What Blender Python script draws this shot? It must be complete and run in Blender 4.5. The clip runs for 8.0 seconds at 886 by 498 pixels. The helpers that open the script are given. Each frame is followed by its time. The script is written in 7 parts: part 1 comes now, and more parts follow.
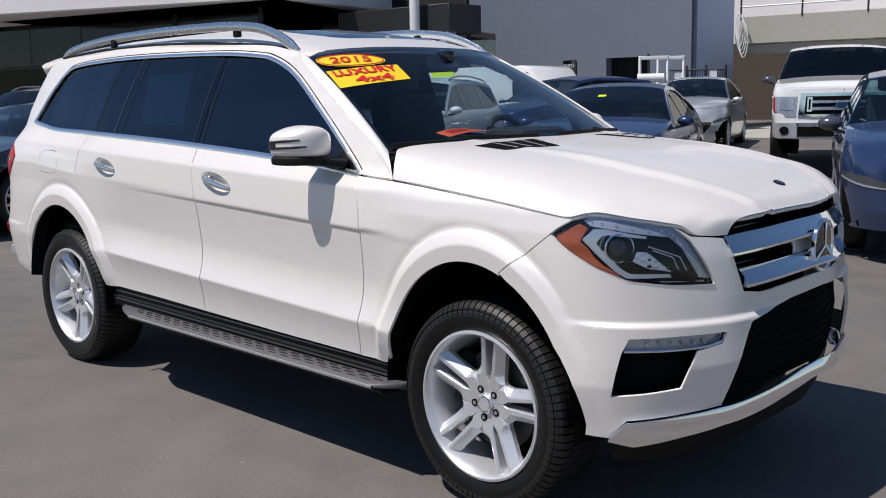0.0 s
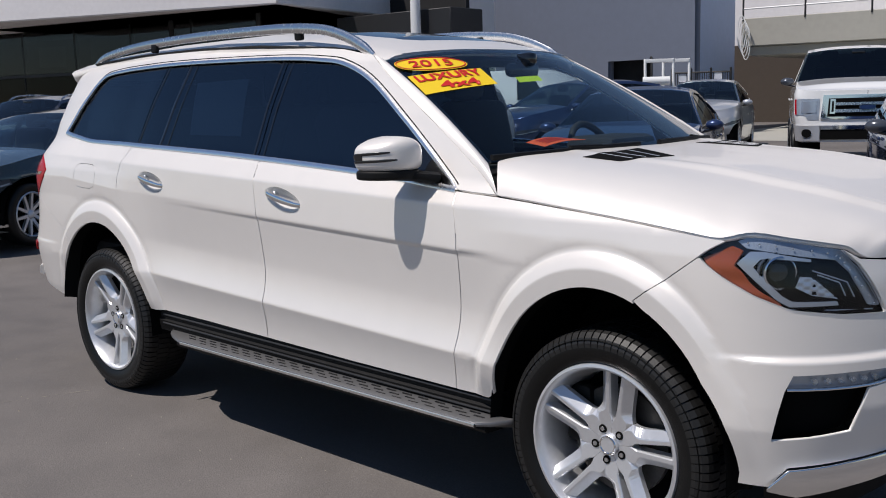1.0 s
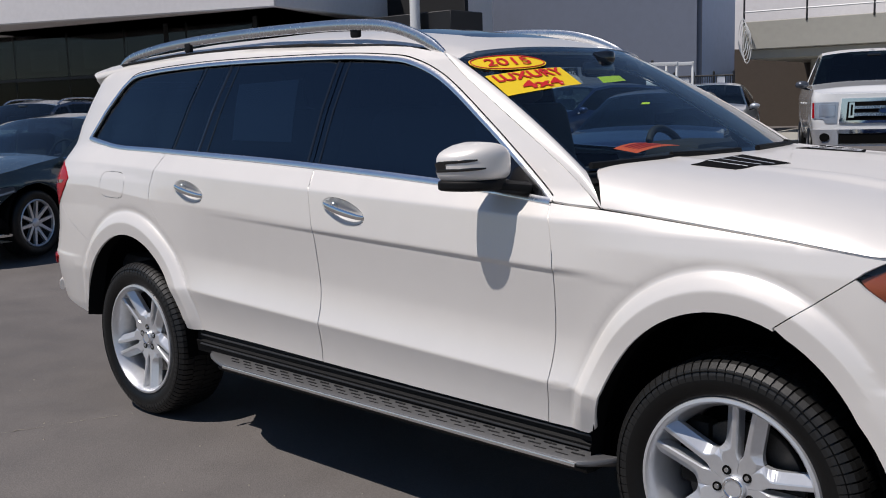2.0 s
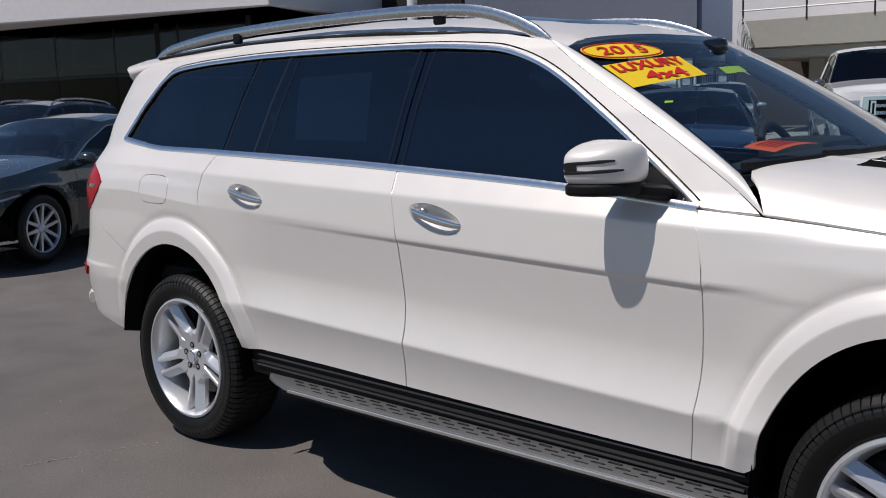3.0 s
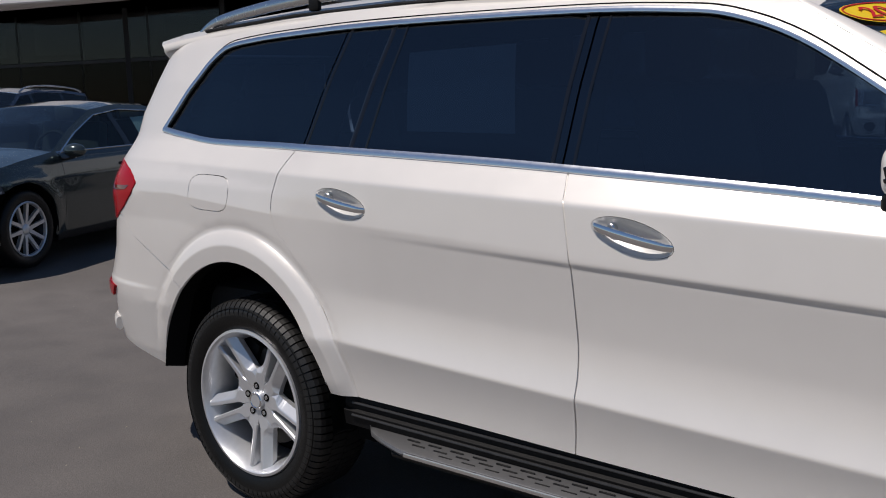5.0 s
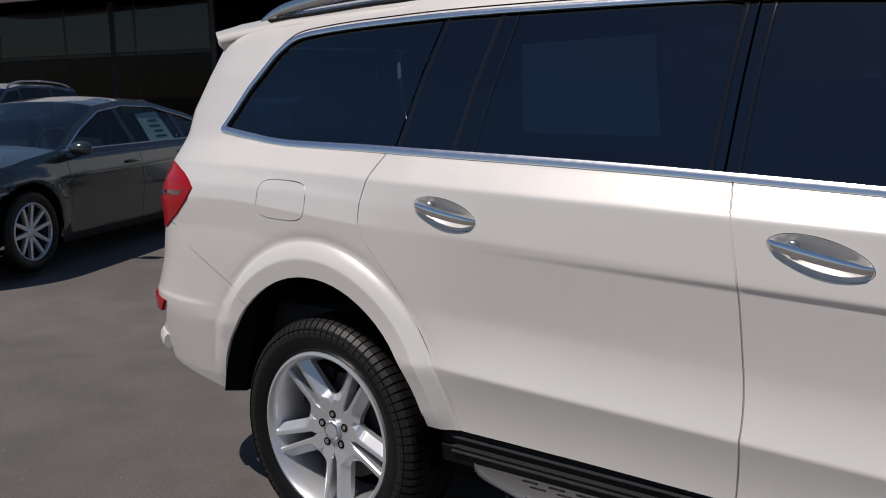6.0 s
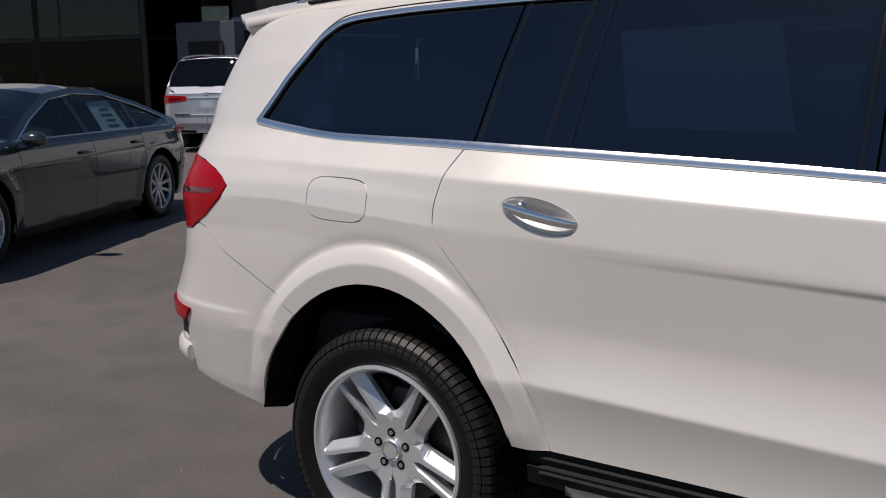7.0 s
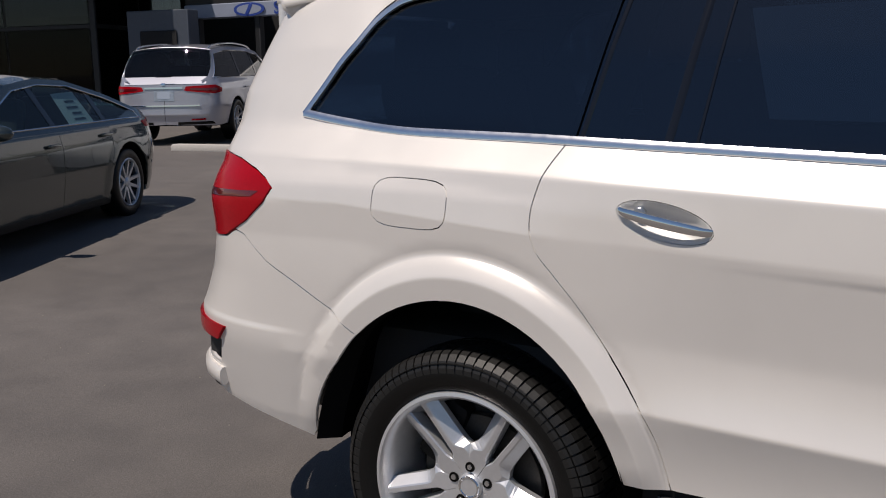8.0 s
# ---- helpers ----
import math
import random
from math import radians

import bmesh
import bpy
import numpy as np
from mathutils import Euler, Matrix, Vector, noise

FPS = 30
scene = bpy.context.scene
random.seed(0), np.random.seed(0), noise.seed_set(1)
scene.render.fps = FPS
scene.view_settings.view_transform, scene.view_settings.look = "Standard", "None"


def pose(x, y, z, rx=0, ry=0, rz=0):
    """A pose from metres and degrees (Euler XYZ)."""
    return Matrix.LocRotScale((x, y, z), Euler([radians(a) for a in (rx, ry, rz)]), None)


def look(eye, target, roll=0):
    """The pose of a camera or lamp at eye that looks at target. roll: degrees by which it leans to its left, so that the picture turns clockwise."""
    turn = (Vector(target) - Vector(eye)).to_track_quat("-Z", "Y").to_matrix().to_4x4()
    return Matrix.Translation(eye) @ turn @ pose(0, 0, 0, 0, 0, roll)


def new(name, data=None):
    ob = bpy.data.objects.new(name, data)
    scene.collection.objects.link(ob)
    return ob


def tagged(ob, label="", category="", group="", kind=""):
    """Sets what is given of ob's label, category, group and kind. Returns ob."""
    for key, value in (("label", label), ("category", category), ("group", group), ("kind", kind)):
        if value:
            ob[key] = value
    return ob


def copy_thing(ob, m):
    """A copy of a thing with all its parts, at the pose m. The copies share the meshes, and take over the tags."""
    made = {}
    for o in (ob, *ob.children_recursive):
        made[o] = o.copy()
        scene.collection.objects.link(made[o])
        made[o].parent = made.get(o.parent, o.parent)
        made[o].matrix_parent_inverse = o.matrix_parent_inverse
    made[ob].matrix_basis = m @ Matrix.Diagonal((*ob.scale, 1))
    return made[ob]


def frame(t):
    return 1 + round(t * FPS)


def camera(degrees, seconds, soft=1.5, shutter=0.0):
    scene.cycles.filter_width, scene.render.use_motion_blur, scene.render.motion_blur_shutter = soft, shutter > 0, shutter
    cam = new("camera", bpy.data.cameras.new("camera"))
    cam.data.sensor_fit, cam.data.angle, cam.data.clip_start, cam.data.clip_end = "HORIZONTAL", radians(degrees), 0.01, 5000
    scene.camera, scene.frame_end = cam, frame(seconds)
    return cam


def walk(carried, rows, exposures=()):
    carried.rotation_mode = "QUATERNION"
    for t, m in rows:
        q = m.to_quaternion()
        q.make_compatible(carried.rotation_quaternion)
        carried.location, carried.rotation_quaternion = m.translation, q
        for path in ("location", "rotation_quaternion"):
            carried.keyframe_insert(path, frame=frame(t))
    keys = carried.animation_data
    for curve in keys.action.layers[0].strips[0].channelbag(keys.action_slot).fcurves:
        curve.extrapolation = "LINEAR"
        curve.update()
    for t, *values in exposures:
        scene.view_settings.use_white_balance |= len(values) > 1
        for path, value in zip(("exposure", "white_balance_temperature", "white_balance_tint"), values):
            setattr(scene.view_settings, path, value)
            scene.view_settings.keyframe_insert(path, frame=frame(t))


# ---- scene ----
cam = camera(48.0, 8.0, soft=1.0)
PATH = [
    (0, (3.792, -3.398, 1.459), (2.412, -1.984, 1.153), -1.1),
    (0.5, (3.542, -3.393, 1.457), (2.17, -1.97, 1.152), -1.4),
    (1, (3.247, -3.413, 1.474), (1.882, -1.982, 1.177), -1.6),
    (1.5, (3.027, -3.397, 1.475), (1.67, -1.956, 1.183), -1.6),
    (3, (2.2, -3.347, 1.463), (0.875, -1.877, 1.175), -1.8),
    (3.5, (1.962, -3.305, 1.452), (0.659, -1.816, 1.16), -1.7),
    (4, (1.687, -3.188, 1.46), (0.4, -1.687, 1.16), -1.7),
    (4.5, (1.459, -3.133, 1.455), (0.182, -1.625, 1.147), -1.8),
    (6, (0.678, -3.073, 1.467), (-0.553, -1.529, 1.149), -1.5),
    (6.5, (0.473, -3.082, 1.469), (-0.721, -1.512, 1.138), -1.5),
    (7, (0.175, -3.131, 1.474), (-0.929, -1.498, 1.134), -1.0),
    (7.5, (-0.044, -3.114, 1.467), (-1.107, -1.456, 1.117), -1.0),
    (8, (-0.321, -3.022, 1.47), (-1.336, -1.337, 1.109), -1.2),
]
walk(cam, [(t, look(eye, target, roll)) for t, eye, target, roll in PATH], [(0, 0.30, 6170, 13), (0.5, 0.22, 6170, 13), (1.0, 0.12, 6180, 13), (1.6, 0.04, 6190, 13), (3.0, -0.06, 6200, 13), (4.2, -0.11, 6230, 13), (6.0, -0.28, 6380, 13), (7.0, -0.25, 6500, 13.5), (8.0, -0.15, 6600, 14)])

# ---- light ----
SUN_WAY = Vector((-0.19, -0.495, 1.0)).normalized()
world = bpy.data.worlds.new("sky")
scene.world = world
world.use_nodes = True
wn = world.node_tree.nodes
sky = wn.new("ShaderNodeTexSky")
sky.sky_type, sky.sun_disc = "NISHITA", False
sky.sun_elevation, sky.sun_rotation = math.asin(SUN_WAY.z), math.atan2(SUN_WAY.x, SUN_WAY.y)
sky.air_density, sky.dust_density, sky.ozone_density = 1.0, 0.15, 4.0
wn["Background"].inputs["Strength"].default_value = 0.061
world.node_tree.links.new(sky.outputs["Color"], wn["Background"].inputs["Color"])
sun_data = bpy.data.lights.new("sun", "SUN")
sun_data.energy, sun_data.angle, sun_data.color = 4.1, radians(0.53), (1.0, 0.92, 0.82)
sun = new("sun", sun_data)
sun.matrix_world = look(SUN_WAY * 40, (0, 0, 0))

# ---- materials ----


def material(name, color, rough=0.5, metal=0.0, coat=0.0, spec=0.5, vary=0.0, scale=8.0, bump=0.0, bump_scale=60.0, rough_vary=0.0, transmission=0.0, emit=None):
    """A Principled surface with noise at two scales in its colour, a fine relief and uneven gloss."""
    m = bpy.data.materials.new(name)
    m.use_nodes = True
    nt, p = m.node_tree, m.node_tree.nodes["Principled BSDF"]
    p.inputs["Base Color"].default_value = (*color, 1)
    p.inputs["Roughness"].default_value, p.inputs["Metallic"].default_value = rough, metal
    p.inputs["Coat Weight"].default_value, p.inputs["Coat Roughness"].default_value = coat, 0.03
    p.inputs["Specular IOR Level"].default_value, p.inputs["Transmission Weight"].default_value = spec, transmission
    co = nt.nodes.new("ShaderNodeTexCoord")
    if vary or rough_vary:
        big, small = nt.nodes.new("ShaderNodeTexNoise"), nt.nodes.new("ShaderNodeTexNoise")
        big.inputs["Scale"].default_value, big.inputs["Detail"].default_value = scale * 0.22, 5
        small.inputs["Scale"].default_value, small.inputs["Detail"].default_value = scale * 6, 8
        mix = nt.nodes.new("ShaderNodeMath")
        mix.operation = "ADD"
        for n, k in ((big, 0), (small, 1)):
            nt.links.new(co.outputs["Object"], n.inputs["Vector"])
            nt.links.new(n.outputs["Fac"], mix.inputs[k])
    if vary:
        ramp = nt.nodes.new("ShaderNodeMapRange")
        ramp.inputs["From Min"].default_value, ramp.inputs["From Max"].default_value = 0.65, 1.35
        ramp.inputs["To Min"].default_value, ramp.inputs["To Max"].default_value = 1 - vary, 1 + vary
        nt.links.new(mix.outputs[0], ramp.inputs["Value"])
        mul = nt.nodes.new("ShaderNodeVectorMath")
        mul.operation = "SCALE"
        mul.inputs[0].default_value = color
        nt.links.new(ramp.outputs[0], mul.inputs["Scale"])
        nt.links.new(mul.outputs[0], p.inputs["Base Color"])
    if rough_vary:
        ramp = nt.nodes.new("ShaderNodeMapRange")
        ramp.inputs["From Min"].default_value, ramp.inputs["From Max"].default_value = 0.65, 1.35
        ramp.inputs["To Min"].default_value, ramp.inputs["To Max"].default_value = max(rough - rough_vary, 0.0), rough + rough_vary
        nt.links.new(mix.outputs[0], ramp.inputs["Value"])
        nt.links.new(ramp.outputs[0], p.inputs["Roughness"])
    if bump:
        tex, bp = nt.nodes.new("ShaderNodeTexNoise"), nt.nodes.new("ShaderNodeBump")
        tex.inputs["Scale"].default_value, tex.inputs["Detail"].default_value = bump_scale, 6
        bp.inputs["Strength"].default_value, bp.inputs["Distance"].default_value = bump, 0.01
        nt.links.new(co.outputs["Object"], tex.inputs["Vector"])
        nt.links.new(tex.outputs["Fac"], bp.inputs["Height"])
        nt.links.new(bp.outputs["Normal"], p.inputs["Normal"])
    if emit:
        p.inputs["Emission Color"].default_value, p.inputs["Emission Strength"].default_value = (*emit[0], 1), emit[1]
    return m


def tinted_glass(name, tint, ior=1.5, film=(1, 1, 1)):
    """A thin pane: what lies behind shows through its tint, and it mirrors by Fresnel's law."""
    m = bpy.data.materials.new(name)
    m.use_nodes = True
    nt = m.node_tree
    nt.nodes.remove(nt.nodes["Principled BSDF"])
    clear, gloss, mix, facing, bend, gain = (nt.nodes.new(k) for k in ("ShaderNodeBsdfTransparent", "ShaderNodeBsdfGlossy", "ShaderNodeMixShader", "ShaderNodeLayerWeight", "ShaderNodeMath", "ShaderNodeMath"))
    clear.inputs["Color"].default_value = (*tint, 1)
    gloss.inputs["Roughness"].default_value, gloss.inputs["Color"].default_value = 0.0, (*film, 1)
    straight = ((ior - 1) / (ior + 1)) ** 2
    facing.inputs["Blend"].default_value = 0.5
    bend.operation, gain.operation = "POWER", "MULTIPLY_ADD"
    bend.inputs[1].default_value, gain.inputs[1].default_value, gain.inputs[2].default_value = 5.0, 1 - straight, straight
    nt.links.new(facing.outputs["Facing"], bend.inputs[0])
    nt.links.new(bend.outputs[0], gain.inputs[0])
    nt.links.new(gain.outputs[0], mix.inputs[0])
    nt.links.new(clear.outputs[0], mix.inputs[1])
    nt.links.new(gloss.outputs[0], mix.inputs[2])
    nt.links.new(mix.outputs[0], nt.nodes["Material Output"].inputs["Surface"])
    return m


PAINT = material("pearl_white_paint", (0.79, 0.757, 0.715), 0.36, 0.19, 0.4, vary=0.015, scale=2, rough_vary=0.03)
GAP = material("gap_black", (0.006, 0.006, 0.006), 0.9, spec=0.05)
PLASTIC = material("black_plastic", (0.006, 0.006, 0.0063), 0.55, spec=0.2, vary=0.15, bump=0.15, bump_scale=900)
GLOSS_BLACK = material("gloss_black", (0.006, 0.006, 0.007), 0.06, coat=0.6)
TREAD_RUBBER = material("tread_rubber", (0.011, 0.0108, 0.0105), 0.5, spec=0.45, vary=0.25, scale=20, bump=0.1, bump_scale=400)
RUBBER = material("tyre_rubber", (0.0045, 0.0045, 0.0044), 0.40, spec=0.3, vary=0.3, scale=14, bump=0.12, bump_scale=300)
CHROME = material("chrome", (0.86, 0.87, 0.88), 0.06, 1.0, rough_vary=0.03)
SATIN = material("satin_aluminium", (0.70, 0.71, 0.72), 0.26, 1.0, vary=0.05, rough_vary=0.05)
WHEEL_SILVER = material("silver_wheel_paint", (0.70, 0.71, 0.73), 0.34, 0.65, 0.5, vary=0.05, scale=10)
BRAKE = material("brake_disc_steel", (0.07, 0.066, 0.062), 0.5, 0.6, vary=0.2, scale=30)
SIDE_GLASS = tinted_glass("privacy_glass", (0.06, 0.09, 0.13), 2.0, (0.70, 0.82, 0.93))
CLEAR_GLASS = tinted_glass("clear_glass", (0.72, 0.80, 0.82), 1.5)
WINDSHIELD_GLASS = tinted_glass("windshield_glass", (0.70, 0.80, 0.83), 1.55)
LENS = tinted_glass("lamp_lens", (0.88, 0.90, 0.92), 1.45)
RED_LENS = material("red_lamp_plastic", (0.37, 0.002, 0.008), 0.25, 0.0, 0.10, spec=0.15, vary=0.12, scale=20)
DEEP_RED = material("dark_red_lamp_plastic", (0.12, 0.004, 0.006), 0.08, 0.0, 0.9)
AMBER = material("amber_reflector", (0.34, 0.070, 0.020), 0.28, coat=0.6, vary=0.15, scale=60)
LAMP_SILVER = material("lamp_reflector", (0.55, 0.60, 0.67), 0.22, 0.65)
LAMP_INNER = material("lamp_inner_chrome", (0.46, 0.51, 0.58), 0.28, 0.5, vary=0.2, scale=40)
LAMP_BACK = material("lamp_back_chrome", (0.15, 0.17, 0.205), 0.34, 0.12, vary=0.3, scale=60)
LAMP_DARK = material("lamp_housing", (0.10, 0.11, 0.13), 0.2, 0.5)
YELLOW = material("yellow_sticker", (0.80, 0.56, 0.01), 0.55, vary=0.04)
STICKER_RED = material("sticker_red", (0.55, 0.015, 0.015), 0.5)
ORANGE = material("orange_card", (0.85, 0.12, 0.035), 0.6, vary=0.05)
NEON = material("neon_label", (0.62, 0.80, 0.02), 0.6)
PAPER = material("white_paper", (0.72, 0.74, 0.74), 0.7, vary=0.05)
INTERIOR = material("black_interior", (0.02, 0.02, 0.021), 0.7, vary=0.2, scale=20, bump=0.2, bump_scale=500)


def part(name, bm, mat, parent=None, label="", smooth=True, kind=""):
    """Links a bmesh as one mesh object under a thing or a part."""
    me = bpy.data.meshes.new(name)
    if smooth:
        for f in bm.faces:
            f.smooth = True
    bm.to_mesh(me)
    bm.free()
    for k in mat if isinstance(mat, (list, tuple)) else (mat,):
        me.materials.append(k)
    ob = new(name, me)
    ob.parent = parent
    if smooth:
        me.set_sharp_from_angle(angle=radians(38))
    return tagged(ob, label, kind=kind)


def mesh(name, verts, faces, mat, parent=None, label="", smooth=True, normals=None, mats=None):
    """The same from lists; normals: one for each corner point, where the surface is known."""
    me = bpy.data.meshes.new(name)
    me.from_pydata([tuple(v) for v in verts], [], faces)
    for k in mat if isinstance(mat, (list, tuple)) else (mat,):
        me.materials.append(k)
    if mats is not None:
        me.polygons.foreach_set("material_index", mats)
    me.polygons.foreach_set("use_smooth", [smooth] * len(me.polygons))
    if normals is not None:
        me.normals_split_custom_set_from_vertices([tuple(n) for n in normals])
    me.update()
    ob = new(name, me)
    ob.parent = parent
    return tagged(ob, label)


def empty(name, label, category, m=None, group=""):
    ob = new(name)
    ob.empty_display_size = 0.2
    if m is not None:
        ob.matrix_basis = m
    return tagged(ob, label, category, group)

# ---- tools for shapes ----
from mathutils.geometry import delaunay_2d_cdt


def smooth_line(pts, per=8, closed=False):
    """A Catmull-Rom line through the points."""
    p = [Vector(q) for q in pts]
    n, out = len(p), []
    for i in range(n if closed else n - 1):
        a, b, c, d = (p[(i + k) % n] if closed else p[min(max(i + k, 0), n - 1)] for k in (-1, 0, 1, 2))
        for k in range(per):
            t = k / per
            out.append(0.5 * (2 * b + (c - a) * t + (2 * a - 5 * b + 4 * c - d) * t * t + (3 * b - a - 3 * c + d) * t ** 3))
    return out if closed else out + [p[-1]]


def dense(line, step):
    out = []
    for a, b in zip(line, line[1:] + line[:1]):
        a, b = Vector(a), Vector(b)
        n = max(1, math.ceil((b - a).length / step))
        out += [a.lerp(b, k / n) for k in range(n)]
    return out


def in_polygon(x, y, poly):
    """Even-odd test of many points at once."""
    px, py = np.array([p[0] for p in poly]), np.array([p[1] for p in poly])
    qx, qy = np.roll(px, -1), np.roll(py, -1)
    x, y = np.asarray(x)[:, None], np.asarray(y)[:, None]
    cross = ((py > y) != (qy > y)) & (x < (qx - px) * (y - py) / np.where(qy == py, 1e-12, qy - py) + px)
    return cross.sum(1) % 2 == 1


def inset(poly, d):
    """The polygon drawn in by d on every side."""
    n = len(poly)
    area = sum(poly[i][0] * poly[(i + 1) % n][1] - poly[(i + 1) % n][0] * poly[i][1] for i in range(n))
    sign, out = (1 if area > 0 else -1), []
    for i in range(n):
        a, b, c = Vector(poly[i - 1]), Vector(poly[i]), Vector(poly[(i + 1) % n])
        e, f = (b - a).normalized(), (c - b).normalized()
        m = Vector((-(e + f).y, (e + f).x))
        if m.length < 1e-6:
            out.append(b)
            continue
        m.normalize()
        k = max(abs(m.dot(Vector((-e.y, e.x)))), 0.5)
        out.append(b + m * sign * d / k)
    return out


def skin(name, outline, surf, mat, parent, label="", step=0.035, gap=0.0025, rim=0.014, holes=(), flip=False, mirror=False, lines=(), levels=None):
    """A sheet-metal panel: the outline's inside, laid on a surface (a, b) -> place, with a turned-in edge all round. flip: the surface's outside is the other way."""
    sx, sy = step if isinstance(step, tuple) else (step, step)
    step = (sx * sy) ** 0.5
    ring_2d = dense([tuple(p) for p in inset([tuple(q) for q in outline], gap)], step)
    loops = [ring_2d] + [dense([tuple(p) for p in inset([tuple(q) for q in h], -gap)], step) for h in holes]
    pts, edges = [], []
    for lp in loops:
        k = len(pts)
        pts += [Vector((p[0], p[1])) for p in lp]
        edges += [(k + i, k + (i + 1) % len(lp)) for i in range(len(lp))]
    lo = [min(p[i] for p in ring_2d) for i in (0, 1)]
    hi = [max(p[i] for p in ring_2d) for i in (0, 1)]
    gx, gy = np.meshgrid(np.arange(lo[0] + sx / 2, hi[0], sx), np.arange(lo[1] + sy / 2, hi[1], sy) if levels is None else np.array([v for v in levels if lo[1] < v < hi[1]]))
    gx, gy = gx.ravel(), gy.ravel()
    keep = in_polygon(gx, gy, ring_2d)
    for lp in loops[1:]:
        keep &= ~in_polygon(gx, gy, lp)
    border = np.array([tuple(p) for p in pts])
    gx, gy = gx[keep], gy[keep]
    on_lines = np.array([tuple(p) for ln in lines for p in ln]).reshape(-1, 2)
    if len(on_lines):
        ok = in_polygon(on_lines[:, 0], on_lines[:, 1], ring_2d)
        on_lines = on_lines[ok]
        ok = ((on_lines[:, None, :] - border[None]) ** 2).sum(2).min(1) > 0.006 ** 2
        on_lines = on_lines[ok]
        pts += [Vector(p) for p in on_lines]
        if len(on_lines):
            border = np.concatenate([border, on_lines])
    if len(gx):
        far = ((gx[:, None] - border[None, :, 0]) ** 2 + (gy[:, None] - border[None, :, 1]) ** 2).min(1) > (0.45 * min(sx, sy)) ** 2
        pts += [Vector((a, b)) for a, b in zip(gx[far], gy[far])]
    v2, _, tris, *_ = delaunay_2d_cdt(pts, edges, [], 0, 1e-6)
    cx = np.array([sum(v2[i].x for i in t) / 3 for t in tris])
    cy = np.array([sum(v2[i].y for i in t) / 3 for t in tris])
    keep = in_polygon(cx, cy, ring_2d)
    for lp in loops[1:]:
        keep &= ~in_polygon(cx, cy, lp)
    tris = [tuple(t) for t, k in zip(tris, keep) if k]
    h, verts, normals = 0.004, [], []
    for q in v2:
        p, a, b = surf(q.x, q.y), surf(q.x + h, q.y) - surf(q.x - h, q.y), surf(q.x, q.y + h) - surf(q.x, q.y - h)
        n = a.cross(b).normalized() * (-1 if flip else 1)
        verts.append(p)
        normals.append(n)
    # the turned-in edge
    count = {}
    for t in tris:
        for a, b in ((t[0], t[1]), (t[1], t[2]), (t[2], t[0])):
            count[(a, b)] = 1
    rim_edges = [(a, b) for a, b in count if (b, a) not in count]
    faces = [t[::-1] for t in tris] if flip else list(tris)
    if rim:
        made, made2 = {}, {}
        for a, b in rim_edges:
            side = (verts[b] - verts[a]).cross(normals[a])
            for i in (a, b):
                if i not in made:
                    made[i] = len(verts)
                    verts.append(verts[i] - normals[i] * rim)
                    normals.append(normals[i])
            quad = (b, a, made[a], made[b])
            faces.append(quad[::-1] if flip else quad)
        # soften the corner: the edge's normals lean outwards
        lean = {}
        for a, b in rim_edges:
            side = (verts[b] - verts[a]).cross(normals[a]).normalized() * (1 if not flip else -1)
            for i in (a, b):
                lean[i] = lean.get(i, Vector((0, 0, 0))) + side
        for i, s in lean.items():
            normals[made[i]] = s.normalized() if s.length > 0 else normals[i]
    if mirror:
        verts = [Vector((v.x, -v.y, v.z)) for v in verts]
        normals = [Vector((n.x, -n.y, n.z)) for n in normals]
        faces = [f[::-1] for f in faces]
    return mesh(name, verts, faces, mat, parent, label, True, normals)


def sweep(path, profile, closed=False, ups=None, taper=None):
    """A bmesh: a profile (list of (side, up)) drawn along a path; ups: one up direction for each point."""
    bm, n = bmesh.new(), len(path)
    path = [Vector(p) for p in path]
    rows = []
    for i, p in enumerate(path):
        a = path[(i - 1) % n] if closed or i else path[0]
        b = path[(i + 1) % n] if closed or i < n - 1 else path[-1]
        t = (b - a).normalized()
        up = Vector(ups[i] if ups is not None else (0, 0, 1))
        side = t.cross(up).normalized()
        up = side.cross(t).normalized()
        k = taper[i] if taper is not None else 1
        rows.append([bm.verts.new(p + side * u * k + up * v * k) for u, v in profile])
    m = len(profile)
    for i in range(n if closed else n - 1):
        r, q = rows[i], rows[(i + 1) % n]
        for j in range(m):
            bm.faces.new((r[j], r[(j + 1) % m], q[(j + 1) % m], q[j]))
    if not closed:
        bm.faces.new(rows[0][::-1])
        bm.faces.new(rows[-1])
    bmesh.ops.recalc_face_normals(bm, faces=bm.faces)
    return bm


def round_profile(w, h, n=10, power=2.6):
    out = []
    for i in range(n):
        a = 2 * math.pi * i / n
        c, s = math.cos(a), math.sin(a)
        r = (abs(c) ** power + abs(s) ** power) ** (-1 / power)
        out.append((r * c * w / 2, r * s * h / 2))
    return out


def lathe(profile, segs=64, axis="y", close=False):
    """A bmesh turned about an axis through the origin; profile: (radius, along)."""
    bm, rows = bmesh.new(), []
    for i in range(segs):
        a = 2 * math.pi * i / segs
        c, s = math.cos(a), math.sin(a)
        rows.append([bm.verts.new((r * c, y, r * s) if axis == "y" else (r * c, r * s, y)) for r, y in profile])
    m = len(profile)
    for i in range(segs):
        r, q = rows[i], rows[(i + 1) % segs]
        for j in range(m if close else m - 1):
            bm.faces.new((r[j], r[(j + 1) % m], q[(j + 1) % m], q[j]))
    bmesh.ops.remove_doubles(bm, verts=bm.verts, dist=1e-6)
    bmesh.ops.recalc_face_normals(bm, faces=bm.faces)
    return bm


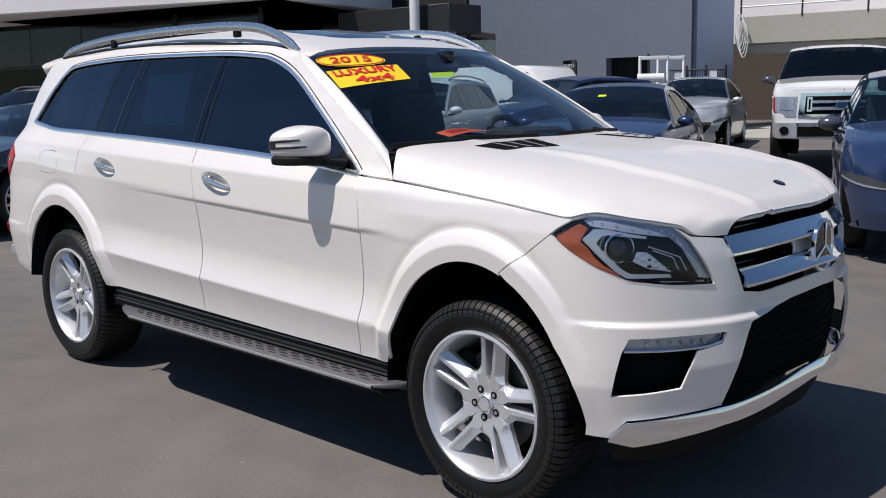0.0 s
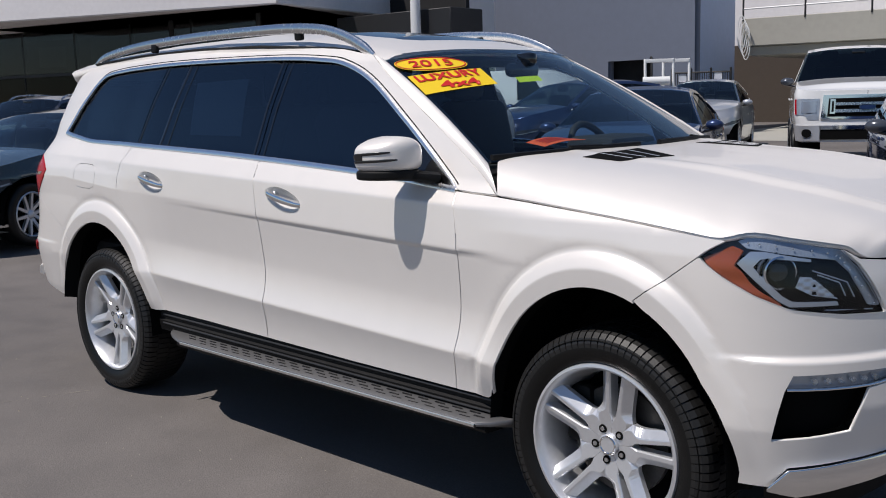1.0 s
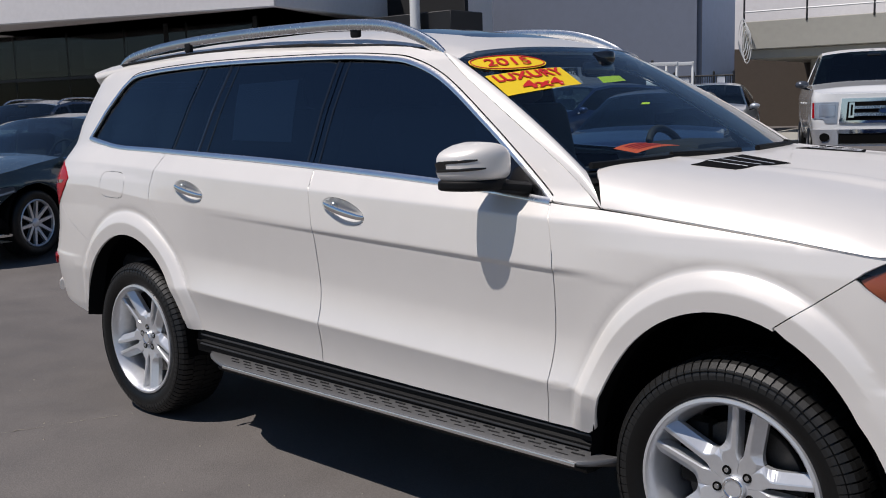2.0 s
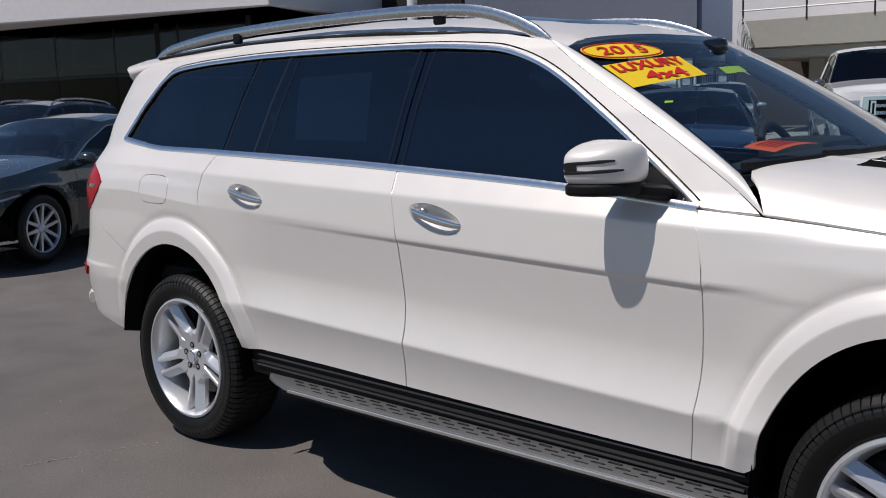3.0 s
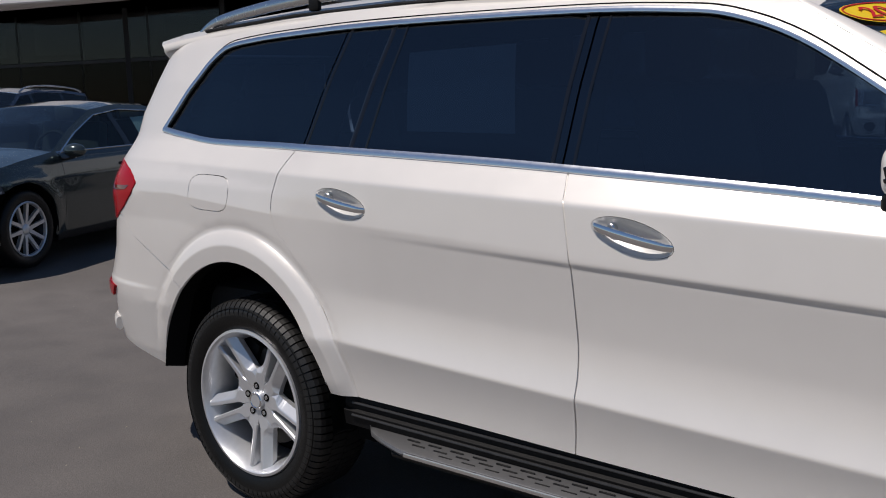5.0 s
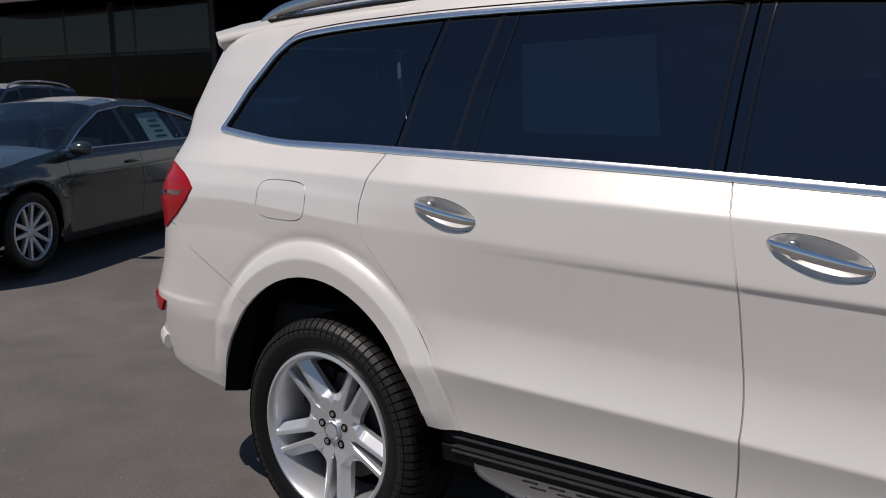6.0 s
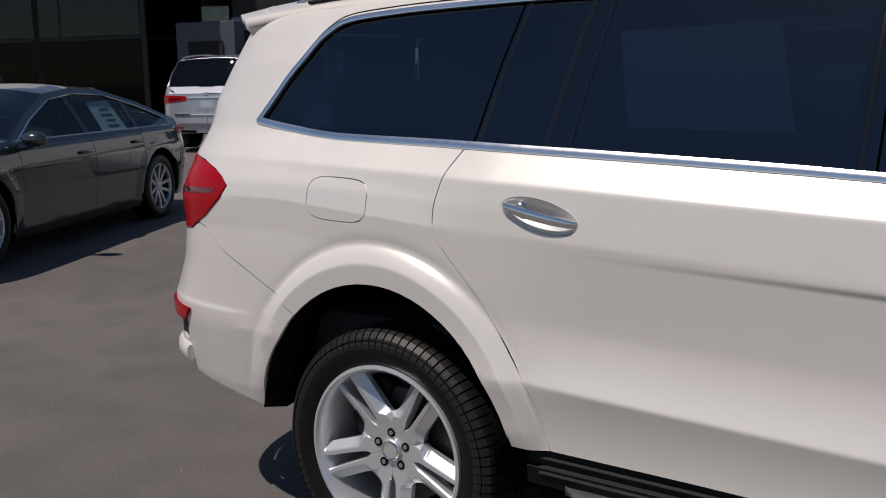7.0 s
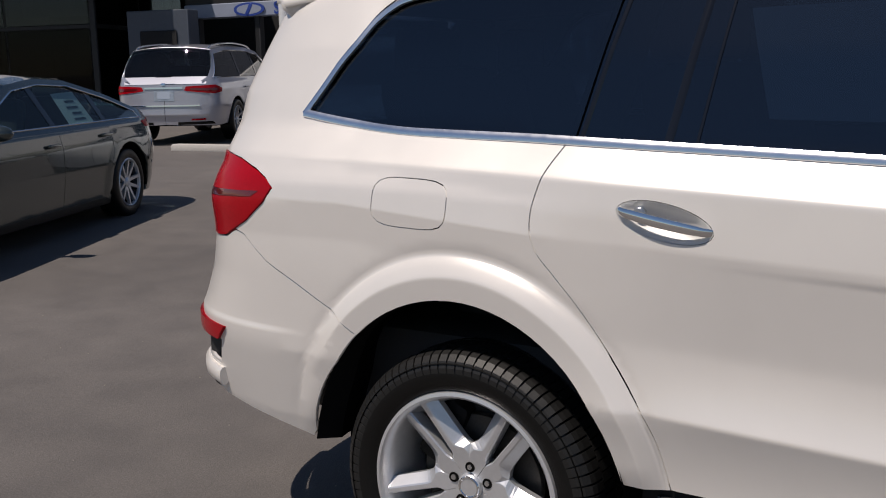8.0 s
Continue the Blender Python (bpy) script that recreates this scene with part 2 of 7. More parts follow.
def box(size, at=(0, 0, 0), bevel=0.0, bm=None, turn=None, segs=2):
    """A box with rounded edges, added to bm."""
    b = bmesh.new()
    bmesh.ops.create_cube(b, size=1)
    bmesh.ops.scale(b, vec=size, verts=b.verts)
    if bevel:
        bmesh.ops.bevel(b, geom=list(b.edges), offset=bevel, segments=segs, profile=0.5, affect="EDGES")
    m = Matrix.Translation(at) @ (turn if turn is not None else Matrix.Identity(4))
    b.transform(m)
    if bm is None:
        return b
    me = bpy.data.meshes.new("tmp")
    b.to_mesh(me)
    b.free()
    bm.from_mesh(me)
    bpy.data.meshes.remove(me)
    return bm


def prism(outline, depth, bevel=0.0):
    """An upright plate: the outline in x and z, from y = 0 to y = depth."""
    bm = bmesh.new()
    f = bm.faces.new([bm.verts.new((x, 0, z)) for x, z in outline])
    r = bmesh.ops.extrude_face_region(bm, geom=[f])
    bmesh.ops.translate(bm, vec=(0, depth, 0), verts=[v for v in r["geom"] if isinstance(v, bmesh.types.BMVert)])
    bmesh.ops.recalc_face_normals(bm, faces=bm.faces)
    if bevel:
        bmesh.ops.bevel(bm, geom=list(bm.edges), offset=bevel, segments=2, profile=0.5, affect="EDGES")
    return bm


def flat_text(word, size, mat, parent, name, m, thick=0.004, bold=0.0):
    """Letters as a mesh, standing at the pose m."""
    cu = bpy.data.curves.new(name, "FONT")
    cu.body, cu.size, cu.extrude, cu.align_x, cu.align_y, cu.offset = word, size, thick, "CENTER", "CENTER", bold
    ob = bpy.data.objects.new(name, cu)
    me = bpy.data.meshes.new_from_object(ob)
    bpy.data.objects.remove(ob)
    me.materials.clear()
    me.materials.append(mat)
    out = new(name, me)
    out.parent = parent
    out.matrix_basis = m
    return out

# ---- the shape of the big car: half width by height, plan of its ends, wheel arches ----
AXLE, HUB_Z, TYRE_R = 1.5375, 0.385, 0.373
FINE_Z = np.linspace(0.2, 1.8, 641)
KERNEL = np.exp(-np.linspace(-2.5, 2.5, 9) ** 2 / 2)
XF, XR = 1.90, -1.90
UPPER_Z, UPPER_Y = [1.156, 1.238, 1.45, 1.65, 1.70, 1.76], [0.946, 0.890, 0.805, 0.705, 0.660, 0.56]


def blurred(y):
    return np.convolve(np.pad(y, 4, "edge"), KERNEL / KERNEL.sum(), "valid")


def door_section(crease):
    """Half width of the doors by height: bright shoulder, a crease under the handles, a hollow, the swelling above the sill."""
    z = FINE_Z
    y = np.interp(z, [1.004] + UPPER_Z, [0.958] + UPPER_Y)
    hollow = 0.932 + 0.019 * np.clip((z - 0.80) / 0.204, 0, 1) ** 1.3
    soft = 0.932 + 0.025 * np.clip((z - 0.80) / 0.23, 0, 1) ** 1.1
    swell = 0.932 + 0.028 * np.clip((0.80 - z) / 0.157, 0, 1) ** 2
    under = 0.960 - 0.035 * (1 - (1 - np.clip((0.643 - z) / 0.20, 0, 1)) ** 1.8) - 0.03 * np.clip((0.45 - z) / 0.2, 0, 1)
    if crease:
        y = np.where(z < 1.004, hollow, y)
        y = np.where((z >= 0.990) & (z < 1.004), np.interp(z, [0.990, 1.004], [0.9475, 0.958]), y)
    else:
        y = np.where(z < 1.03, np.minimum(soft, 0.957), y)
    y = np.where(z < 0.80, swell, y)
    return blurred(np.where(z < 0.643, under, y))


CREASED_Y, SOFT_Y = door_section(True), door_section(False)
PLAIN_Y = blurred(np.interp(FINE_Z, [0.25, 0.42, 0.62, 1.09] + UPPER_Z, [0.88, 0.925, 0.958, 0.957] + UPPER_Y))


def ease(a, b, v):
    v = np.clip((v - a) / (b - a), 0, 1)
    return v * v * (3 - 2 * v)


def half_width(x, z):
    """Half width of the body at x and z: the door section, which sinks towards the front, fading to a plain section at the ends."""
    zz = z + 0.042 * np.clip(x, -2.0, 1.6)
    doors = ease(-1.42, -0.80, x) * (1 - ease(1.0, 1.35, x))
    sharp = ease(-1.05, 0.2, x)
    section = np.interp(zz, FINE_Z, SOFT_Y) * (1 - sharp) + np.interp(zz, FINE_Z, CREASED_Y) * sharp
    w = doors * section + (1 - doors) * np.interp(zz, FINE_Z, PLAIN_Y)
    w = w - 0.016 * (x / 1.9) ** 2 * ease(0.9, 1.3, z) - 0.05 * ease(-1.2, -2.3, x) * ease(1.15, 1.35, z)
    # the line that runs from the tail lamp through the fuel flap and dies away towards the door
    over = z - (1.140 - 0.082 * (x + 2.1))
    w = w - ease(-1.12, -1.45, x) * (0.15 * np.clip(over, 0, 0.09) + 0.07 * np.clip(-over, 0, 0.10))
    return w


def flare(x, z):
    """How far the arch lips stand out: a facet that leans out from the panel, then an upright band down to the opening."""
    out = 0.0
    for cx, rx, rz in ((AXLE, 0.430, 0.515), (-AXLE, 0.450, 0.515)):
        rho = np.hypot((x - cx) / rx, (z - HUB_Z) / rz)
        lip = 0.027 * np.clip((1.212 - rho) / 0.095, 0, 1) ** 0.8 - 0.005 * np.clip((1.110 - rho) / 0.11, 0, 1.2)
        fade = ease(0.40, 0.56, z) * (1 - 0.70 * ease(0.18, 0.46, (x - cx)) * (cx > 0)) * (1 - 0.55 * ease(-0.30, -0.50, (x - cx)) * (cx < 0))
        out = out + (lip - 0.003 * np.exp(-((rho - 1.235) / 0.03) ** 2)) * fade
    return float(out)


FRONT_Z, FRONT_A = [0.25, 0.38, 0.50, 0.62, 0.80, 0.95, 1.05, 1.12, 1.2], [0.42, 0.475, 0.50, 0.52, 0.50, 0.475, 0.44, 0.36, 0.2]
REAR_Z = [0.25, 0.40, 0.50, 0.58, 0.70, 0.76, 0.81, 0.88, 1.0, 1.1, 1.2, 1.3, 1.41, 1.53, 1.65, 1.76]
REAR_A = [0.72, 0.775, 0.81, 0.825, 0.83, 0.83, 0.80, 0.765, 0.74, 0.755, 0.705, 0.70, 0.69, 0.625, 0.565, 0.48]


def ring(s, z, off=0.0):
    """A point of the body's right-hand skin. Along the flanks s is x; past XF and XR it goes on round the corner, one unit to the middle. off: metres outwards."""
    s, z = float(s), float(z)
    if XR <= s <= XF:
        return Vector((s, -half_width(s, z) - flare(s, z) - off, z))
    if s > XF:
        phi, a, n, xs, sign = (s - XF) * math.pi / 2, float(np.interp(z, FRONT_Z, FRONT_A)), 2.25, XF, 1
    else:
        phi, a, n, xs, sign = (XR - s) * math.pi / 2, float(np.interp(z, REAR_Z, REAR_A)), 3.2, XR, -1
    w = float(half_width(xs, z))
    c, d = max(math.cos(phi), 0.0), max(math.sin(phi), 0.0)
    r = ((c / w) ** n + (d / a) ** n) ** (-1 / n)
    p = Vector((xs + sign * r * d, -r * c, z))
    out = Vector((sign * (d / a) ** (n - 1) / a, -((c / w) ** (n - 1)) / w, 0)).normalized()
    return p + out * (off + flare(p.x, z))

# ---- the white SUV ----
suv = empty("suv", "large pearl-white luxury SUV with silver wheels, parked on the lot", "car")
GROUND_Z = HUB_Z - TYRE_R


def front(a, z, off=0.0):
    """The skin round the whole front: a = 0 is the middle, negative on the right-hand side."""
    p = ring(XF + 1 - min(abs(a), 2.0), z, off)
    return Vector((p.x, p.y if a < 0 else -p.y, p.z))


def rear(a, z, off=0.0):
    """The skin round the whole rear: a = 0 is the middle, positive on the right-hand side."""
    p = ring(XR - 1 + abs(a), z, off)
    return Vector((p.x, p.y if a > 0 else -p.y, p.z))


def both(pts):
    """An outline's right-hand half (front coordinates) and its mirror image."""
    return [(a, z) for a, z in pts] + [(-a, z) for a, z in reversed(pts) if a != 0]


def arch(cx, rx, a0, a1, n=18, rz=0.515):
    return [(cx + rx * math.cos(radians(a0 + (a1 - a0) * i / n)), HUB_Z + rz * math.sin(radians(a0 + (a1 - a0) * i / n))) for i in range(n + 1)]


SEAM_A = smooth_line([(0.93, 1.163), (0.955, 1.06), (0.965, 0.952), (0.956, 0.708), (0.924, 0.463)], 5)
SEAM_B = smooth_line([(-0.212, 1.247), (-0.200, 1.19), (-0.184, 1.10), (-0.170, 1.005), (-0.163, 0.86), (-0.156, 0.70), (-0.162, 0.60), (-0.176, 0.485)], 5)
SEAM_R = smooth_line([(-1.268, 1.290), (-1.309, 1.216), (-1.333, 1.122), (-1.321, 1.045), (-1.272, 0.985), (-1.200, 0.902), (-1.086, 0.740), (-1.025, 0.628), (-0.989, 0.502)], 5)
BELT = smooth_line([(-2.05, 1.346), (-1.97, 1.330), (-1.885, 1.316), (-1.80, 1.307), (-1.70, 1.301), (-1.50, 1.296), (-1.268, 1.290), (-0.62, 1.266), (-0.212, 1.246), (0.47, 1.205), (0.93, 1.163)], 6)
WINDOW_TOP = smooth_line([(0.93, 1.168), (0.752, 1.297), (0.56, 1.428), (0.34, 1.560), (0.16, 1.628), (0.0, 1.652), (-0.313, 1.671), (-0.97, 1.682), (-1.468, 1.676), (-1.72, 1.664), (-1.82, 1.652), (-1.868, 1.632), (-1.912, 1.597), (-1.952, 1.535), (-1.985, 1.485), (-2.018, 1.415), (-2.050, 1.349)], 6)
BUMPER_SEAM_R = [(-1.837, 0.784), (-1.919, 0.835), (-1.998, 0.897), (-2.067, 0.946), (-2.131, 1.014)]
TAIL_EDGE = [(-2.160, 1.024), (-2.119, 1.054), (-2.068, 1.112), (-2.049, 1.152), (-2.072, 1.178), (-2.108, 1.200), (-2.172, 1.224), (-2.22, 1.232)]
BUMPER_SEAM_F = [(1.682, 0.879), (1.775, 0.947), (1.872, 1.018)]
LAMP_LOW = [(1.878, 1.022), (1.933, 0.972), (1.994, 0.926), (2.059, 0.888), (2.15, 0.872), (2.238, 0.867)]
LAMP_IN = [(2.238, 0.867), (2.225, 0.905), (2.206, 0.948), (2.178, 1.000), (2.14, 1.046)]
LAMP_TOP = [(2.14, 1.046), (2.095, 1.063), (2.049, 1.076), (2.0, 1.088), (1.965, 1.090), (1.938, 1.071)]
HOOD_SIDE = [(1.115, 1.151), (1.25, 1.140), (1.415, 1.125), (1.678, 1.100), (1.85, 1.082), (1.938, 1.072)]


def between(line, lo, hi):
    return [tuple(p) for p in line if lo - 1e-6 <= p[0] <= hi + 1e-6]


def ellipse(cx, cz, rx, rz, tilt=0.0, n=28, power=2.0):
    out = []
    for i in range(n):
        a = 2 * math.pi * i / n
        c, s = math.cos(a), math.sin(a)
        k = (abs(c) ** power + abs(s) ** power) ** (-1 / power)
        u, v = rx * c * k, rz * s * k
        out.append((cx + u * math.cos(tilt) - v * math.sin(tilt), cz + u * math.sin(tilt) + v * math.cos(tilt)))
    return out


HANDLE_F = (0.006, 1.092, 0.116, 0.040, -0.22)
HANDLE_R = (-1.010, 1.127, 0.110, 0.039, -0.20)


FLARES = [arch(c, rx * k, -5, 185, 220, 0.515 * k) for c, rx in ((AXLE, 0.43), (-AXLE, 0.45)) for k in (1.06, 1.102, 1.112, 1.122, 1.135, 1.17, 1.198, 1.208, 1.216, 1.226, 1.25)]
LEVELS = sorted([0.44 + 0.018 * k for k in range(11)] + [0.630, 0.636, 0.640, 0.643, 0.646, 0.650, 0.656, 0.664] + [0.676 + 0.018 * k for k in range(16)] + [0.962, 0.972, 0.980, 0.985, 0.988, 0.991, 0.994, 0.997, 1.000, 1.003, 1.006, 1.010, 1.016] + [1.03 + 0.02 * k for k in range(6)] + [1.144, 1.150, 1.154, 1.157, 1.160, 1.166] + [1.18 + 0.02 * k for k in range(5)])


QUARTER_LINES = [[(-2.25 + 0.012 * k, 1.140 - 0.082 * (-0.15 + 0.012 * k) + d) for k in range(92)] for d in (-0.012, -0.004, 0.0, 0.004, 0.012)] + [[(-2.0 + 0.012 * k, 1.156 - 0.042 * (-2.0 + 0.012 * k) + d) for k in range(62)] for d in (-0.010, -0.003, 0.003, 0.010)]


def sink(x):
    return 0.042 * min(max(x, -2.0), 1.6)


def leaning(a, b):
    """The flank by x and by height above the line that sinks towards the front."""
    return ring(a, b - sink(a))


def lean(pts):
    return [(p[0], p[1] + sink(p[0])) for p in pts]


def side_panels(left):
    sd = dict(mirror=left)
    fine_door, fine_end = ((0.022, 0.01), 0.018) if not left else (0.05, 0.05)
    # doors
    outline = [tuple(p) for p in SEAM_B] + [(0.37, 0.472)] + [tuple(p) for p in reversed(SEAM_A)] + between(BELT, -0.205, 0.92)[::-1]
    front_door = skin("front_door", lean(outline), leaning, PAINT, suv, "", fine_door, gap=0.0024, holes=[lean(ellipse(*HANDLE_F))], levels=LEVELS, **sd)
    outline = [tuple(p) for p in SEAM_R] + [(-0.6, 0.496)] + [tuple(p) for p in reversed(SEAM_B)] + between(BELT, -1.262, -0.217)[::-1]
    rear_door = skin("rear_door", lean(outline), leaning, PAINT, suv, "", fine_door, gap=0.0024, holes=[lean(ellipse(*HANDLE_R))], levels=LEVELS, **sd)
    # wing in front of the door
    outline = [tuple(p) for p in SEAM_A] + [(1.085, 0.463)] + arch(AXLE, 0.430, 169, 70, 22) + BUMPER_SEAM_F + HOOD_SIDE[::-1] + [(1.0, 1.158)]
    skin("front_wing", outline, ring, PAINT, suv, "", fine_end, gap=0.0015, lines=() if left else FLARES, **sd)
    # body side: quarter, rear pillar, cant rail, windshield pillar
    outline = [tuple(p) for p in WINDOW_TOP] + between(BELT, -2.05, -1.272) + [tuple(p) for p in SEAM_R] + arch(-AXLE, 0.450, 13, 130, 24) + BUMPER_SEAM_R + TAIL_EDGE
    outline += [(-2.30, 1.236), (-2.34, 1.40), (-2.35, 1.63), (-2.28, 1.685), (-1.9, 1.722), (-1.5, 1.738), (-0.8, 1.738), (-0.2, 1.715), (0.1, 1.690), (0.30, 1.655)]
    outline += [(0.431, 1.572), (0.635, 1.455), (0.816, 1.348), (1.0, 1.232), (1.105, 1.157), (1.0, 1.161)]
    fuel = ellipse(-1.673, 1.133, 0.111, 0.062, -0.03, 32, 4.0)
    skin("body_side", outline, ring, PAINT, suv, "", fine_end, gap=0.0012, holes=[fuel], lines=() if left else FLARES + QUARTER_LINES, **sd)
    skin("fuel_flap" if not left else "panel", fuel, ring, PAINT, suv, "", 0.018, gap=0.0016, lines=() if left else QUARTER_LINES, **sd)
    # windows
    g = lambda s, z: ring(s, z, -0.010)
    low = [(a, b - 0.012) for a, b in [tuple(p) for p in BELT]]
    top = [(a, b + 0.010) for a, b in [tuple(p) for p in WINDOW_TOP]]

    def cut(line, lo, hi, back=False):
        """The stretch of a line between two places, with its ends."""
        pts = sorted(line)
        xs, zs = [p[0] for p in pts], [p[1] for p in pts]
        out = [(lo, float(np.interp(lo, xs, zs)))] + [p for p in pts if lo + 0.004 < p[0] < hi - 0.004] + [(hi, float(np.interp(hi, xs, zs)))]
        return out[::-1] if back else out

    for nm, b0, b1, t0, t1 in (("front_door_glass", -0.236, 0.925, -0.226, 0.925), ("rear_door_glass", -1.252, -0.242, -1.172, -0.232), ("quarter_glass", -2.045, -1.258, -2.045, -1.178)):
        skin(nm, cut(top, t0, t1, True) + cut(low, b0, b1), g, CLEAR_GLASS if left and nm[0] == "f" else SIDE_GLASS, suv, "dark tinted side glass" if not left else "", 0.05, gap=0, rim=0, **sd)
    for nm, x0, dx in (("door_pillar", -0.24, 0.01), ("rear_pillar", -1.24, 0.09)):
        skin(nm, [(x0 - 0.07, 1.20), (x0 + 0.06, 1.20), (x0 + dx + 0.05, 1.70), (x0 + dx - 0.06, 1.70)], lambda s, z: ring(s, z, -0.055), GAP, suv, "", 0.05, gap=0, rim=0.02, **sd)
    sg = 1 if left else -1
    for x, dx, w in ((-0.205, 0.012, 0.010), (-0.272, 0.010, 0.014), (-1.239, 0.080, 0.012), (-1.03, 0.060, 0.020), (-0.965, 0.050, 0.008)) if not left else ():
        zb, zt = float(np.interp(x, [p[0] for p in BELT], [p[1] for p in BELT])), 1.672
        p = [ring(x + dx * k / 6, zb + (zt - zb) * k / 6, -0.0095) for k in range(7)]
        part("glass_seal", sweep(p, round_profile(w, 0.005, 8), ups=[(0, -1, 0)] * 7), GLOSS_BLACK, suv)
    # bright trim round the windows
    for nm, line, w, dz in (("belt_trim", BELT, 0.024, 0.004), ("window_trim", WINDOW_TOP, 0.019, -0.002)):
        p = [ring(a, b + dz, 0.002) for a, b in [tuple(q) for q in line]]
        ups = [ring(a, b, 1.0) - ring(a, b) + Vector((0, 0, 0.4)) for a, b in [tuple(q) for q in line]]
        if left:
            p, ups = [Vector((v.x, -v.y, v.z)) for v in p], [Vector((v.x, -v.y, v.z)) for v in ups]
        part(nm, sweep(p, round_profile(w, 0.012, 10), ups=ups), TRIM, suv, "polished bright trim strip")
        if nm == "window_trim" and not left:
            q = [ring(a, b + 0.014, -0.003) for a, b in [tuple(v) for v in line]]
            part("trim_gap", sweep(q, round_profile(0.007, 0.008, 6), ups=ups), GAP, suv)
    # door handles in their dishes
    for (cx, cz, rx, rz, tilt), door in ((HANDLE_F, front_door), (HANDLE_R, rear_door)):
        def dish(u, v):
            r = min(math.hypot(u / rx, v / rz), 1.0)
            return ring(cx + u * math.cos(tilt) - v * math.sin(tilt), cz + u * math.sin(tilt) + v * math.cos(tilt), -0.024 * (1 - r ** 2.2))
        skin("handle_dish", ellipse(0, 0, rx, rz), dish, DISH, door, "", 0.012, gap=-0.001, rim=0, mirror=left)
        path = []
        for k in range(15):
            u = -rx * 0.97 + 2 * rx * 0.97 * k / 14
            path.append(ring(cx + u * math.cos(tilt * 0.9), cz + 0.002 + u * math.sin(tilt * 0.9), 0.004 + 0.016 * (1 - (u / rx) ** 2) - 0.008 * (abs(u) / rx > 0.9)))
        if left:
            path = [Vector((v.x, -v.y, v.z)) for v in path]
        taper = [0.45 + 0.55 * math.sin(math.pi * (0.06 + 0.88 * k / 14)) ** 0.5 for k in range(15)]
        part("door_handle", sweep(path, round_profile(0.026, 0.013, 12), ups=[(0, sg, 0.0)] * 15, taper=taper), CHROME, door, "polished chrome pull handle")
        if not left:
            lock = ring(cx - rx * 0.52, cz + rz * 0.45, -0.006)
            b = lathe([(0, -0.006), (0.010, -0.006), (0.013, -0.003), (0.013, 0.02)], 20)
            b.transform(Matrix.Translation(lock))
            part("handle_lock", b, SATIN, door)


VALANCE = material("grey_valance", (0.16, 0.16, 0.16), 0.6, vary=0.1)
DISH = material("handle_dish_paint", (0.66, 0.65, 0.63), 0.35, 0.10, 0.4)
TRIM = material("bright_trim", (0.90, 0.90, 0.92), 0.24, 1.0, rough_vary=0.04)
side_panels(False)
side_panels(True)

# dark inner body behind the gaps, wheel housings
verts, faces = [], []
ss = [XR - 1 + 0.05 * k for k in range(117)]
zs = [0.34 + 0.03 * k for k in range(32)]
for sgn in (1, -1):
    base = len(verts)
    for s in ss:
        for z in zs:
            p = ring(min(s, XF + 1), z, -0.030)
            verts.append((p.x, p.y * sgn, min(p.z, 1.24 - 0.04 * p.x)))
    for i in range(len(ss) - 1):
        for j in range(len(zs) - 1):
            cs, cz = ss[i] + 0.025, zs[j] + 0.015
            if (cs < -1.95 and cz < 0.56) or (cs > 1.9 and cz < 0.56):
                continue
            if cz > (1.20 - 0.042 * cs if cs < 0.9 else 1.02) or (cs > 1.95 and cz < 0.80) or (cs > 2.25) or any(math.hypot((cs - c) / r, (cz - HUB_Z) / 0.515) < 1.08 for c, r in ((AXLE, 0.43), (-AXLE, 0.45))):
                continue
            q = [base + i * len(zs) + j, base + (i + 1) * len(zs) + j, base + (i + 1) * len(zs) + j + 1, base + i * len(zs) + j + 1]
            faces.append(q if sgn == 1 else q[::-1])
mesh("inner_body", verts, faces, GAP, suv)
for cx, rx in ((AXLE, 0.43), (-AXLE, 0.45)):
    for sgn in (1, -1):
        bm, rows = bmesh.new(), []
        for q in range(25):
            a = radians((-4 if cx > 0 else -2) + (188 if cx > 0 else 174) * q / 24)
            tuck = -0.040 * float(ease(2.2, 2.7, a)) * (cx < 0)
            rows.append([bm.verts.new((cx + (rx + g) * math.cos(a), sgn * y, HUB_Z + (0.515 + g) * math.sin(a))) for g, y in ((0.006, 0.955), (0.0 + tuck, 0.90), (0.03 + 1.6 * tuck, 0.86), (0.02 + 1.4 * tuck, 0.50), (-0.3, 0.48))])
        for r, q in zip(rows, rows[1:]):
            for j in range(4):
                bm.faces.new((r[j], r[j + 1], q[j + 1], q[j]))
        part("wheel_housing", bm, GAP, suv)
bm = box((4.0, 1.50, 0.25), (-0.05, 0, 0.42), 0.05)
part("underbody", bm, GAP, suv)

# ---- front end ----
bumper = [(s - XF - 1, z) for s, z in BUMPER_SEAM_F + LAMP_LOW + LAMP_IN + [(2.178, 1.017), (2.262, 1.003), (2.300, 0.93), (2.333, 0.830)]] + [(-0.48, 0.815), (-0.3, 0.818), (0, 0.822)]
bumper = both(bumper)
low = [(XF + 1 - s, z) for s, z in [(2.9, 0.772), (2.60, 0.765), (2.42, 0.748), (2.352, 0.733), (2.335, 0.70), (2.256, 0.477), (2.15, 0.462), (2.052, 0.446), (2.018, 0.385), (1.962, 0.385)] + arch(AXLE, 0.430, 4, 70, 16)]
right_low = [(-a, z) for a, z in low]
bumper = bumper + low[::-1][1:] + right_low[1:-1]
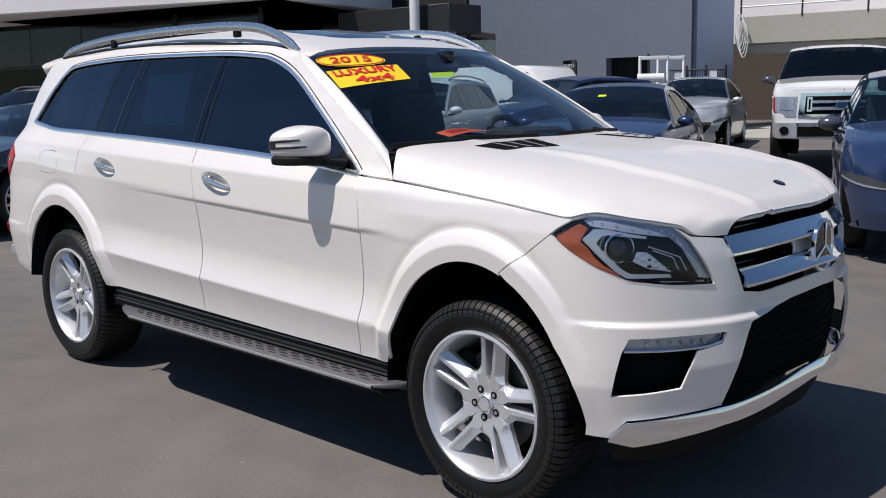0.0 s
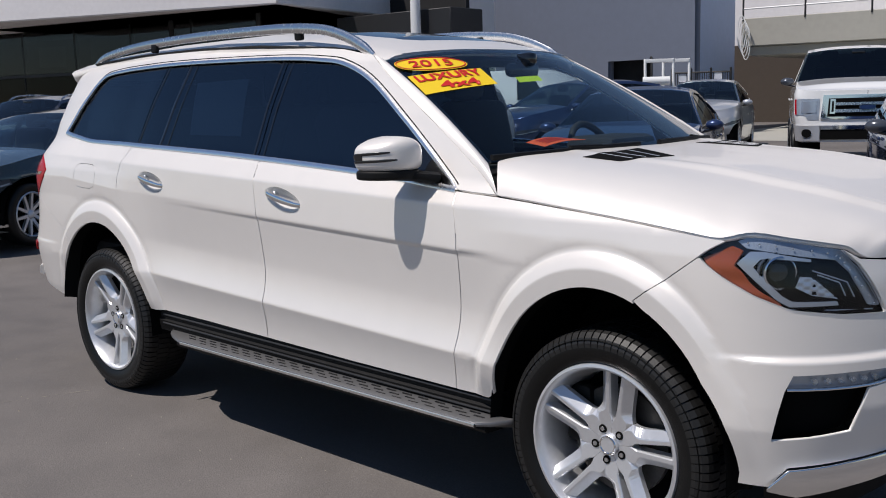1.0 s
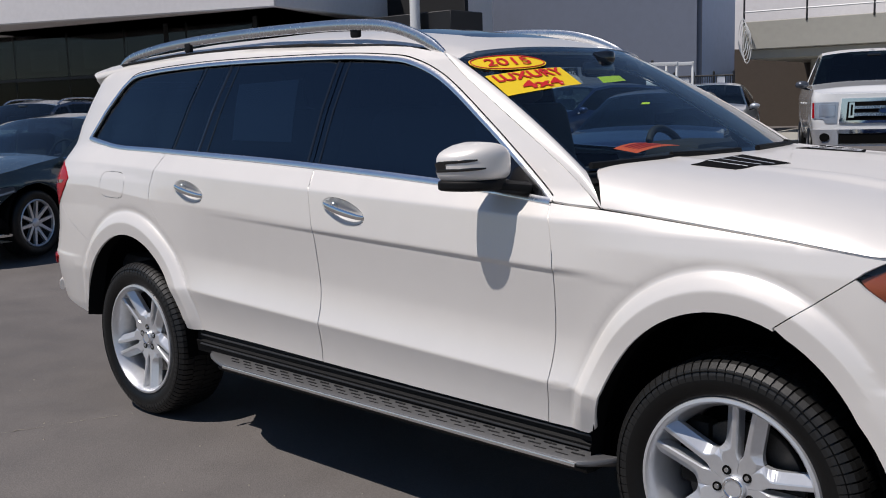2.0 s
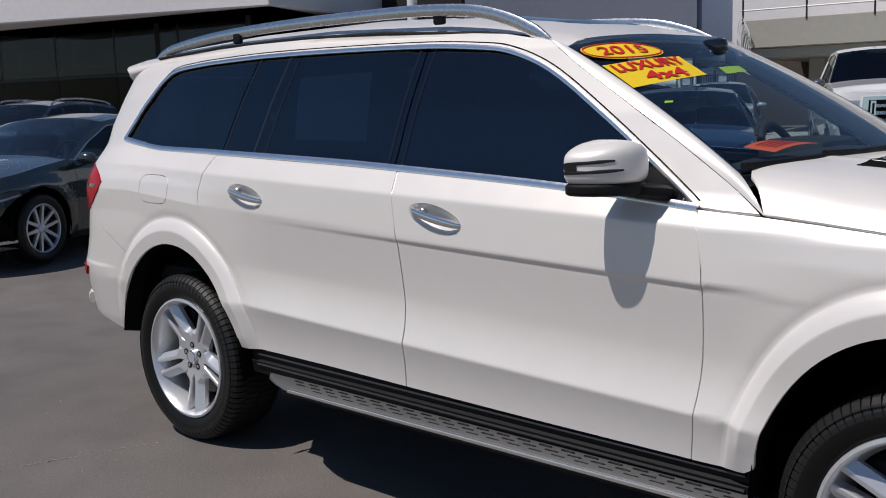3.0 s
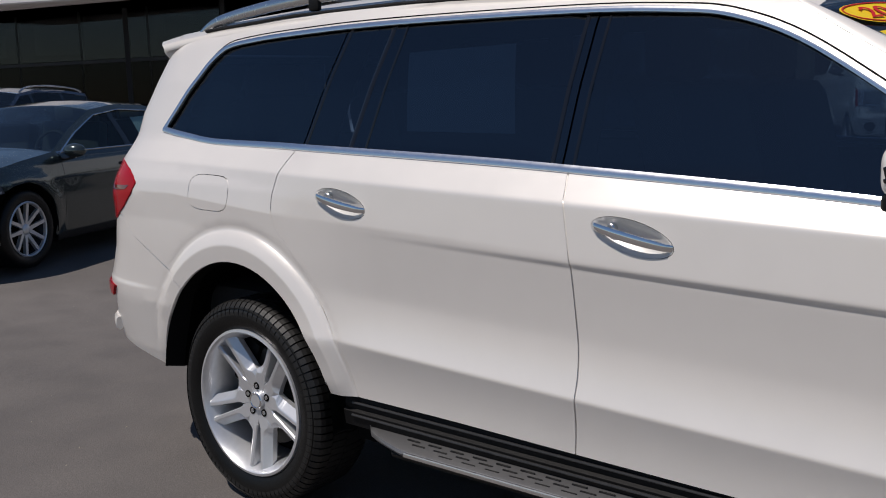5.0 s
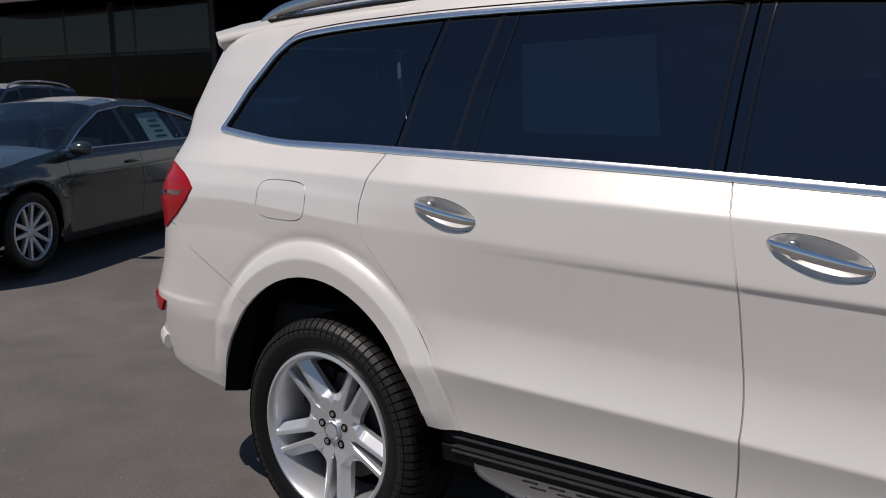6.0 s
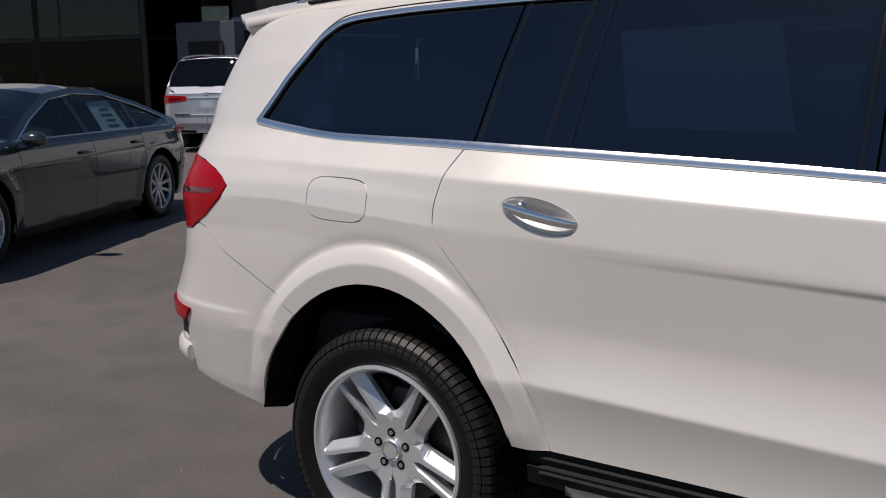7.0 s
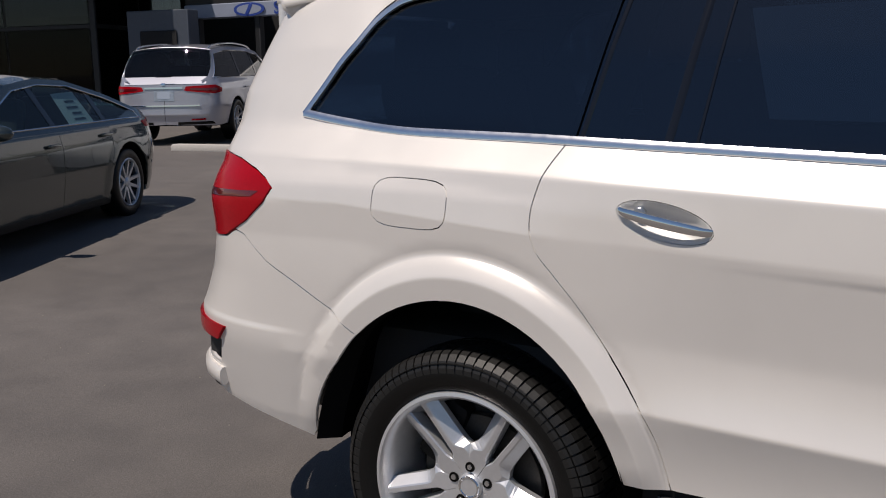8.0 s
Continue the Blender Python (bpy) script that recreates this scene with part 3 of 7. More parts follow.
fog_hole = [(s - XF - 1, z) for s, z in [(2.026, 0.527), (2.09, 0.536), (2.162, 0.550), (2.180, 0.61), (2.197, 0.668), (2.256, 0.683), (2.264, 0.716), (2.16, 0.716), (2.060, 0.711), (2.047, 0.668), (2.036, 0.60)]]


def bump_front(a, z):
    """The bumper skin, with the shelf under the lamps and the swelling round the fog recess."""
    shelf = 0.014 * (1 - ease(0.745, 0.762, z)) * ease(0.30, 0.5, abs(a)) * (1 - ease(0.86, 1.0, abs(a)))
    return front(a, z, shelf - 0.001)


shelf_rows = [[(sd * (0.26 + 0.02 * k), z) for k in range(42) for sd in (-1, 1)] for z in (0.740, 0.746, 0.750, 0.754, 0.758, 0.762, 0.768)]
bumper_ob = skin("front_bumper", bumper, bump_front, PAINT, suv, "", 0.025, gap=0.0015, lines=shelf_rows + [[(sd * (XF + 1 - s), z) for s, z in ln if s > 1.5 for sd in (-1, 1)] for ln in FLARES[:11]], holes=[fog_hole, [(-a, z) for a, z in fog_hole][::-1]])
for sg in (1, -1):
    m = dict(mirror=sg < 0)
    rec = skin("fog_recess", [(a, z) for a, z in fog_hole], lambda a, z: front(a, z, -0.055), GAP, bumper_ob, "", 0.05, gap=-0.01, rim=0, **m)
    drl = [(s - XF - 1, z) for s, z in [(2.050, 0.672), (2.196, 0.676), (2.255, 0.689), (2.261, 0.712), (2.16, 0.713), (2.062, 0.707)]]
    lamp = skin("daytime_lamp", drl, lambda a, z: front(a, z, 0.004), LENS, bumper_ob, "clear daytime running lamp strip", 0.03, gap=0.0, rim=0.02, **m)
    skin("lamp_bezel", drl, lambda a, z: front(a, z, -0.016), LAMP_SILVER, lamp, "", 0.05, gap=-0.002, rim=0, **m)
    for k in range(6):
        c = front(-0.80 + 0.024 * k, 0.692, -0.006)
        b = lathe([(0, 0), (0.007, 0.0), (0.0095, -0.006)], 14)
        b.transform(Matrix.Translation((c.x, c.y * sg, c.z)))
        part("led", b, SATIN, lamp)
    part("lamp_trim", sweep([Vector((p.x, p.y * sg, p.z)) for p in [front(a, z, 0.006) for a, z in [tuple(q) for q in smooth_line(drl[:3], 4)]]], round_profile(0.010, 0.008, 8)), CHROME, lamp)
    # washer flap and parking sensor
    flap = [(s - XF - 1, z) for s, z in [(2.095, 0.842), (2.16, 0.836), (2.158, 0.824), (2.10, 0.829)]]
    skin("washer_flap", flap, lambda a, z: front(a, z, -0.003), PAINT, bumper_ob, "", 0.03, gap=0, rim=0.002, **m)
    c = ring(2.002, 0.601, 0.0005)
    b = lathe([(0, -0.002), (0.011, -0.002), (0.012, 0.002)], 20)
    b.transform(Matrix.Translation((c.x, c.y * sg, c.z)) @ Matrix.Rotation(radians(35 * sg), 4, "Z"))
    part("parking_sensor", b, PAINT, bumper_ob)
# bright skid lip
lip = [(s - XF - 1, z) for s, z in [(2.014, 0.384), (2.050, 0.444), (2.15, 0.461), (2.25, 0.474), (2.506, 0.486), (2.707, 0.500), (2.9, 0.506)]]
lip_low = [(s - XF - 1, z) for s, z in [(2.9, 0.462), (2.746, 0.458), (2.5, 0.442), (2.255, 0.420), (2.15, 0.395), (2.06, 0.367)]]
lip_all = lip + [(-a, z) for a, z in lip[::-1][1:]] + [(-a, z) for a, z in lip_low[::-1][:-1]] + lip_low
skin("skid_lip", lip_all, lambda a, z: front(a, z, 0.003 + 0.70 * (0.51 - z) - 3.1 * (0.51 - z) ** 2), CHROME, suv, "polished chrome skid trim under the bumper", 0.015, gap=0, rim=0.02)
skin("lower_valance", both([(-0.89, 0.39), (-0.7, 0.43), (0, 0.47)])[::-1] + [(-0.89, 0.28), (0, 0.30), (0.89, 0.28)], lambda a, z: front(a, z, -0.05), PLASTIC, suv, "", 0.06, gap=0, rim=0)
# lower intake: a dark mesh set back
intake = both([(-0.66, 0.470), (-0.565, 0.735), (-0.48, 0.755), (-0.3, 0.77), (0, 0.778)]) + [(0.3, 0.485), (0, 0.485), (-0.3, 0.485)]
intake_ob = skin("lower_intake", intake, lambda a, z: front(a, z, -0.05), GAP, suv, "black mesh lower air intake", 0.05, gap=-0.01, rim=0)
for k in range(9):
    z = 0.505 + 0.030 * k
    half = 0.55 - 0.07 * (z - 0.47) / 0.265
    path = [front(-half + 2 * half * i / 24, z, -0.045) for i in range(25)]
    part("slat", sweep(path, [(-0.01, -0.0015), (0.002, -0.0015), (0.002, 0.0015), (-0.01, 0.0015)]), GAP, intake_ob)

# grille: dark box, two bright bars, frame, round emblem
grille = empty("grille", "", "")
grille.parent = suv
g_out = both([(-0.625, 1.030), (-0.600, 0.93), (-0.565, 0.836), (-0.48, 0.826), (-0.3, 0.829), (0, 0.833)])
g_out = g_out + [(0.636, 1.035), (0.42, 1.052), (0.2, 1.064), (0, 1.068), (-0.2, 1.064), (-0.42, 1.052), (-0.636, 1.035)]
skin("grille_back", g_out, lambda a, z: front(a, z, -0.075), GAP, grille, "", 0.05, gap=-0.012, rim=0)
for k in range(7):
    z = 0.85 + 0.028 * k
    path = [front(-0.55 + 1.1 * i / 24, z, -0.055) for i in range(25)]
    part("slat", sweep(path, [(-0.01, -0.003), (0.01, -0.003), (0.01, 0.003), (-0.01, 0.003)]), GLOSS_BLACK, grille)
for zc, hh, half in ((0.974, 0.060, 0.622), (0.868, 0.054, 0.568)):
    path, tap = [], []
    for i in range(41):
        a = -half + 2 * half * i / 40
        path.append(front(a, zc + 0.010 * (1 - (a / 0.6) ** 2), 0.004 + 0.010 * (1 - (a / 0.6) ** 2)))
        tap.append(1.0)
    part("grille_bar", sweep(path, [(-0.03, -hh / 2), (0.014, -hh / 2), (0.019, -hh / 2 + 0.004), (0.018, -hh / 2 + 0.011), (0.010, -hh / 2 + 0.016), (-0.006, hh / 6), (-0.026, hh / 2), (-0.034, hh / 2)]), CHROME, grille, "broad satin-chrome grille bar")
skin("emblem_mount", [(-0.20, 0.85), (0.20, 0.85), (0.18, 0.92), (0.20, 0.985), (-0.20, 0.985), (-0.18, 0.92)], lambda a, z: front(a, z, -0.012), WHEEL_SILVER, grille, "", 0.03, gap=0, rim=0.02)
emblem = lathe([(0.082, 0.0), (0.085, -0.007), (0.089, -0.009), (0.094, -0.006), (0.095, 0.004)], 48)
c = front(0, 0.915, 0.02)
turn = Matrix.Translation((c.x, 0, c.z)) @ Matrix.Rotation(radians(90), 4, "Z")
emblem.transform(turn)
em = part("emblem", emblem, CHROME, grille, "round chrome badge ring")
b = lathe([(0, -0.004), (0.05, -0.003), (0.084, 0.0)], 40)
b.transform(turn)
part("emblem_disc", b, GLOSS_BLACK, em)
b = bmesh.new()
for k in range(3):
    box((0.010, 0.008, 0.082), (0, -0.006, 0.041), 0.003, b)
    b.transform(Matrix.Rotation(radians(120), 4, "Y"))
b.transform(turn)
part("emblem_bars", b, CHROME, em)



def along(line, u):
    k = min(max(u, 0.0), 1.0) * (len(line) - 1)
    i = min(int(k), len(line) - 2)
    return line[i].lerp(line[i + 1], k - i)


# headlamps
for sg in (1, -1):
    m = dict(mirror=sg < 0)
    lamp_out = [(s - XF - 1, z) for s, z in LAMP_LOW + LAMP_IN[1:] + LAMP_TOP[1:]]
    lamp = skin("headlamp", lamp_out, lambda a, z: front(a, z, 0.0025), LENS, suv, "clear headlamp with amber corner reflector", 0.025, gap=0.002, rim=0.03, **m)
    skin("lamp_housing", lamp_out, lambda a, z: front(a, z, -0.060), LAMP_BACK, lamp, "", 0.04, gap=-0.004, rim=0, **m)
    f = lambda pts: [(s - XF - 1, z) for s, z in pts]
    amber = f([(1.886, 1.018), (1.926, 0.970), (1.976, 0.925), (2.016, 0.897), (2.050, 0.882), (2.039, 0.902), (2.018, 0.921), (1.980, 0.962), (1.953, 1.006), (1.968, 1.044), (1.946, 1.058), (1.921, 1.040)])
    skin("amber_reflector", amber, lambda a, z: front(a, z, -0.014 + 0.002 * math.sin(90 * z)), AMBER, lamp, "amber side reflector", 0.012, gap=0.001, rim=0.02, **m)
    band = f([(1.955, 1.068), (1.978, 1.083), (2.044, 1.067), (2.147, 1.040), (2.165, 1.021), (2.198, 0.957), (2.238, 0.880), (2.212, 0.886), (2.170, 0.978), (2.140, 1.014), (2.092, 1.024), (1.994, 1.047), (1.972, 1.052)])
    skin("light_guide", band, lambda a, z: front(a, z, -0.024), LAMP_INNER, lamp, "", 0.015, gap=0, rim=0.025, **m)
    surround = f([(1.956, 1.010), (1.981, 1.043), (2.005, 1.043), (2.090, 1.020), (2.090, 1.013), (2.014, 1.026), (1.999, 1.021), (1.987, 1.000), (2.012, 0.962), (2.042, 0.922), (2.062, 0.906), (2.142, 0.903), (2.145, 0.893), (2.054, 0.893), (2.031, 0.912), (1.999, 0.954)])
    skin("reflector_frame", surround, lambda a, z: front(a, z, -0.020), LAMP_SILVER, lamp, "", 0.015, gap=0, rim=0.03, **m)
    c = front(-0.864, 0.985, -0.036)
    b = lathe([(0.0, -0.016), (0.016, -0.013), (0.028, -0.004), (0.034, 0.010), (0.036, 0.02)], 32)
    b2 = lathe([(0.038, -0.004), (0.042, -0.012), (0.046, -0.010), (0.048, 0.02)], 32)
    b3 = lathe([(0.049, 0.006), (0.056, -0.002), (0.060, 0.004), (0.058, 0.02)], 32)
    mm = Matrix.Translation((c.x, c.y * sg, c.z)) @ Matrix.Rotation(radians(48 * sg), 4, "Z")
    for nm, q, mt in (("projector_lens", b, GLOSS_BLACK), ("projector_ring", b2, CHROME), ("projector_bezel", b3, LAMP_DARK)):
        q.transform(mm)
        part(nm, q, mt, lamp)
    bowl = f([(2.066, 0.944), (2.074, 0.973), (2.096, 0.970), (2.148, 0.908), (2.097, 0.921)])
    skin("reflector_bowl", bowl, lambda a, z: front(a, z, -0.030 + 0.0015 * math.sin(300 * z) * math.sin(230 * a)), LAMP_SILVER, lamp, "", 0.005, gap=0, rim=0.01, **m)
    for pts in ([(2.096, 0.988), (2.166, 0.952), (2.182, 0.910)], [(2.106, 0.976), (2.150, 0.952), (2.163, 0.915)], [(2.05, 0.885), (2.14, 0.878), (2.225, 0.872)]):
        rib = [front(s - XF - 1, z, -0.030) for s, z in pts]
        part("lens_rib", sweep([Vector((v.x, v.y * sg, v.z)) for v in rib], round_profile(0.004, 0.004, 6)), LAMP_INNER, lamp)
    guide = smooth_line([Vector((a, z, 0)) for a, z in f([(1.975, 1.066), (2.044, 1.053), (2.125, 1.032), (2.152, 1.008), (2.184, 0.955), (2.222, 0.890)])], 6)
    for k in range(14):
        q = along(guide, k / 13)
        c = front(q.x, q.y, -0.018)
        b = lathe([(0, -0.001), (0.002, -0.0007), (0.003, 0.002)], 10)
        b.transform(Matrix.Translation((c.x, c.y * sg, c.z)) @ Matrix.Rotation(radians(40 * sg), 4, "Z"))
        part("led", b, LAMP_SILVER, lamp)

# ---- hood, cowl, windshield, roof ----
HOOD_EDGE = [ring(s, z, -0.001) for s, z in HOOD_SIDE[:-1]] + [ring(s, z, 0.0) for s, z in [(1.925, 1.076), (1.978, 1.094), (2.044, 1.079), (2.11, 1.062), (2.152, 1.049), (2.176, 1.026), (2.205, 1.012), (2.275, 1.006)]]
HOOD_EDGE = smooth_line(HOOD_EDGE, 6)
REAR_T, REAR_X = [0.0, 0.3, 0.6, 0.8, 0.875, 1.0], [1.17, 1.155, 1.098, 1.036, 1.022, 1.114]
HOOD_MID = smooth_line([(1.345, 0, 1.290), (1.60, 0, 1.265), (1.85, 0, 1.228), (2.05, 0, 1.185), (2.20, 0, 1.138), (2.30, 0, 1.100), (2.352, 0, 1.072)], 8)


def hood(a, b):
    """a: 0 to 1.2 from the windshield forwards; b: -0.9 to 0.9 across."""
    u, v = a / 1.2, b / 0.9
    e, c, t = along(HOOD_EDGE, u ** 1.0), along(HOOD_MID, u), min(abs(v), 1.05)
    dome = float(ease(0.10, 0.32, u)) * 0.012 * (1 - ease(0.50, 0.58, t)) * (1 - ease(0.85, 1.0, u)) + 0.004 * math.exp(-((t - 0.53) / 0.04) ** 2)
    rear_part = max(1 - u, 0.0) ** 2
    g = rear_part * (0.12 * t ** 2 + 0.88 * t ** 16) + (1 - rear_part) * ((0.35 - 0.15 * u ** 4) * t ** 2 + (0.65 + 0.15 * u ** 4) * t ** (5 + 15 * u ** 6))
    back = (float(np.interp(t, REAR_T, REAR_X)) - (1.345 - 0.23 * t ** 2.2)) * rear_part
    return Vector((c.x + (e.x - c.x) * t ** 2.2 + back, (e.y if v < 0 else -e.y) * t, c.z + (e.z - c.z) * g + dome - 0.012 * (1 - t)))



def hood_at(x, y):
    """The hood's own coordinates above a point of the plan."""
    lo, hi, b = 0.0, 1.2, 0.9 * y / 0.93
    for _ in range(30):
        mid = (lo + hi) / 2
        lo, hi = (mid, hi) if hood(mid, b).x < x else (lo, mid)
    return lo, b


vent = [hood_at(1.234, -0.602), hood_at(1.372, -0.581), hood_at(1.441, -0.343), hood_at(1.225, -0.235)]
hood_ob = skin("hood", [(0, -0.9), (1.2, -0.9), (1.2, 0.9), (0, 0.9)], hood, PAINT, suv, "", (0.03, 0.02), gap=0.003, rim=0.02)
for sg in (1, -1):
    vv = [(a, sg * b) for a, b in vent]
    grate = skin("hood_vent", vv if sg > 0 else vv[::-1], lambda a, b: hood(a, b) + Vector((0, 0, 0.0022)), GAP, hood_ob, "black slatted hood vent", 0.03, gap=0, rim=0.003)
    for k in range(1, 4):
        p0, p1 = Vector(vent[0]).lerp(Vector(vent[3]), k / 4), Vector(vent[1]).lerp(Vector(vent[2]), k / 4)
        path = [hood(p0.lerp(p1, 0.06 + 0.22 * j).x, sg * p0.lerp(p1, 0.06 + 0.22 * j).y) + Vector((0, 0, 0.0026)) for j in range(5)]
        part("vent_slat", sweep(path, [(-0.0016, 0.0), (-0.0012, 0.0012), (0.0012, 0.0012), (0.0018, 0.0)]), WHEEL_SILVER, grate)
c = hood(0.87, 0)
b = lathe([(0, 0.006), (0.022, 0.005), (0.027, 0.0)], 28, "z")
b.transform(Matrix.Translation(c) @ Matrix.Rotation(radians(17), 4, "Y"))
part("hood_badge", b, GLOSS_BLACK, hood_ob, "small round dark badge")


def settle_nose(ob):
    """Draws the middle of the nose back a little, so that the front runs flatter between the lamps."""
    for child in ob.children:
        if child.type == "MESH":
            for v in child.data.vertices:
                x, y = v.co.x, v.co.y
                if x > 1.9:
                    x -= 0.060 * float(ease(2.0, 2.25, x)) * max(0.0, 1 - (y / 0.62) ** 2) ** 1.3
                    if y > 0:
                        x -= 0.22 * max(x - 1.9, 0.0) * float(ease(0.0, 0.65, y))
                        v.co.y = y - 0.045 * float(ease(1.9, 2.2, x) * ease(0.0, 0.5, y))
                    v.co.x = x
        settle_nose(child)


bpy.context.view_layer.update()
settle_nose(suv)

GLASS_LOW = smooth_line([(1.012, -0.838, 1.252), (1.085, -0.60, 1.262), (1.135, -0.3, 1.272), (1.15, 0, 1.276), (1.135, 0.3, 1.272), (1.085, 0.60, 1.262), (1.012, 0.838, 1.252)], 6)
GLASS_TOP = smooth_line([(0.346, -0.682, 1.634), (0.40, -0.45, 1.664), (0.43, -0.2, 1.676), (0.437, 0, 1.679), (0.43, 0.2, 1.676), (0.40, 0.45, 1.664), (0.346, 0.682, 1.634)], 6)


def windshield(a, b, off=0.0):
    """a: -0.75 to 0.75 across; b: 0 to 0.9 upwards."""
    u, v = a / 1.5 + 0.5, b / 0.9
    p, q = along(GLASS_LOW, u), along(GLASS_TOP, u)
    return p.lerp(q, v) + Vector((0.5, 0, 0.86)) * (0.016 * 4 * v * (1 - v) + off)


ws = skin("windshield", [(-0.75, 0), (0.75, 0), (0.75, 0.9), (-0.75, 0.9)], windshield, WINDSHIELD_GLASS, suv, "clear windshield with dealer stickers", 0.05, gap=0, rim=0)
for nm, o in (("glass_border", [(-0.75, 0.0), (0.75, 0.0), (0.75, 0.030), (-0.75, 0.030)]), ("glass_border", [(-0.75, 0.87), (0.75, 0.87), (0.75, 0.9), (-0.75, 0.9)]), ("glass_border", [(-0.75, 0.0), (-0.715, 0.0), (-0.715, 0.9), (-0.75, 0.9)]), ("glass_border", [(0.715, 0.0), (0.75, 0.0), (0.75, 0.9), (0.715, 0.9)])):
    skin(nm, o, lambda a, b: windshield(a, b, -0.004), GLOSS_BLACK, ws, "", 0.06, gap=0, rim=0)
# windshield pillars: from the glass edge down to the body side
K_LINE = [ring(s, z, -0.001) for s, z in [(1.118, 1.152), (1.0, 1.232), (0.816, 1.348), (0.635, 1.455), (0.431, 1.572), (0.30, 1.655)]]
K_LINE = smooth_line(K_LINE, 5)
for sg in (1, -1):
    verts, faces, n = [], [], len(K_LINE)
    for i, k in enumerate(K_LINE):
        w = windshield(-0.752, 0.9 * i / (n - 1), 0.004)
        up = Vector((0.35, -0.55, 0.75)).normalized()
        for j in range(7):
            t = j / 6
            p = k.lerp(w, t) + up * 0.055 * (k - w).length * 4 * t * (1 - t)
            verts.append((p.x, p.y * sg, p.z))
        verts.append((w.x, (w.y + 0.006) * sg, w.z - 0.02))
    for i in range(n - 1):
        for j in range(7):
            q = (i * 8 + j, i * 8 + j + 1, (i + 1) * 8 + j + 1, (i + 1) * 8 + j)
            faces.append(q[::-1] if sg > 0 else q)
    mesh("windshield_pillar", verts, faces, PAINT, suv)
bm = sweep([p + Vector((-0.010, 0, -0.012)) for p in GLASS_LOW], [(-0.05, -0.035), (0.04, -0.03), (0.04, -0.02), (-0.01, 0.0), (-0.05, 0.0)])
part("cowl", bm, PLASTIC, suv, "black plastic cowl under the windshield")
for y0, y1 in ((-0.10, -0.72), (0.62, 0.02)):
    path = [windshield(y0 + (y1 - y0) * k / 12, -0.005 + 0.020 * (k / 12 if y0 < 0 else 1 - k / 12), 0.014) for k in range(13)]
    wiper = part("wiper", sweep(path, round_profile(0.022, 0.022, 8)), PLASTIC, suv, "black wiper blade and arm")
    base = windshield(y0 + (y1 - y0) * 0.1, -0.03, 0.0)
    part("wiper_arm", sweep([base, base.lerp(path[6], 0.5) + Vector((0, 0, 0.02)), path[6] + Vector((0, 0, 0.012))], round_profile(0.018, 0.014, 8)), PLASTIC, wiper)


ROOF_X = [-2.45, -2.2, -1.9, -1.5, -0.8, -0.2, 0.1, 0.3, 0.45]
ROOF_Z = [1.722, 1.764, 1.800, 1.820, 1.825, 1.797, 1.758, 1.714, 1.676]
ROOF_DROP = [0.046, 0.058, 0.071, 0.076, 0.076, 0.075, 0.066, 0.054, 0.046]


def roof(x, y):
    return Vector((x, y, float(np.interp(x, ROOF_X, ROOF_Z)) - float(np.interp(x, ROOF_X, ROOF_DROP)) * (abs(y) / 0.66) ** 2.6 - 0.02 * ease(0.60, 0.68, abs(y))))


front_edge = [(p.x - 0.006, p.y) for p in GLASS_TOP]
hole = ellipse(-0.12, 0, 0.34, 0.40, 0, 36, 6.0)
roof_ob = skin("roof", [(-2.36, -0.60), (-2.28, -0.662)] + [(-1.6, -0.672), (-0.6, -0.674), (0.2, -0.665)] + front_edge + [(0.2, 0.665), (-0.6, 0.674), (-1.6, 0.672), (-2.28, 0.662), (-2.36, 0.60), (-2.42, 0)], roof, PAINT, suv, "", 0.05, gap=0, rim=0.03, holes=[hole])
skin("sunroof_glass", hole, lambda x, y: roof(x, y) - Vector((0, 0, 0.002)), GLOSS_BLACK, roof_ob, "dark glass sunroof panel", 0.06, gap=0.004, rim=0.01)
# rear spoiler
verts, faces = [], []
for k in range(-14, 15):
    t = k / 14
    y, end = 0.640 * t, abs(t) ** 4
    xe, xb = -2.465 + 0.17 * end, -2.25 + 0.06 * end
    zt = float(roof(max(xb, -2.36), y).z) + 0.002
    ze = float(roof(-2.40, y).z) - 0.004
    verts += [(xb, y, zt), ((xb + xe) / 2, y, (zt + ze) / 2 + 0.004), (xe, y, ze), (xe - 0.006, y, ze - 0.010), (xe, y, ze - 0.026), (xe + 0.05, y, ze - 0.062), (xb - 0.02, y, zt - 0.09)]
for k in range(28):
    for j in range(6):
        q = (7 * k + j, 7 * k + j + 1, 7 * k + j + 8, 7 * k + j + 7)
        faces.append(q)
faces += [tuple(range(6, -1, -1)), tuple(196 + j for j in range(7))]
mesh("spoiler", verts, faces, PAINT, suv, "body-coloured roof spoiler")

# ---- rear end ----
gate = [(0.60, 1.0), (0.565, 1.24), (0.545, 1.40), (0.535, 1.66)]
skin("tailgate", [(-0.56, 0.80), (0.56, 0.80), (0.63, 0.99), (0.60, 1.02)] + gate[1:] + [(-a, z) for a, z in gate[::-1][:-1]] + [(-0.60, 1.02), (-0.63, 0.99)], rear, PAINT, suv, "", 0.05, rim=0.02, holes=[[(-0.46, 1.22), (0.46, 1.22), (0.44, 1.62), (-0.44, 1.62)]])
skin("rear_glass", [(-0.50, 1.20), (0.50, 1.20), (0.48, 1.64), (-0.48, 1.64)], lambda a, z: rear(a, z, 0.002), SIDE_GLASS, suv, "dark tinted rear window", 0.06, gap=0, rim=0.004)
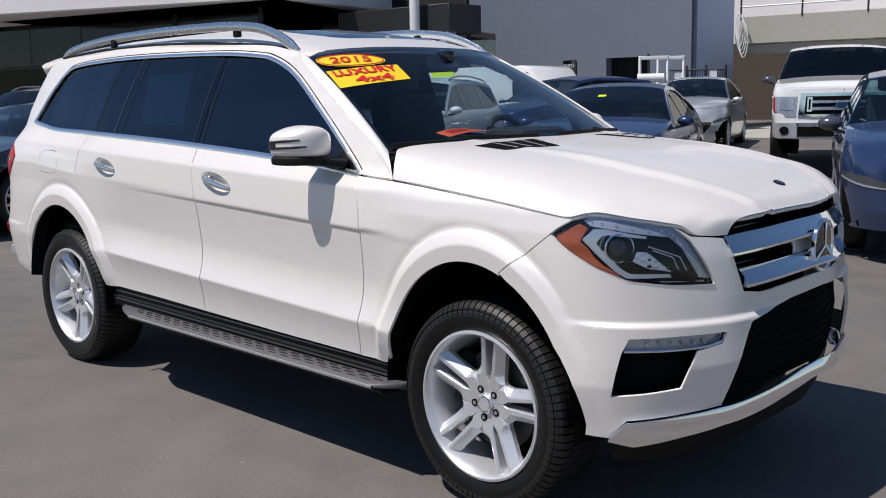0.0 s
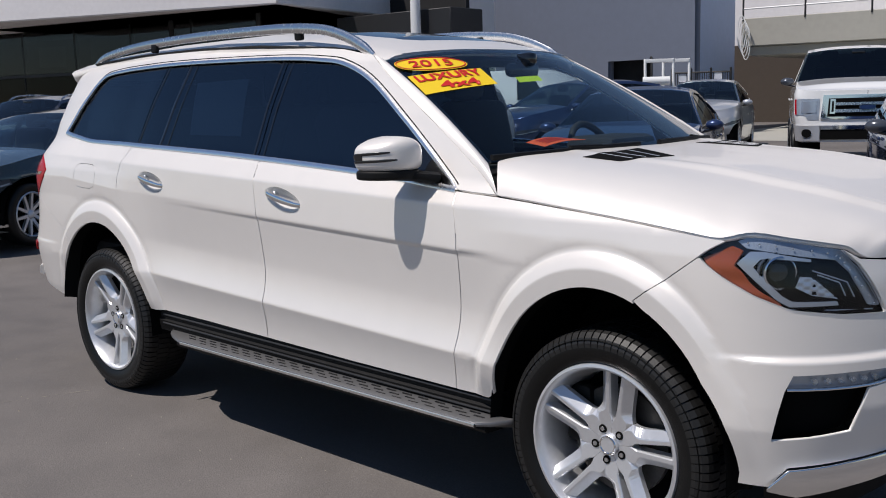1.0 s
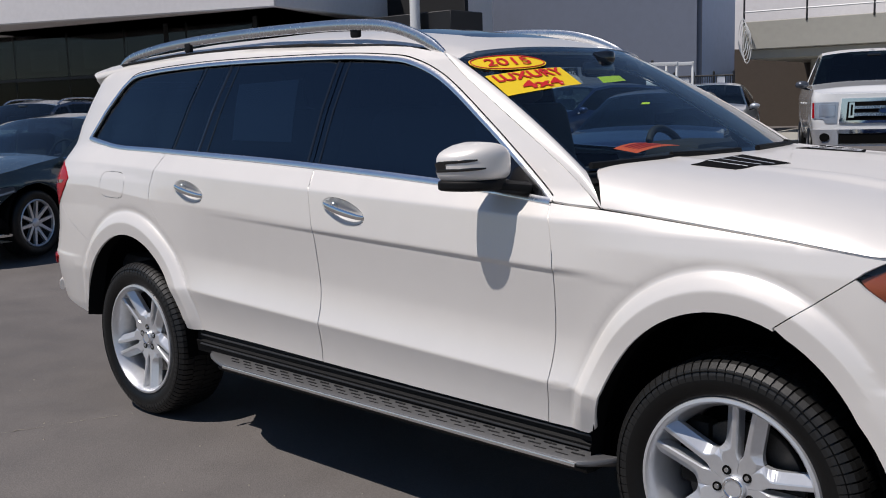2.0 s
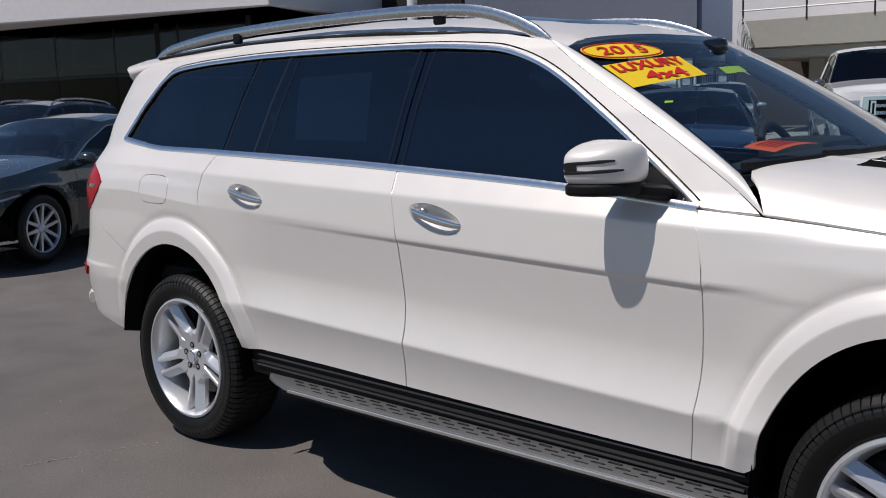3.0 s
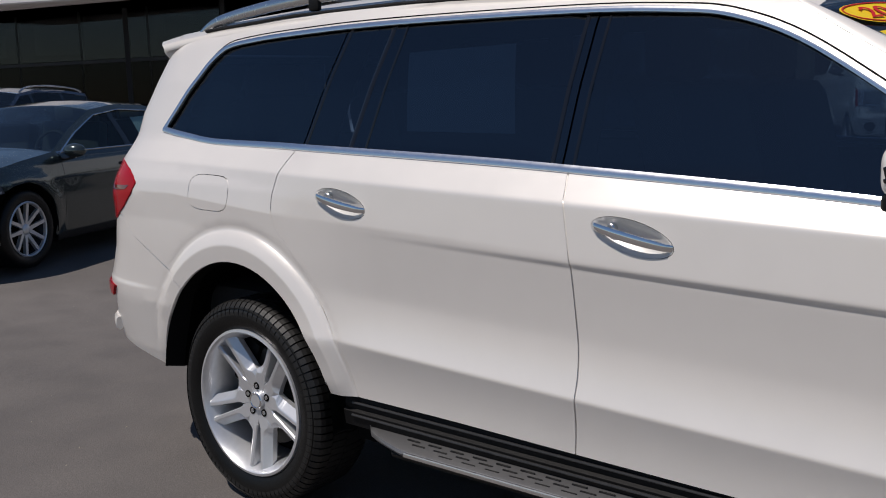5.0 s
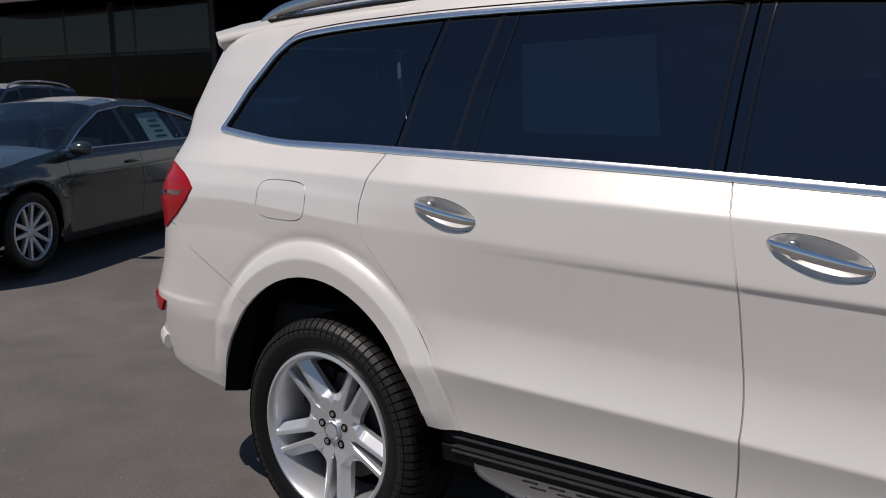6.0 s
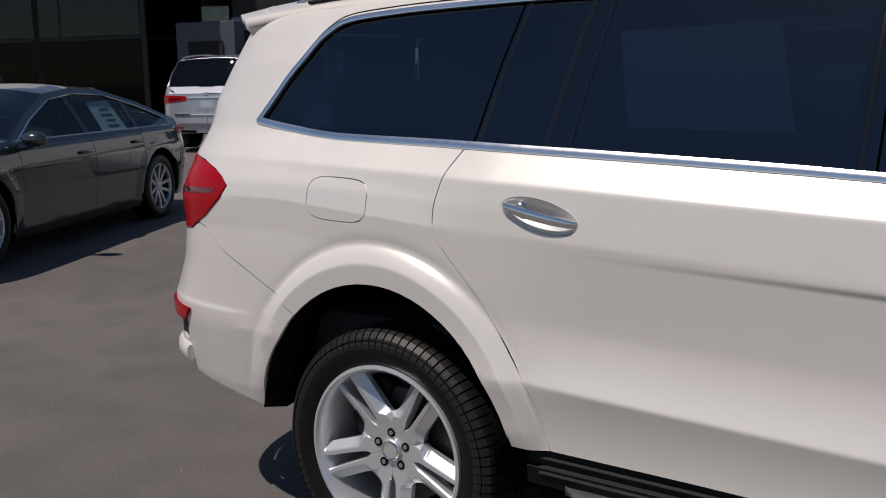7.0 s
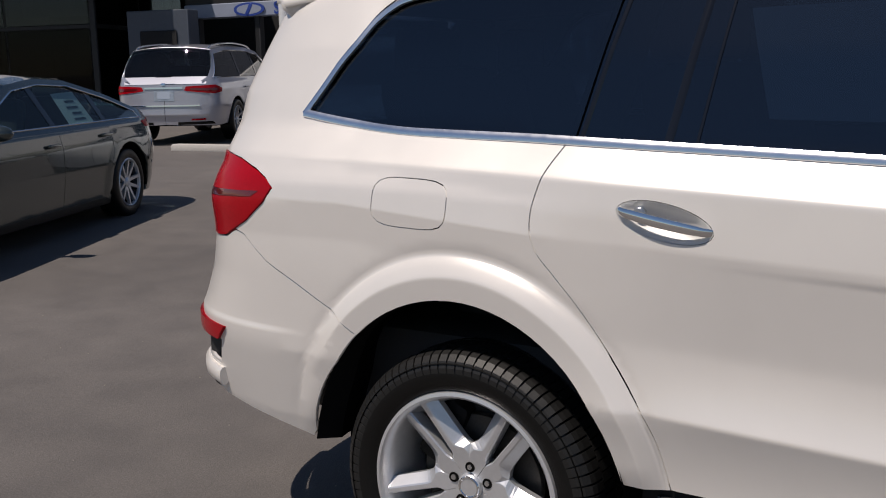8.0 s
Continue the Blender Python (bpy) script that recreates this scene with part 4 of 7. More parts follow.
r_b = [(s - XR + 1, z) for s, z in arch(-AXLE, 0.450, 128, 171, 14)] + [(0.905, 0.440), (0.80, 0.470), (0.70, 0.492), (0.60, 0.498), (0.5, 0.54), (0.3, 0.56), (0, 0.56)]
r_t = [(0, 0.80), (0.4, 0.80), (0.56, 0.80), (0.63, 0.990), (0.705, 0.9985), (-2.160 - XR + 1, 1.022)] + [(s - XR + 1, z) for s, z in BUMPER_SEAM_R[::-1]]


def bump_rear(a, z):
    return rear(a, z, 0.005 * ease(0.765, 0.745, z) * ease(0.95, 0.80, abs(a)))


rb = skin("rear_bumper", r_b + [(-a, z) for a, z in r_b[::-1][1:]] + [(-a, z) for a, z in r_t[::-1][:-1]] + r_t, bump_rear, PAINT, suv, "", 0.03, lines=[[(s - XR + 1, z) for s, z in ln if s < -1.5] for ln in FLARES[11:]] + [[(0.5 + 0.02 * k, z) for k in range(26)] for z in (0.736, 0.742, 0.748, 0.754, 0.760, 0.766)], holes=[[(0.40, 0.600), (0.660, 0.600), (0.685, 0.680), (0.40, 0.690)]])
skin("bumper_recess", [(0.36, 0.585), (0.70, 0.585), (0.71, 0.70), (0.36, 0.71)], lambda a, z: rear(a, z, -0.04), GAP, rb, "", 0.05, gap=0, rim=0)
skin("rear_reflector", [(0.38, 0.685), (0.685, 0.683), (0.712, 0.728), (0.38, 0.735)], lambda a, z: rear(a, z, 0.016), RED_LENS, rb, "red bumper reflector strip", 0.04, gap=0, rim=0.02)
tip = [rear(a, 0.555 + 0.03 * abs(a - 0.5), 0.014) for a in (0.30, 0.40, 0.50, 0.58, 0.64, 0.675)]
part("bumper_lip", sweep(smooth_line(tip, 4), round_profile(0.030, 0.055, 10)), PAINT, rb)
skin("rear_valance", both([(-0.62, 0.50), (-0.5, 0.53), (0, 0.57)])[::-1] + [(-0.60, 0.45), (-0.5, 0.44), (0.5, 0.44), (0.60, 0.45)], lambda a, z: rear(a, z, -0.09), VALANCE, suv, "", 0.05, gap=0, rim=0)
for sg in (1, -1):
    m = dict(mirror=sg < 0)
    t_out = [(s - XR + 1, z) for s, z in TAIL_EDGE] + [(0.60, 1.236), (0.53, 1.20), (0.48, 1.11), (0.49, 1.03), (0.56, 0.994), (0.66, 0.992), (0.705, 1.000)]
    tl = skin("tail_lamp", t_out, lambda a, z: rear(a, z, 0.004), RED_LENS, suv, "red wraparound tail lamp", 0.02, gap=0.0012, rim=0.03, **m)
    skin("lamp_band", [(0.54, 1.10), (0.80, 1.125), (0.82, 1.142), (0.54, 1.125)], lambda a, z: rear(a, z, 0.0055), DEEP_RED, tl, "", 0.03, gap=0, rim=0.002, **m)

# lighter than the sill plastic: the ribs' grey highlights are in the colour
SILL_RIB = material("highlit_black_plastic", (0.03, 0.03, 0.031), 0.4, vary=0.2)
STEP_METAL = material("brushed_step_metal", (0.17, 0.17, 0.172), 0.38, 0.5, vary=0.06, scale=25)
# ---- sill, running boards, rails, mirrors ----
for sg in (1, -1):
    bm = sweep([(-1.06, -0.885 * sg, 0.445), (0.0, -0.885 * sg, 0.43), (1.10, -0.885 * sg, 0.415)], [(-0.04 * sg, -0.06), (0.03 * sg, -0.045), (0.038 * sg, 0.005), (0.028 * sg, 0.012), (0.030 * sg, 0.030), (0.022 * sg, 0.055), (-0.04 * sg, 0.06)])
    part("sill_trim", bm, PLASTIC, suv, "black plastic sill below the doors")
    for dy, dz in ((0.040, -0.006), (0.034, 0.034)):
        part("sill_rib", sweep([(-1.02, -(0.885 + dy) * sg, 0.445 + dz), (0.0, -(0.885 + dy) * sg, 0.43 + dz), (1.08, -(0.885 + dy) * sg, 0.415 + dz)], round_profile(0.010, 0.008, 8)), SILL_RIB, suv)
    board = empty("running_board", "brushed aluminium running board with black rubber studs", "")
    board.parent = suv
    n, rows = 48, []
    bm = bmesh.new()
    for i in range(n + 1):
        t = i / n
        x = -0.95 + 2.13 * t
        out = 0.118 * min(1, (t / 0.11)) ** 0.6 * min(1, ((1 - t) / 0.035)) ** 0.6
        z = 0.416 - 0.014 * t
        y0 = 0.915
        prof = [(y0, z - 0.005), (y0 + out * 0.86, z), (y0 + out * 0.95, z - 0.002), (y0 + out, z - 0.010), (y0 + out * 0.96, z - 0.017), (y0, z - 0.030)]
        rows.append([bm.verts.new((x, -sg * a, b)) for a, b in prof])
    for r, q in zip(rows, rows[1:]):
        for j in range(5):
            bm.faces.new((r[j], r[j + 1], q[j + 1], q[j]))
    bmesh.ops.recalc_face_normals(bm, faces=bm.faces)
    part("step_plate", bm, STEP_METAL, board)
    edge = [(x, -sg * (0.915 + 0.117), z) for x, z in ((-0.70, 0.405), (0.0, 0.400), (1.10, 0.392))]
    part("step_edge", sweep(smooth_line(edge, 6), round_profile(0.014, 0.014, 8)), CHROME, board)
    part("step_core", sweep([(-0.78, -0.955 * sg, 0.384), (1.12, -0.955 * sg, 0.372)], round_profile(0.10, 0.03, 8, 4)), PLASTIC, board)
    if sg > 0:
        for row in range(3):
            for k in range(22):
                x = -0.74 + 0.084 * k + 0.042 * (row % 2)
                y = 0.944 + 0.027 * row
                if x > 1.08 or (x < -0.62 and row > 1):
                    continue
                part("rubber_stud", box((0.050, 0.007, 0.005), (x, -y, 0.4145 - 0.0066 * (x + 0.95)), 0.002, segs=1), PLASTIC, board)
    path = smooth_line([(-2.08, -0.615 * sg, 1.716), (-1.97, -0.622 * sg, 1.748), (-1.75, -0.63 * sg, 1.776), (-1.45, -0.635 * sg, 1.796), (-0.97, -0.64 * sg, 1.806), (-0.48, -0.645 * sg, 1.803), (-0.24, -0.648 * sg, 1.795), (-0.04, -0.652 * sg, 1.776), (0.10, -0.657 * sg, 1.740), (0.20, -0.662 * sg, 1.698), (0.28, -0.668 * sg, 1.655)], 6)
    tap = [0.45 + 0.55 * min(1, i / 7, (len(path) - 1 - i) / 5) for i in range(len(path))]
    rail = part("roof_rail", sweep(path, round_profile(0.028, 0.044, 12), taper=tap, ups=[(0, 0, 1)] * len(path)), SATIN, suv, "satin-silver roof rail")
    for x, z in ((-1.40, 1.758), (-0.22, 1.752)):
        part("rail_foot", box((0.05, 0.022, 0.045), (x, -0.642 * sg, z + 0.014), 0.008), PLASTIC, rail)
    gasket = [roof(x, -0.645 * sg) + Vector((0, 0, 0.004)) for x in (-2.0, -1.5, -1.0, -0.5, 0.0, 0.24)]
    part("roof_gasket", sweep(gasket, round_profile(0.03, 0.014, 8)), PLASTIC, suv)
    # mirror
    mc, hx, hy, shear = Vector((0.690, -1.012 * sg, 1.284)), 0.108, 0.100, 0.36

    def mirror_lid(v):
        """Height of the housing's top by the place across it: low outer end, peak past the middle, rounded inner end."""
        return float(np.interp(v, [-1.0, -0.85, -0.3, 0.1, 0.5, 0.85, 1.0], [0.040, 0.046, 0.062, 0.069, 0.066, 0.052, 0.042]))

    def shell(grow, low, high, mid, power, nu=26, nv=44):
        b = bmesh.new()
        grid = []
        for i in range(nu + 1):
            e = -math.pi / 2 + math.pi * i / nu
            row = []
            for j in range(nv):
                a = 2 * math.pi * j / nv
                dx, dy, dz = math.cos(e) * math.cos(a), math.cos(e) * math.sin(a), math.sin(e)
                k = (abs(math.cos(e)) ** power + abs(dz) ** power) ** (-1 / power)
                flat = (abs(math.cos(a)) ** 2.3 + abs(math.sin(a)) ** 2.3) ** (-1 / 2.3)
                x, v = dx * k * flat * (hx + grow if dx > 0 else 0.055), dy * k * flat
                z = mid + dz * k * (low if dz < 0 else (mirror_lid(v) if high is None else high))
                y = v * (hy + grow)
                row.append(b.verts.new((mc.x + x + shear * y, mc.y + y * sg, mc.z + z)))
            grid.append(row)
        for r, q in zip(grid, grid[1:]):
            for j in range(nv):
                b.faces.new((r[j], r[(j + 1) % nv], q[(j + 1) % nv], q[j]))
        bmesh.ops.remove_doubles(b, verts=b.verts, dist=1e-5)
        bmesh.ops.recalc_face_normals(b, faces=b.faces)
        return b

    mirror = part("door_mirror", shell(0.0, 0.057, None, 0.0, 4.2), PAINT, suv, "white door mirror with a black lower half")
    part("mirror_base", shell(-0.004, 0.020, 0.020, -0.064, 5.0), PLASTIC, mirror, "black plastic mirror underside")
    part("mirror_arm", sweep([(0.725, -1.00 * sg, 1.218), (0.785, -0.945 * sg, 1.212), (0.815, -0.885 * sg, 1.203)], round_profile(0.085, 0.040, 12)), PLASTIC, mirror)
    if sg > 0:
        def on_mirror(a, z):
            d = z - mc.z
            a = radians(a)
            flat = (abs(math.cos(a)) ** 2.3 + abs(math.sin(a)) ** 2.3) ** (-1 / 2.3)
            h = 1.0
            for _ in range(6):
                h = max(1 - min(abs(d) / (0.057 if d < 0 else mirror_lid(h * flat * math.sin(a))), 0.99) ** 4.2, 0.01) ** (1 / 4.2)
            x, y = h * flat * math.cos(a) * (hx if math.cos(a) > 0 else 0.055), h * flat * math.sin(a) * hy
            return Vector((mc.x + x + shear * y + 0.0005 * math.cos(a), mc.y + y + 0.0005 * math.sin(a), z))
        for z0, z1, a1 in ((1.288, 1.300, -30), (1.265, 1.274, -18)):
            vs = [on_mirror(-110 + (a1 + 110) * k / 24, z0 + (z1 - z0) * k / 24) for k in range(25)]
            part("signal_slit", sweep(vs, round_profile(0.010, 0.006, 8), ups=[(0.8, -0.6, 0)] * 25, taper=[0.5 + 0.5 * min(1, 5 * (1 - k / 24)) for k in range(25)]), GLOSS_BLACK, mirror, "dark indicator slit")
        vs = [on_mirror(-108 + 30 * k / 8, 1.2765 + 0.002 * k / 8) for k in range(9)]
        part("indicator_lens", sweep(vs, round_profile(0.030, 0.005, 8, 5), ups=[(0.8, -0.6, 0)] * 9), GLOSS_BLACK, mirror)
    # black triangle at the mirror's foot
    skin("mirror_triangle", [(0.935, 1.164), (0.735, 1.178), (0.70, 1.335)], lambda s, z: ring(s, z, -0.004), GLOSS_BLACK, suv, "", 0.04, gap=0, rim=0.01, mirror=sg < 0)

# ---- wheels ----


def tyre_profile(r, w, rim_r):
    h = w / 2
    return [(rim_r - 0.012, -h * 0.80), (rim_r + 0.006, -h * 0.93), (rim_r + (r - rim_r) * 0.42, -h * 1.0), (r - 0.036, -h * 0.97), (r - 0.020, -h * 0.90), (r - 0.011, -h * 0.80), (r - 0.010, -h * 0.4), (r - 0.010, 0), (r - 0.010, h * 0.4), (r - 0.011, h * 0.80), (r - 0.020, h * 0.90), (r - 0.036, h * 0.97), (rim_r + (r - rim_r) * 0.42, h), (rim_r, h * 0.9)]


def tread_blocks(r, w, count=84):
    """Rows of narrow blocks round the tyre: two shoulders that roll over the edge, and two ribs cut by fine sipes."""
    verts, faces, h = [], [], w / 2
    shoulder = ((0.995, 0.040), (0.95, 0.022), (0.85, 0.007), (0.74, 0.001), (0.488, -0.001))
    rows = [([(-y, d) for y, d in shoulder], 0.0, 0.88), ([(-0.474, -0.001), (-0.012, -0.0015)], 0.5, 0.93), ([(0.012, -0.0015), (0.474, -0.001)], 0.2, 0.93), ([(y, d) for y, d in shoulder[::-1]], 0.3, 0.88)]
    for line, shift, fill in rows:
        for k in range(count):
            a0 = 2 * math.pi * (k + shift) / count
            a1 = a0 + 2 * math.pi / count * fill
            base = len(verts)
            for y, d in line:
                skew = 0.02 * abs(y)
                for a, sink_by in ((a0, 0.013), (a0 + 0.003, 0.0), (a1 - 0.003, 0.0), (a1, 0.013)):
                    rr = r - d - sink_by
                    verts.append((rr * math.cos(a + skew), y * h, rr * math.sin(a + skew)))
            n = len(line)
            for p in range(n - 1):
                for q in range(3):
                    i = base + 4 * p + q
                    faces.append((i, i + 1, i + 5, i + 4))
            faces.append((base, base + 1, base + 2, base + 3))
            e = base + 4 * (n - 1)
            faces.append((e + 3, e + 2, e + 1, e))
    data = bpy.data.meshes.new("tread")
    data.from_pydata(verts, [], faces)
    bm = bmesh.new()
    bm.from_mesh(data)
    bpy.data.meshes.remove(data)
    bmesh.ops.recalc_face_normals(bm, faces=bm.faces)
    return bm


def spoke(bm, ang, side, r0, r1, face0, face1):
    """One arm of a twin spoke: slim, flat-topped, bevelled on its outer flank, meeting the next pair in a fold."""
    n, rows = 26, []
    for i in range(n):
        t = i / (n - 1)
        r = r0 + (r1 - r0) * t
        e_in = 0.0085 * float(ease(0.080, 0.105, r)) + 0.0125 * max(0.0, r - 0.10) / 0.16
        e_out = 0.0530 + 0.0090 * max(0.0, r - 0.10) / 0.16 + 0.020 * math.exp(-max(0.0, r - 0.094) / 0.012) + 0.010 * float(ease(r1 - 0.020, r1, r))
        e_out = min(e_out, r * 0.7265)
        y = face0 + (face1 - face0) * t ** 1.2
        slope = 0.56 * (e_out - e_in) * float(ease(0.07, 0.12, r)) + 0.004
        drop = 0.024 * float(ease(0.06, 0.13, r))
        wall = 0.040 * float(ease(0.078, 0.10, r))
        prof = [(e_in, y + 0.004 + wall), (e_in + 0.0005, y + 0.005 * min(1, wall * 40)), (e_in + 0.004, y), (e_out - slope, y), (e_out - slope * 0.85, y + drop * 0.08), (e_out, y + drop), (e_out - 0.002, y + drop + 0.022)]
        row = []
        for u, v in prof:
            x, z = r, side * u
            row.append(bm.verts.new((x * math.cos(ang) - z * math.sin(ang), v, x * math.sin(ang) + z * math.cos(ang))))
        rows.append(row)
    for a, b in zip(rows, rows[1:]):
        for j in range(6):
            q = (a[j], a[j + 1], b[j + 1], b[j])
            bm.faces.new(q if side < 0 else q[::-1])


def big_wheel(parent, turn_deg, m):
    rim_r = 0.270
    bm = lathe([(rim_r, -0.118), (rim_r - 0.003, -0.128), (rim_r - 0.012, -0.130), (rim_r - 0.020, -0.122), (rim_r - 0.026, -0.095), (rim_r - 0.040, -0.06), (rim_r - 0.046, 0.05), (rim_r - 0.03, 0.12), (rim_r, 0.125)], 96)
    wheel = part("wheel", bm, WHEEL_SILVER, parent, "silver five-twin-spoke alloy wheel with low-profile tyre")
    wheel.matrix_basis = m
    b = bmesh.new()
    for k in range(5):
        ang = radians(turn_deg + 72 * k)
        for sd in (1, -1):
            spoke(b, ang, sd, 0.030, rim_r - 0.010, -0.080, -0.114)
    part("spokes", b, WHEEL_SILVER, wheel, smooth=False)
    # web that joins neighbouring arms round the hub
    b = lathe([(0.0, -0.070), (0.040, -0.072), (0.055, -0.071), (0.068, -0.060), (0.074, -0.03), (0.06, 0.02)], 60)
    part("hub", b, WHEEL_SILVER, wheel)
    b = lathe([(0, -0.094), (0.030, -0.093), (0.034, -0.089), (0.036, -0.070)], 40)
    cap = part("centre_cap", b, WHEEL_SILVER, wheel)
    part("cap_ring", lathe([(0.024, -0.0935), (0.026, -0.0955), (0.029, -0.0955), (0.031, -0.0925)], 40), CHROME, cap)
    for k in range(5):
        a = radians(turn_deg + 36 + 72 * k)
        b = lathe([(0.0, -0.084), (0.007, -0.084), (0.0085, -0.081), (0.0085, -0.074)], 12)
        b.transform(Matrix.Translation((0.053 * math.cos(a), -0.002, 0.053 * math.sin(a))))
        bolt = part("wheel_bolt", b, SATIN, wheel)
        b = lathe([(0.0, -0.0795), (0.0115, -0.0825), (0.0130, -0.0832), (0.0145, -0.078)], 16)
        b.transform(Matrix.Translation((0.053 * math.cos(a), -0.002, 0.053 * math.sin(a))))
        part("bolt_seat", b, GAP, bolt)
    part("tyre", lathe(tyre_profile(TYRE_R, 0.275, rim_r + 0.002), 96), RUBBER, wheel, "black low-profile tyre with open tread")
    part("tread", tread_blocks(TYRE_R, 0.275), TREAD_RUBBER, wheel, smooth=False)
    for rr, y in ((0.344, -0.1335),):
        part("tyre_ridge", lathe([(rr - 0.003, y + 0.004), (rr, y - 0.003), (rr + 0.003, y + 0.004)], 96), RUBBER, wheel)
    b = lathe([(0.06, -0.02), (0.175, -0.02), (0.178, -0.01), (0.175, 0.005), (0.06, 0.005)], 60)
    part("brake_disc", b, BRAKE, wheel)
    b = box((0.10, 0.07, 0.20), (-0.15, -0.005, 0.06), 0.02)
    part("brake_caliper", b, PLASTIC, wheel)
    part("inner_drum", lathe([(0.0, 0.06), (0.225, 0.06), (0.228, 0.04)], 48), GAP, wheel)
    return wheel


W_Y = -0.805
wheel_rf = big_wheel(suv, 80, pose(AXLE, W_Y, HUB_Z))
wheel_rr = copy_thing(wheel_rf, pose(-AXLE, W_Y, HUB_Z, 0, 25, 0))
copy_thing(wheel_rf, pose(AXLE, -W_Y - 0.12, HUB_Z, 0, 10, 180))
copy_thing(wheel_rf, pose(-AXLE, -W_Y - 0.12, HUB_Z, 0, 30, 180))

# ---- inside the white SUV, and the stickers on its glass ----
part("dashboard", sweep([(0.90, -0.72, 1.15), (0.93, -0.35, 1.18), (0.94, 0, 1.185), (0.93, 0.35, 1.19), (0.90, 0.72, 1.16)], [(-0.28, -0.30), (0.20, -0.22), (0.22, 0.02), (0.16, 0.075), (-0.10, 0.085), (-0.26, 0.02)]), INTERIOR, suv, "black dashboard")
part("instrument_hood", box((0.26, 0.42, 0.10), (0.74, 0.37, 1.25), 0.04), INTERIOR, suv)
part("cabin_floor", box((3.6, 1.60, 0.30), (-0.75, 0, 0.62), 0.05), INTERIOR, suv)
LINER = material("dark_headliner", (0.05, 0.05, 0.05), 0.9, vary=0.1)
part("headliner", sweep([(-2.2, 0, 1.66), (-1.0, 0, 1.70), (-0.2, 0, 1.68), (0.30, 0, 1.63)], [(-0.60, -0.02), (0.60, -0.02), (0.60, 0.01), (-0.60, 0.01)]), LINER, suv)
for sx, rows in ((0.12, (-0.39, 0.39)), (-0.88, (-0.42, 0.0, 0.42)), (-1.70, (-0.35, 0.35))):
    for sy in rows:
        b = box((0.52, 0.50, 0.20), (sx + 0.20, sy, 0.82), 0.06)
        box((0.17, 0.50, 0.66), (sx - 0.16, sy, 1.14), 0.06, b, turn=Matrix.Rotation(radians(-14), 4, "Y"))
        seat = part("seat", b, INTERIOR, suv, "black leather seat")
        part("headrest", box((0.11, 0.28, 0.19), (sx - 0.27, sy, 1.56 if sx > -1 else 1.50), 0.05), INTERIOR, seat)
wheel_ring = [Vector((0.66 - 0.42 * 0.185 * math.sin(a), 0.37 + 0.185 * math.cos(a), 1.18 + 0.9 * 0.185 * math.sin(a))) for a in [2 * math.pi * i / 36 for i in range(36)]]
stw = part("steering_wheel", sweep(wheel_ring, round_profile(0.032, 0.032, 10, 2), closed=True), INTERIOR, suv, "black steering wheel")
part("wheel_boss", box((0.07, 0.17, 0.13), (0.67, 0.37, 1.17), 0.03, turn=Matrix.Rotation(radians(-25), 4, "Y")), INTERIOR, stw)
part("wheel_spoke", box((0.03, 0.34, 0.035), (0.665, 0.37, 1.18), 0.01), SATIN, stw)
mirror_in = part("rear_view_mirror", box((0.04, 0.22, 0.060), (0.50, 0.0, 1.590), 0.02), GLOSS_BLACK, suv, "black rear-view mirror")
part("mirror_stalk", box((0.09, 0.06, 0.06), (0.52, 0, 1.635), 0.02), GLOSS_BLACK, mirror_in)
# chrome strip added only to make a small glint by the mirror
part("reading_glint", box((0.01, 0.06, 0.012), (0.493, -0.06, 1.60), 0.003), CHROME, mirror_in)


def on_glass(pts, mat, parent, name, off=0.003, label="", step=0.06):
    return skin(name, pts, lambda a, b: windshield(a, b, off), mat, parent, label, step, gap=0, rim=0)


oval = on_glass(ellipse(-0.578, 0.787, 0.158, 0.068, -0.22, 40), YELLOW, suv, "year_sticker", 0.005, "yellow oval sticker reading 2015")
ring_pts = [windshield(a, b, 0.007) for a, b in ellipse(-0.578, 0.787, 0.149, 0.060, -0.22, 40)]
part("sticker_edge", sweep(ring_pts, round_profile(0.005, 0.002, 6), closed=True, ups=[(0.5, 0, 0.86)] * 40), STICKER_RED, oval)
sign_out = [(-0.732, 0.706), (-0.740, 0.530), (-0.398, 0.552), (-0.390, 0.702)]
lux = on_glass(sign_out, YELLOW, suv, "luxury_sticker", 0.003, "yellow sticker reading LUXURY 4x4")


def glass_text(word, a, b, size, mat, parent, name, stretch=1.0, off=0.0055, bold=0.0, tilt=0.0):
    """Letters laid on the windshield, centred at (a, b)."""
    ob = flat_text(word, size, mat, None, name, Matrix.Identity(4), 0.0, bold)
    for v in ob.data.vertices:
        x, y = v.co.x * stretch, v.co.y
        v.co = windshield(a + x * math.cos(tilt) - y * math.sin(tilt), b + x * math.sin(tilt) + y * math.cos(tilt), off)
    ob.parent = parent
    tri = bmesh.new()
    tri.from_mesh(ob.data)
    bmesh.ops.triangulate(tri, faces=tri.faces)
    tri.to_mesh(ob.data)
    tri.free()
    return ob


glass_text("2015", -0.575, 0.784, 0.090, STICKER_RED, oval, "sticker_letters", 1.0, 0.009, 0.0012, -0.16)
glass_text("LUXURY", -0.562, 0.662, 0.080, STICKER_RED, lux, "sticker_letters", 0.95, 0.0065, 0.0024)
glass_text("4x4", -0.548, 0.583, 0.082, STICKER_RED, lux, "sticker_letters", 1.35, 0.0065, 0.0022)
on_glass([(-0.262, 0.618), (-0.275, 0.566), (-0.125, 0.576), (-0.112, 0.624)], NEON, suv, "lot_tag", -0.006, "neon yellow-green lot tag")
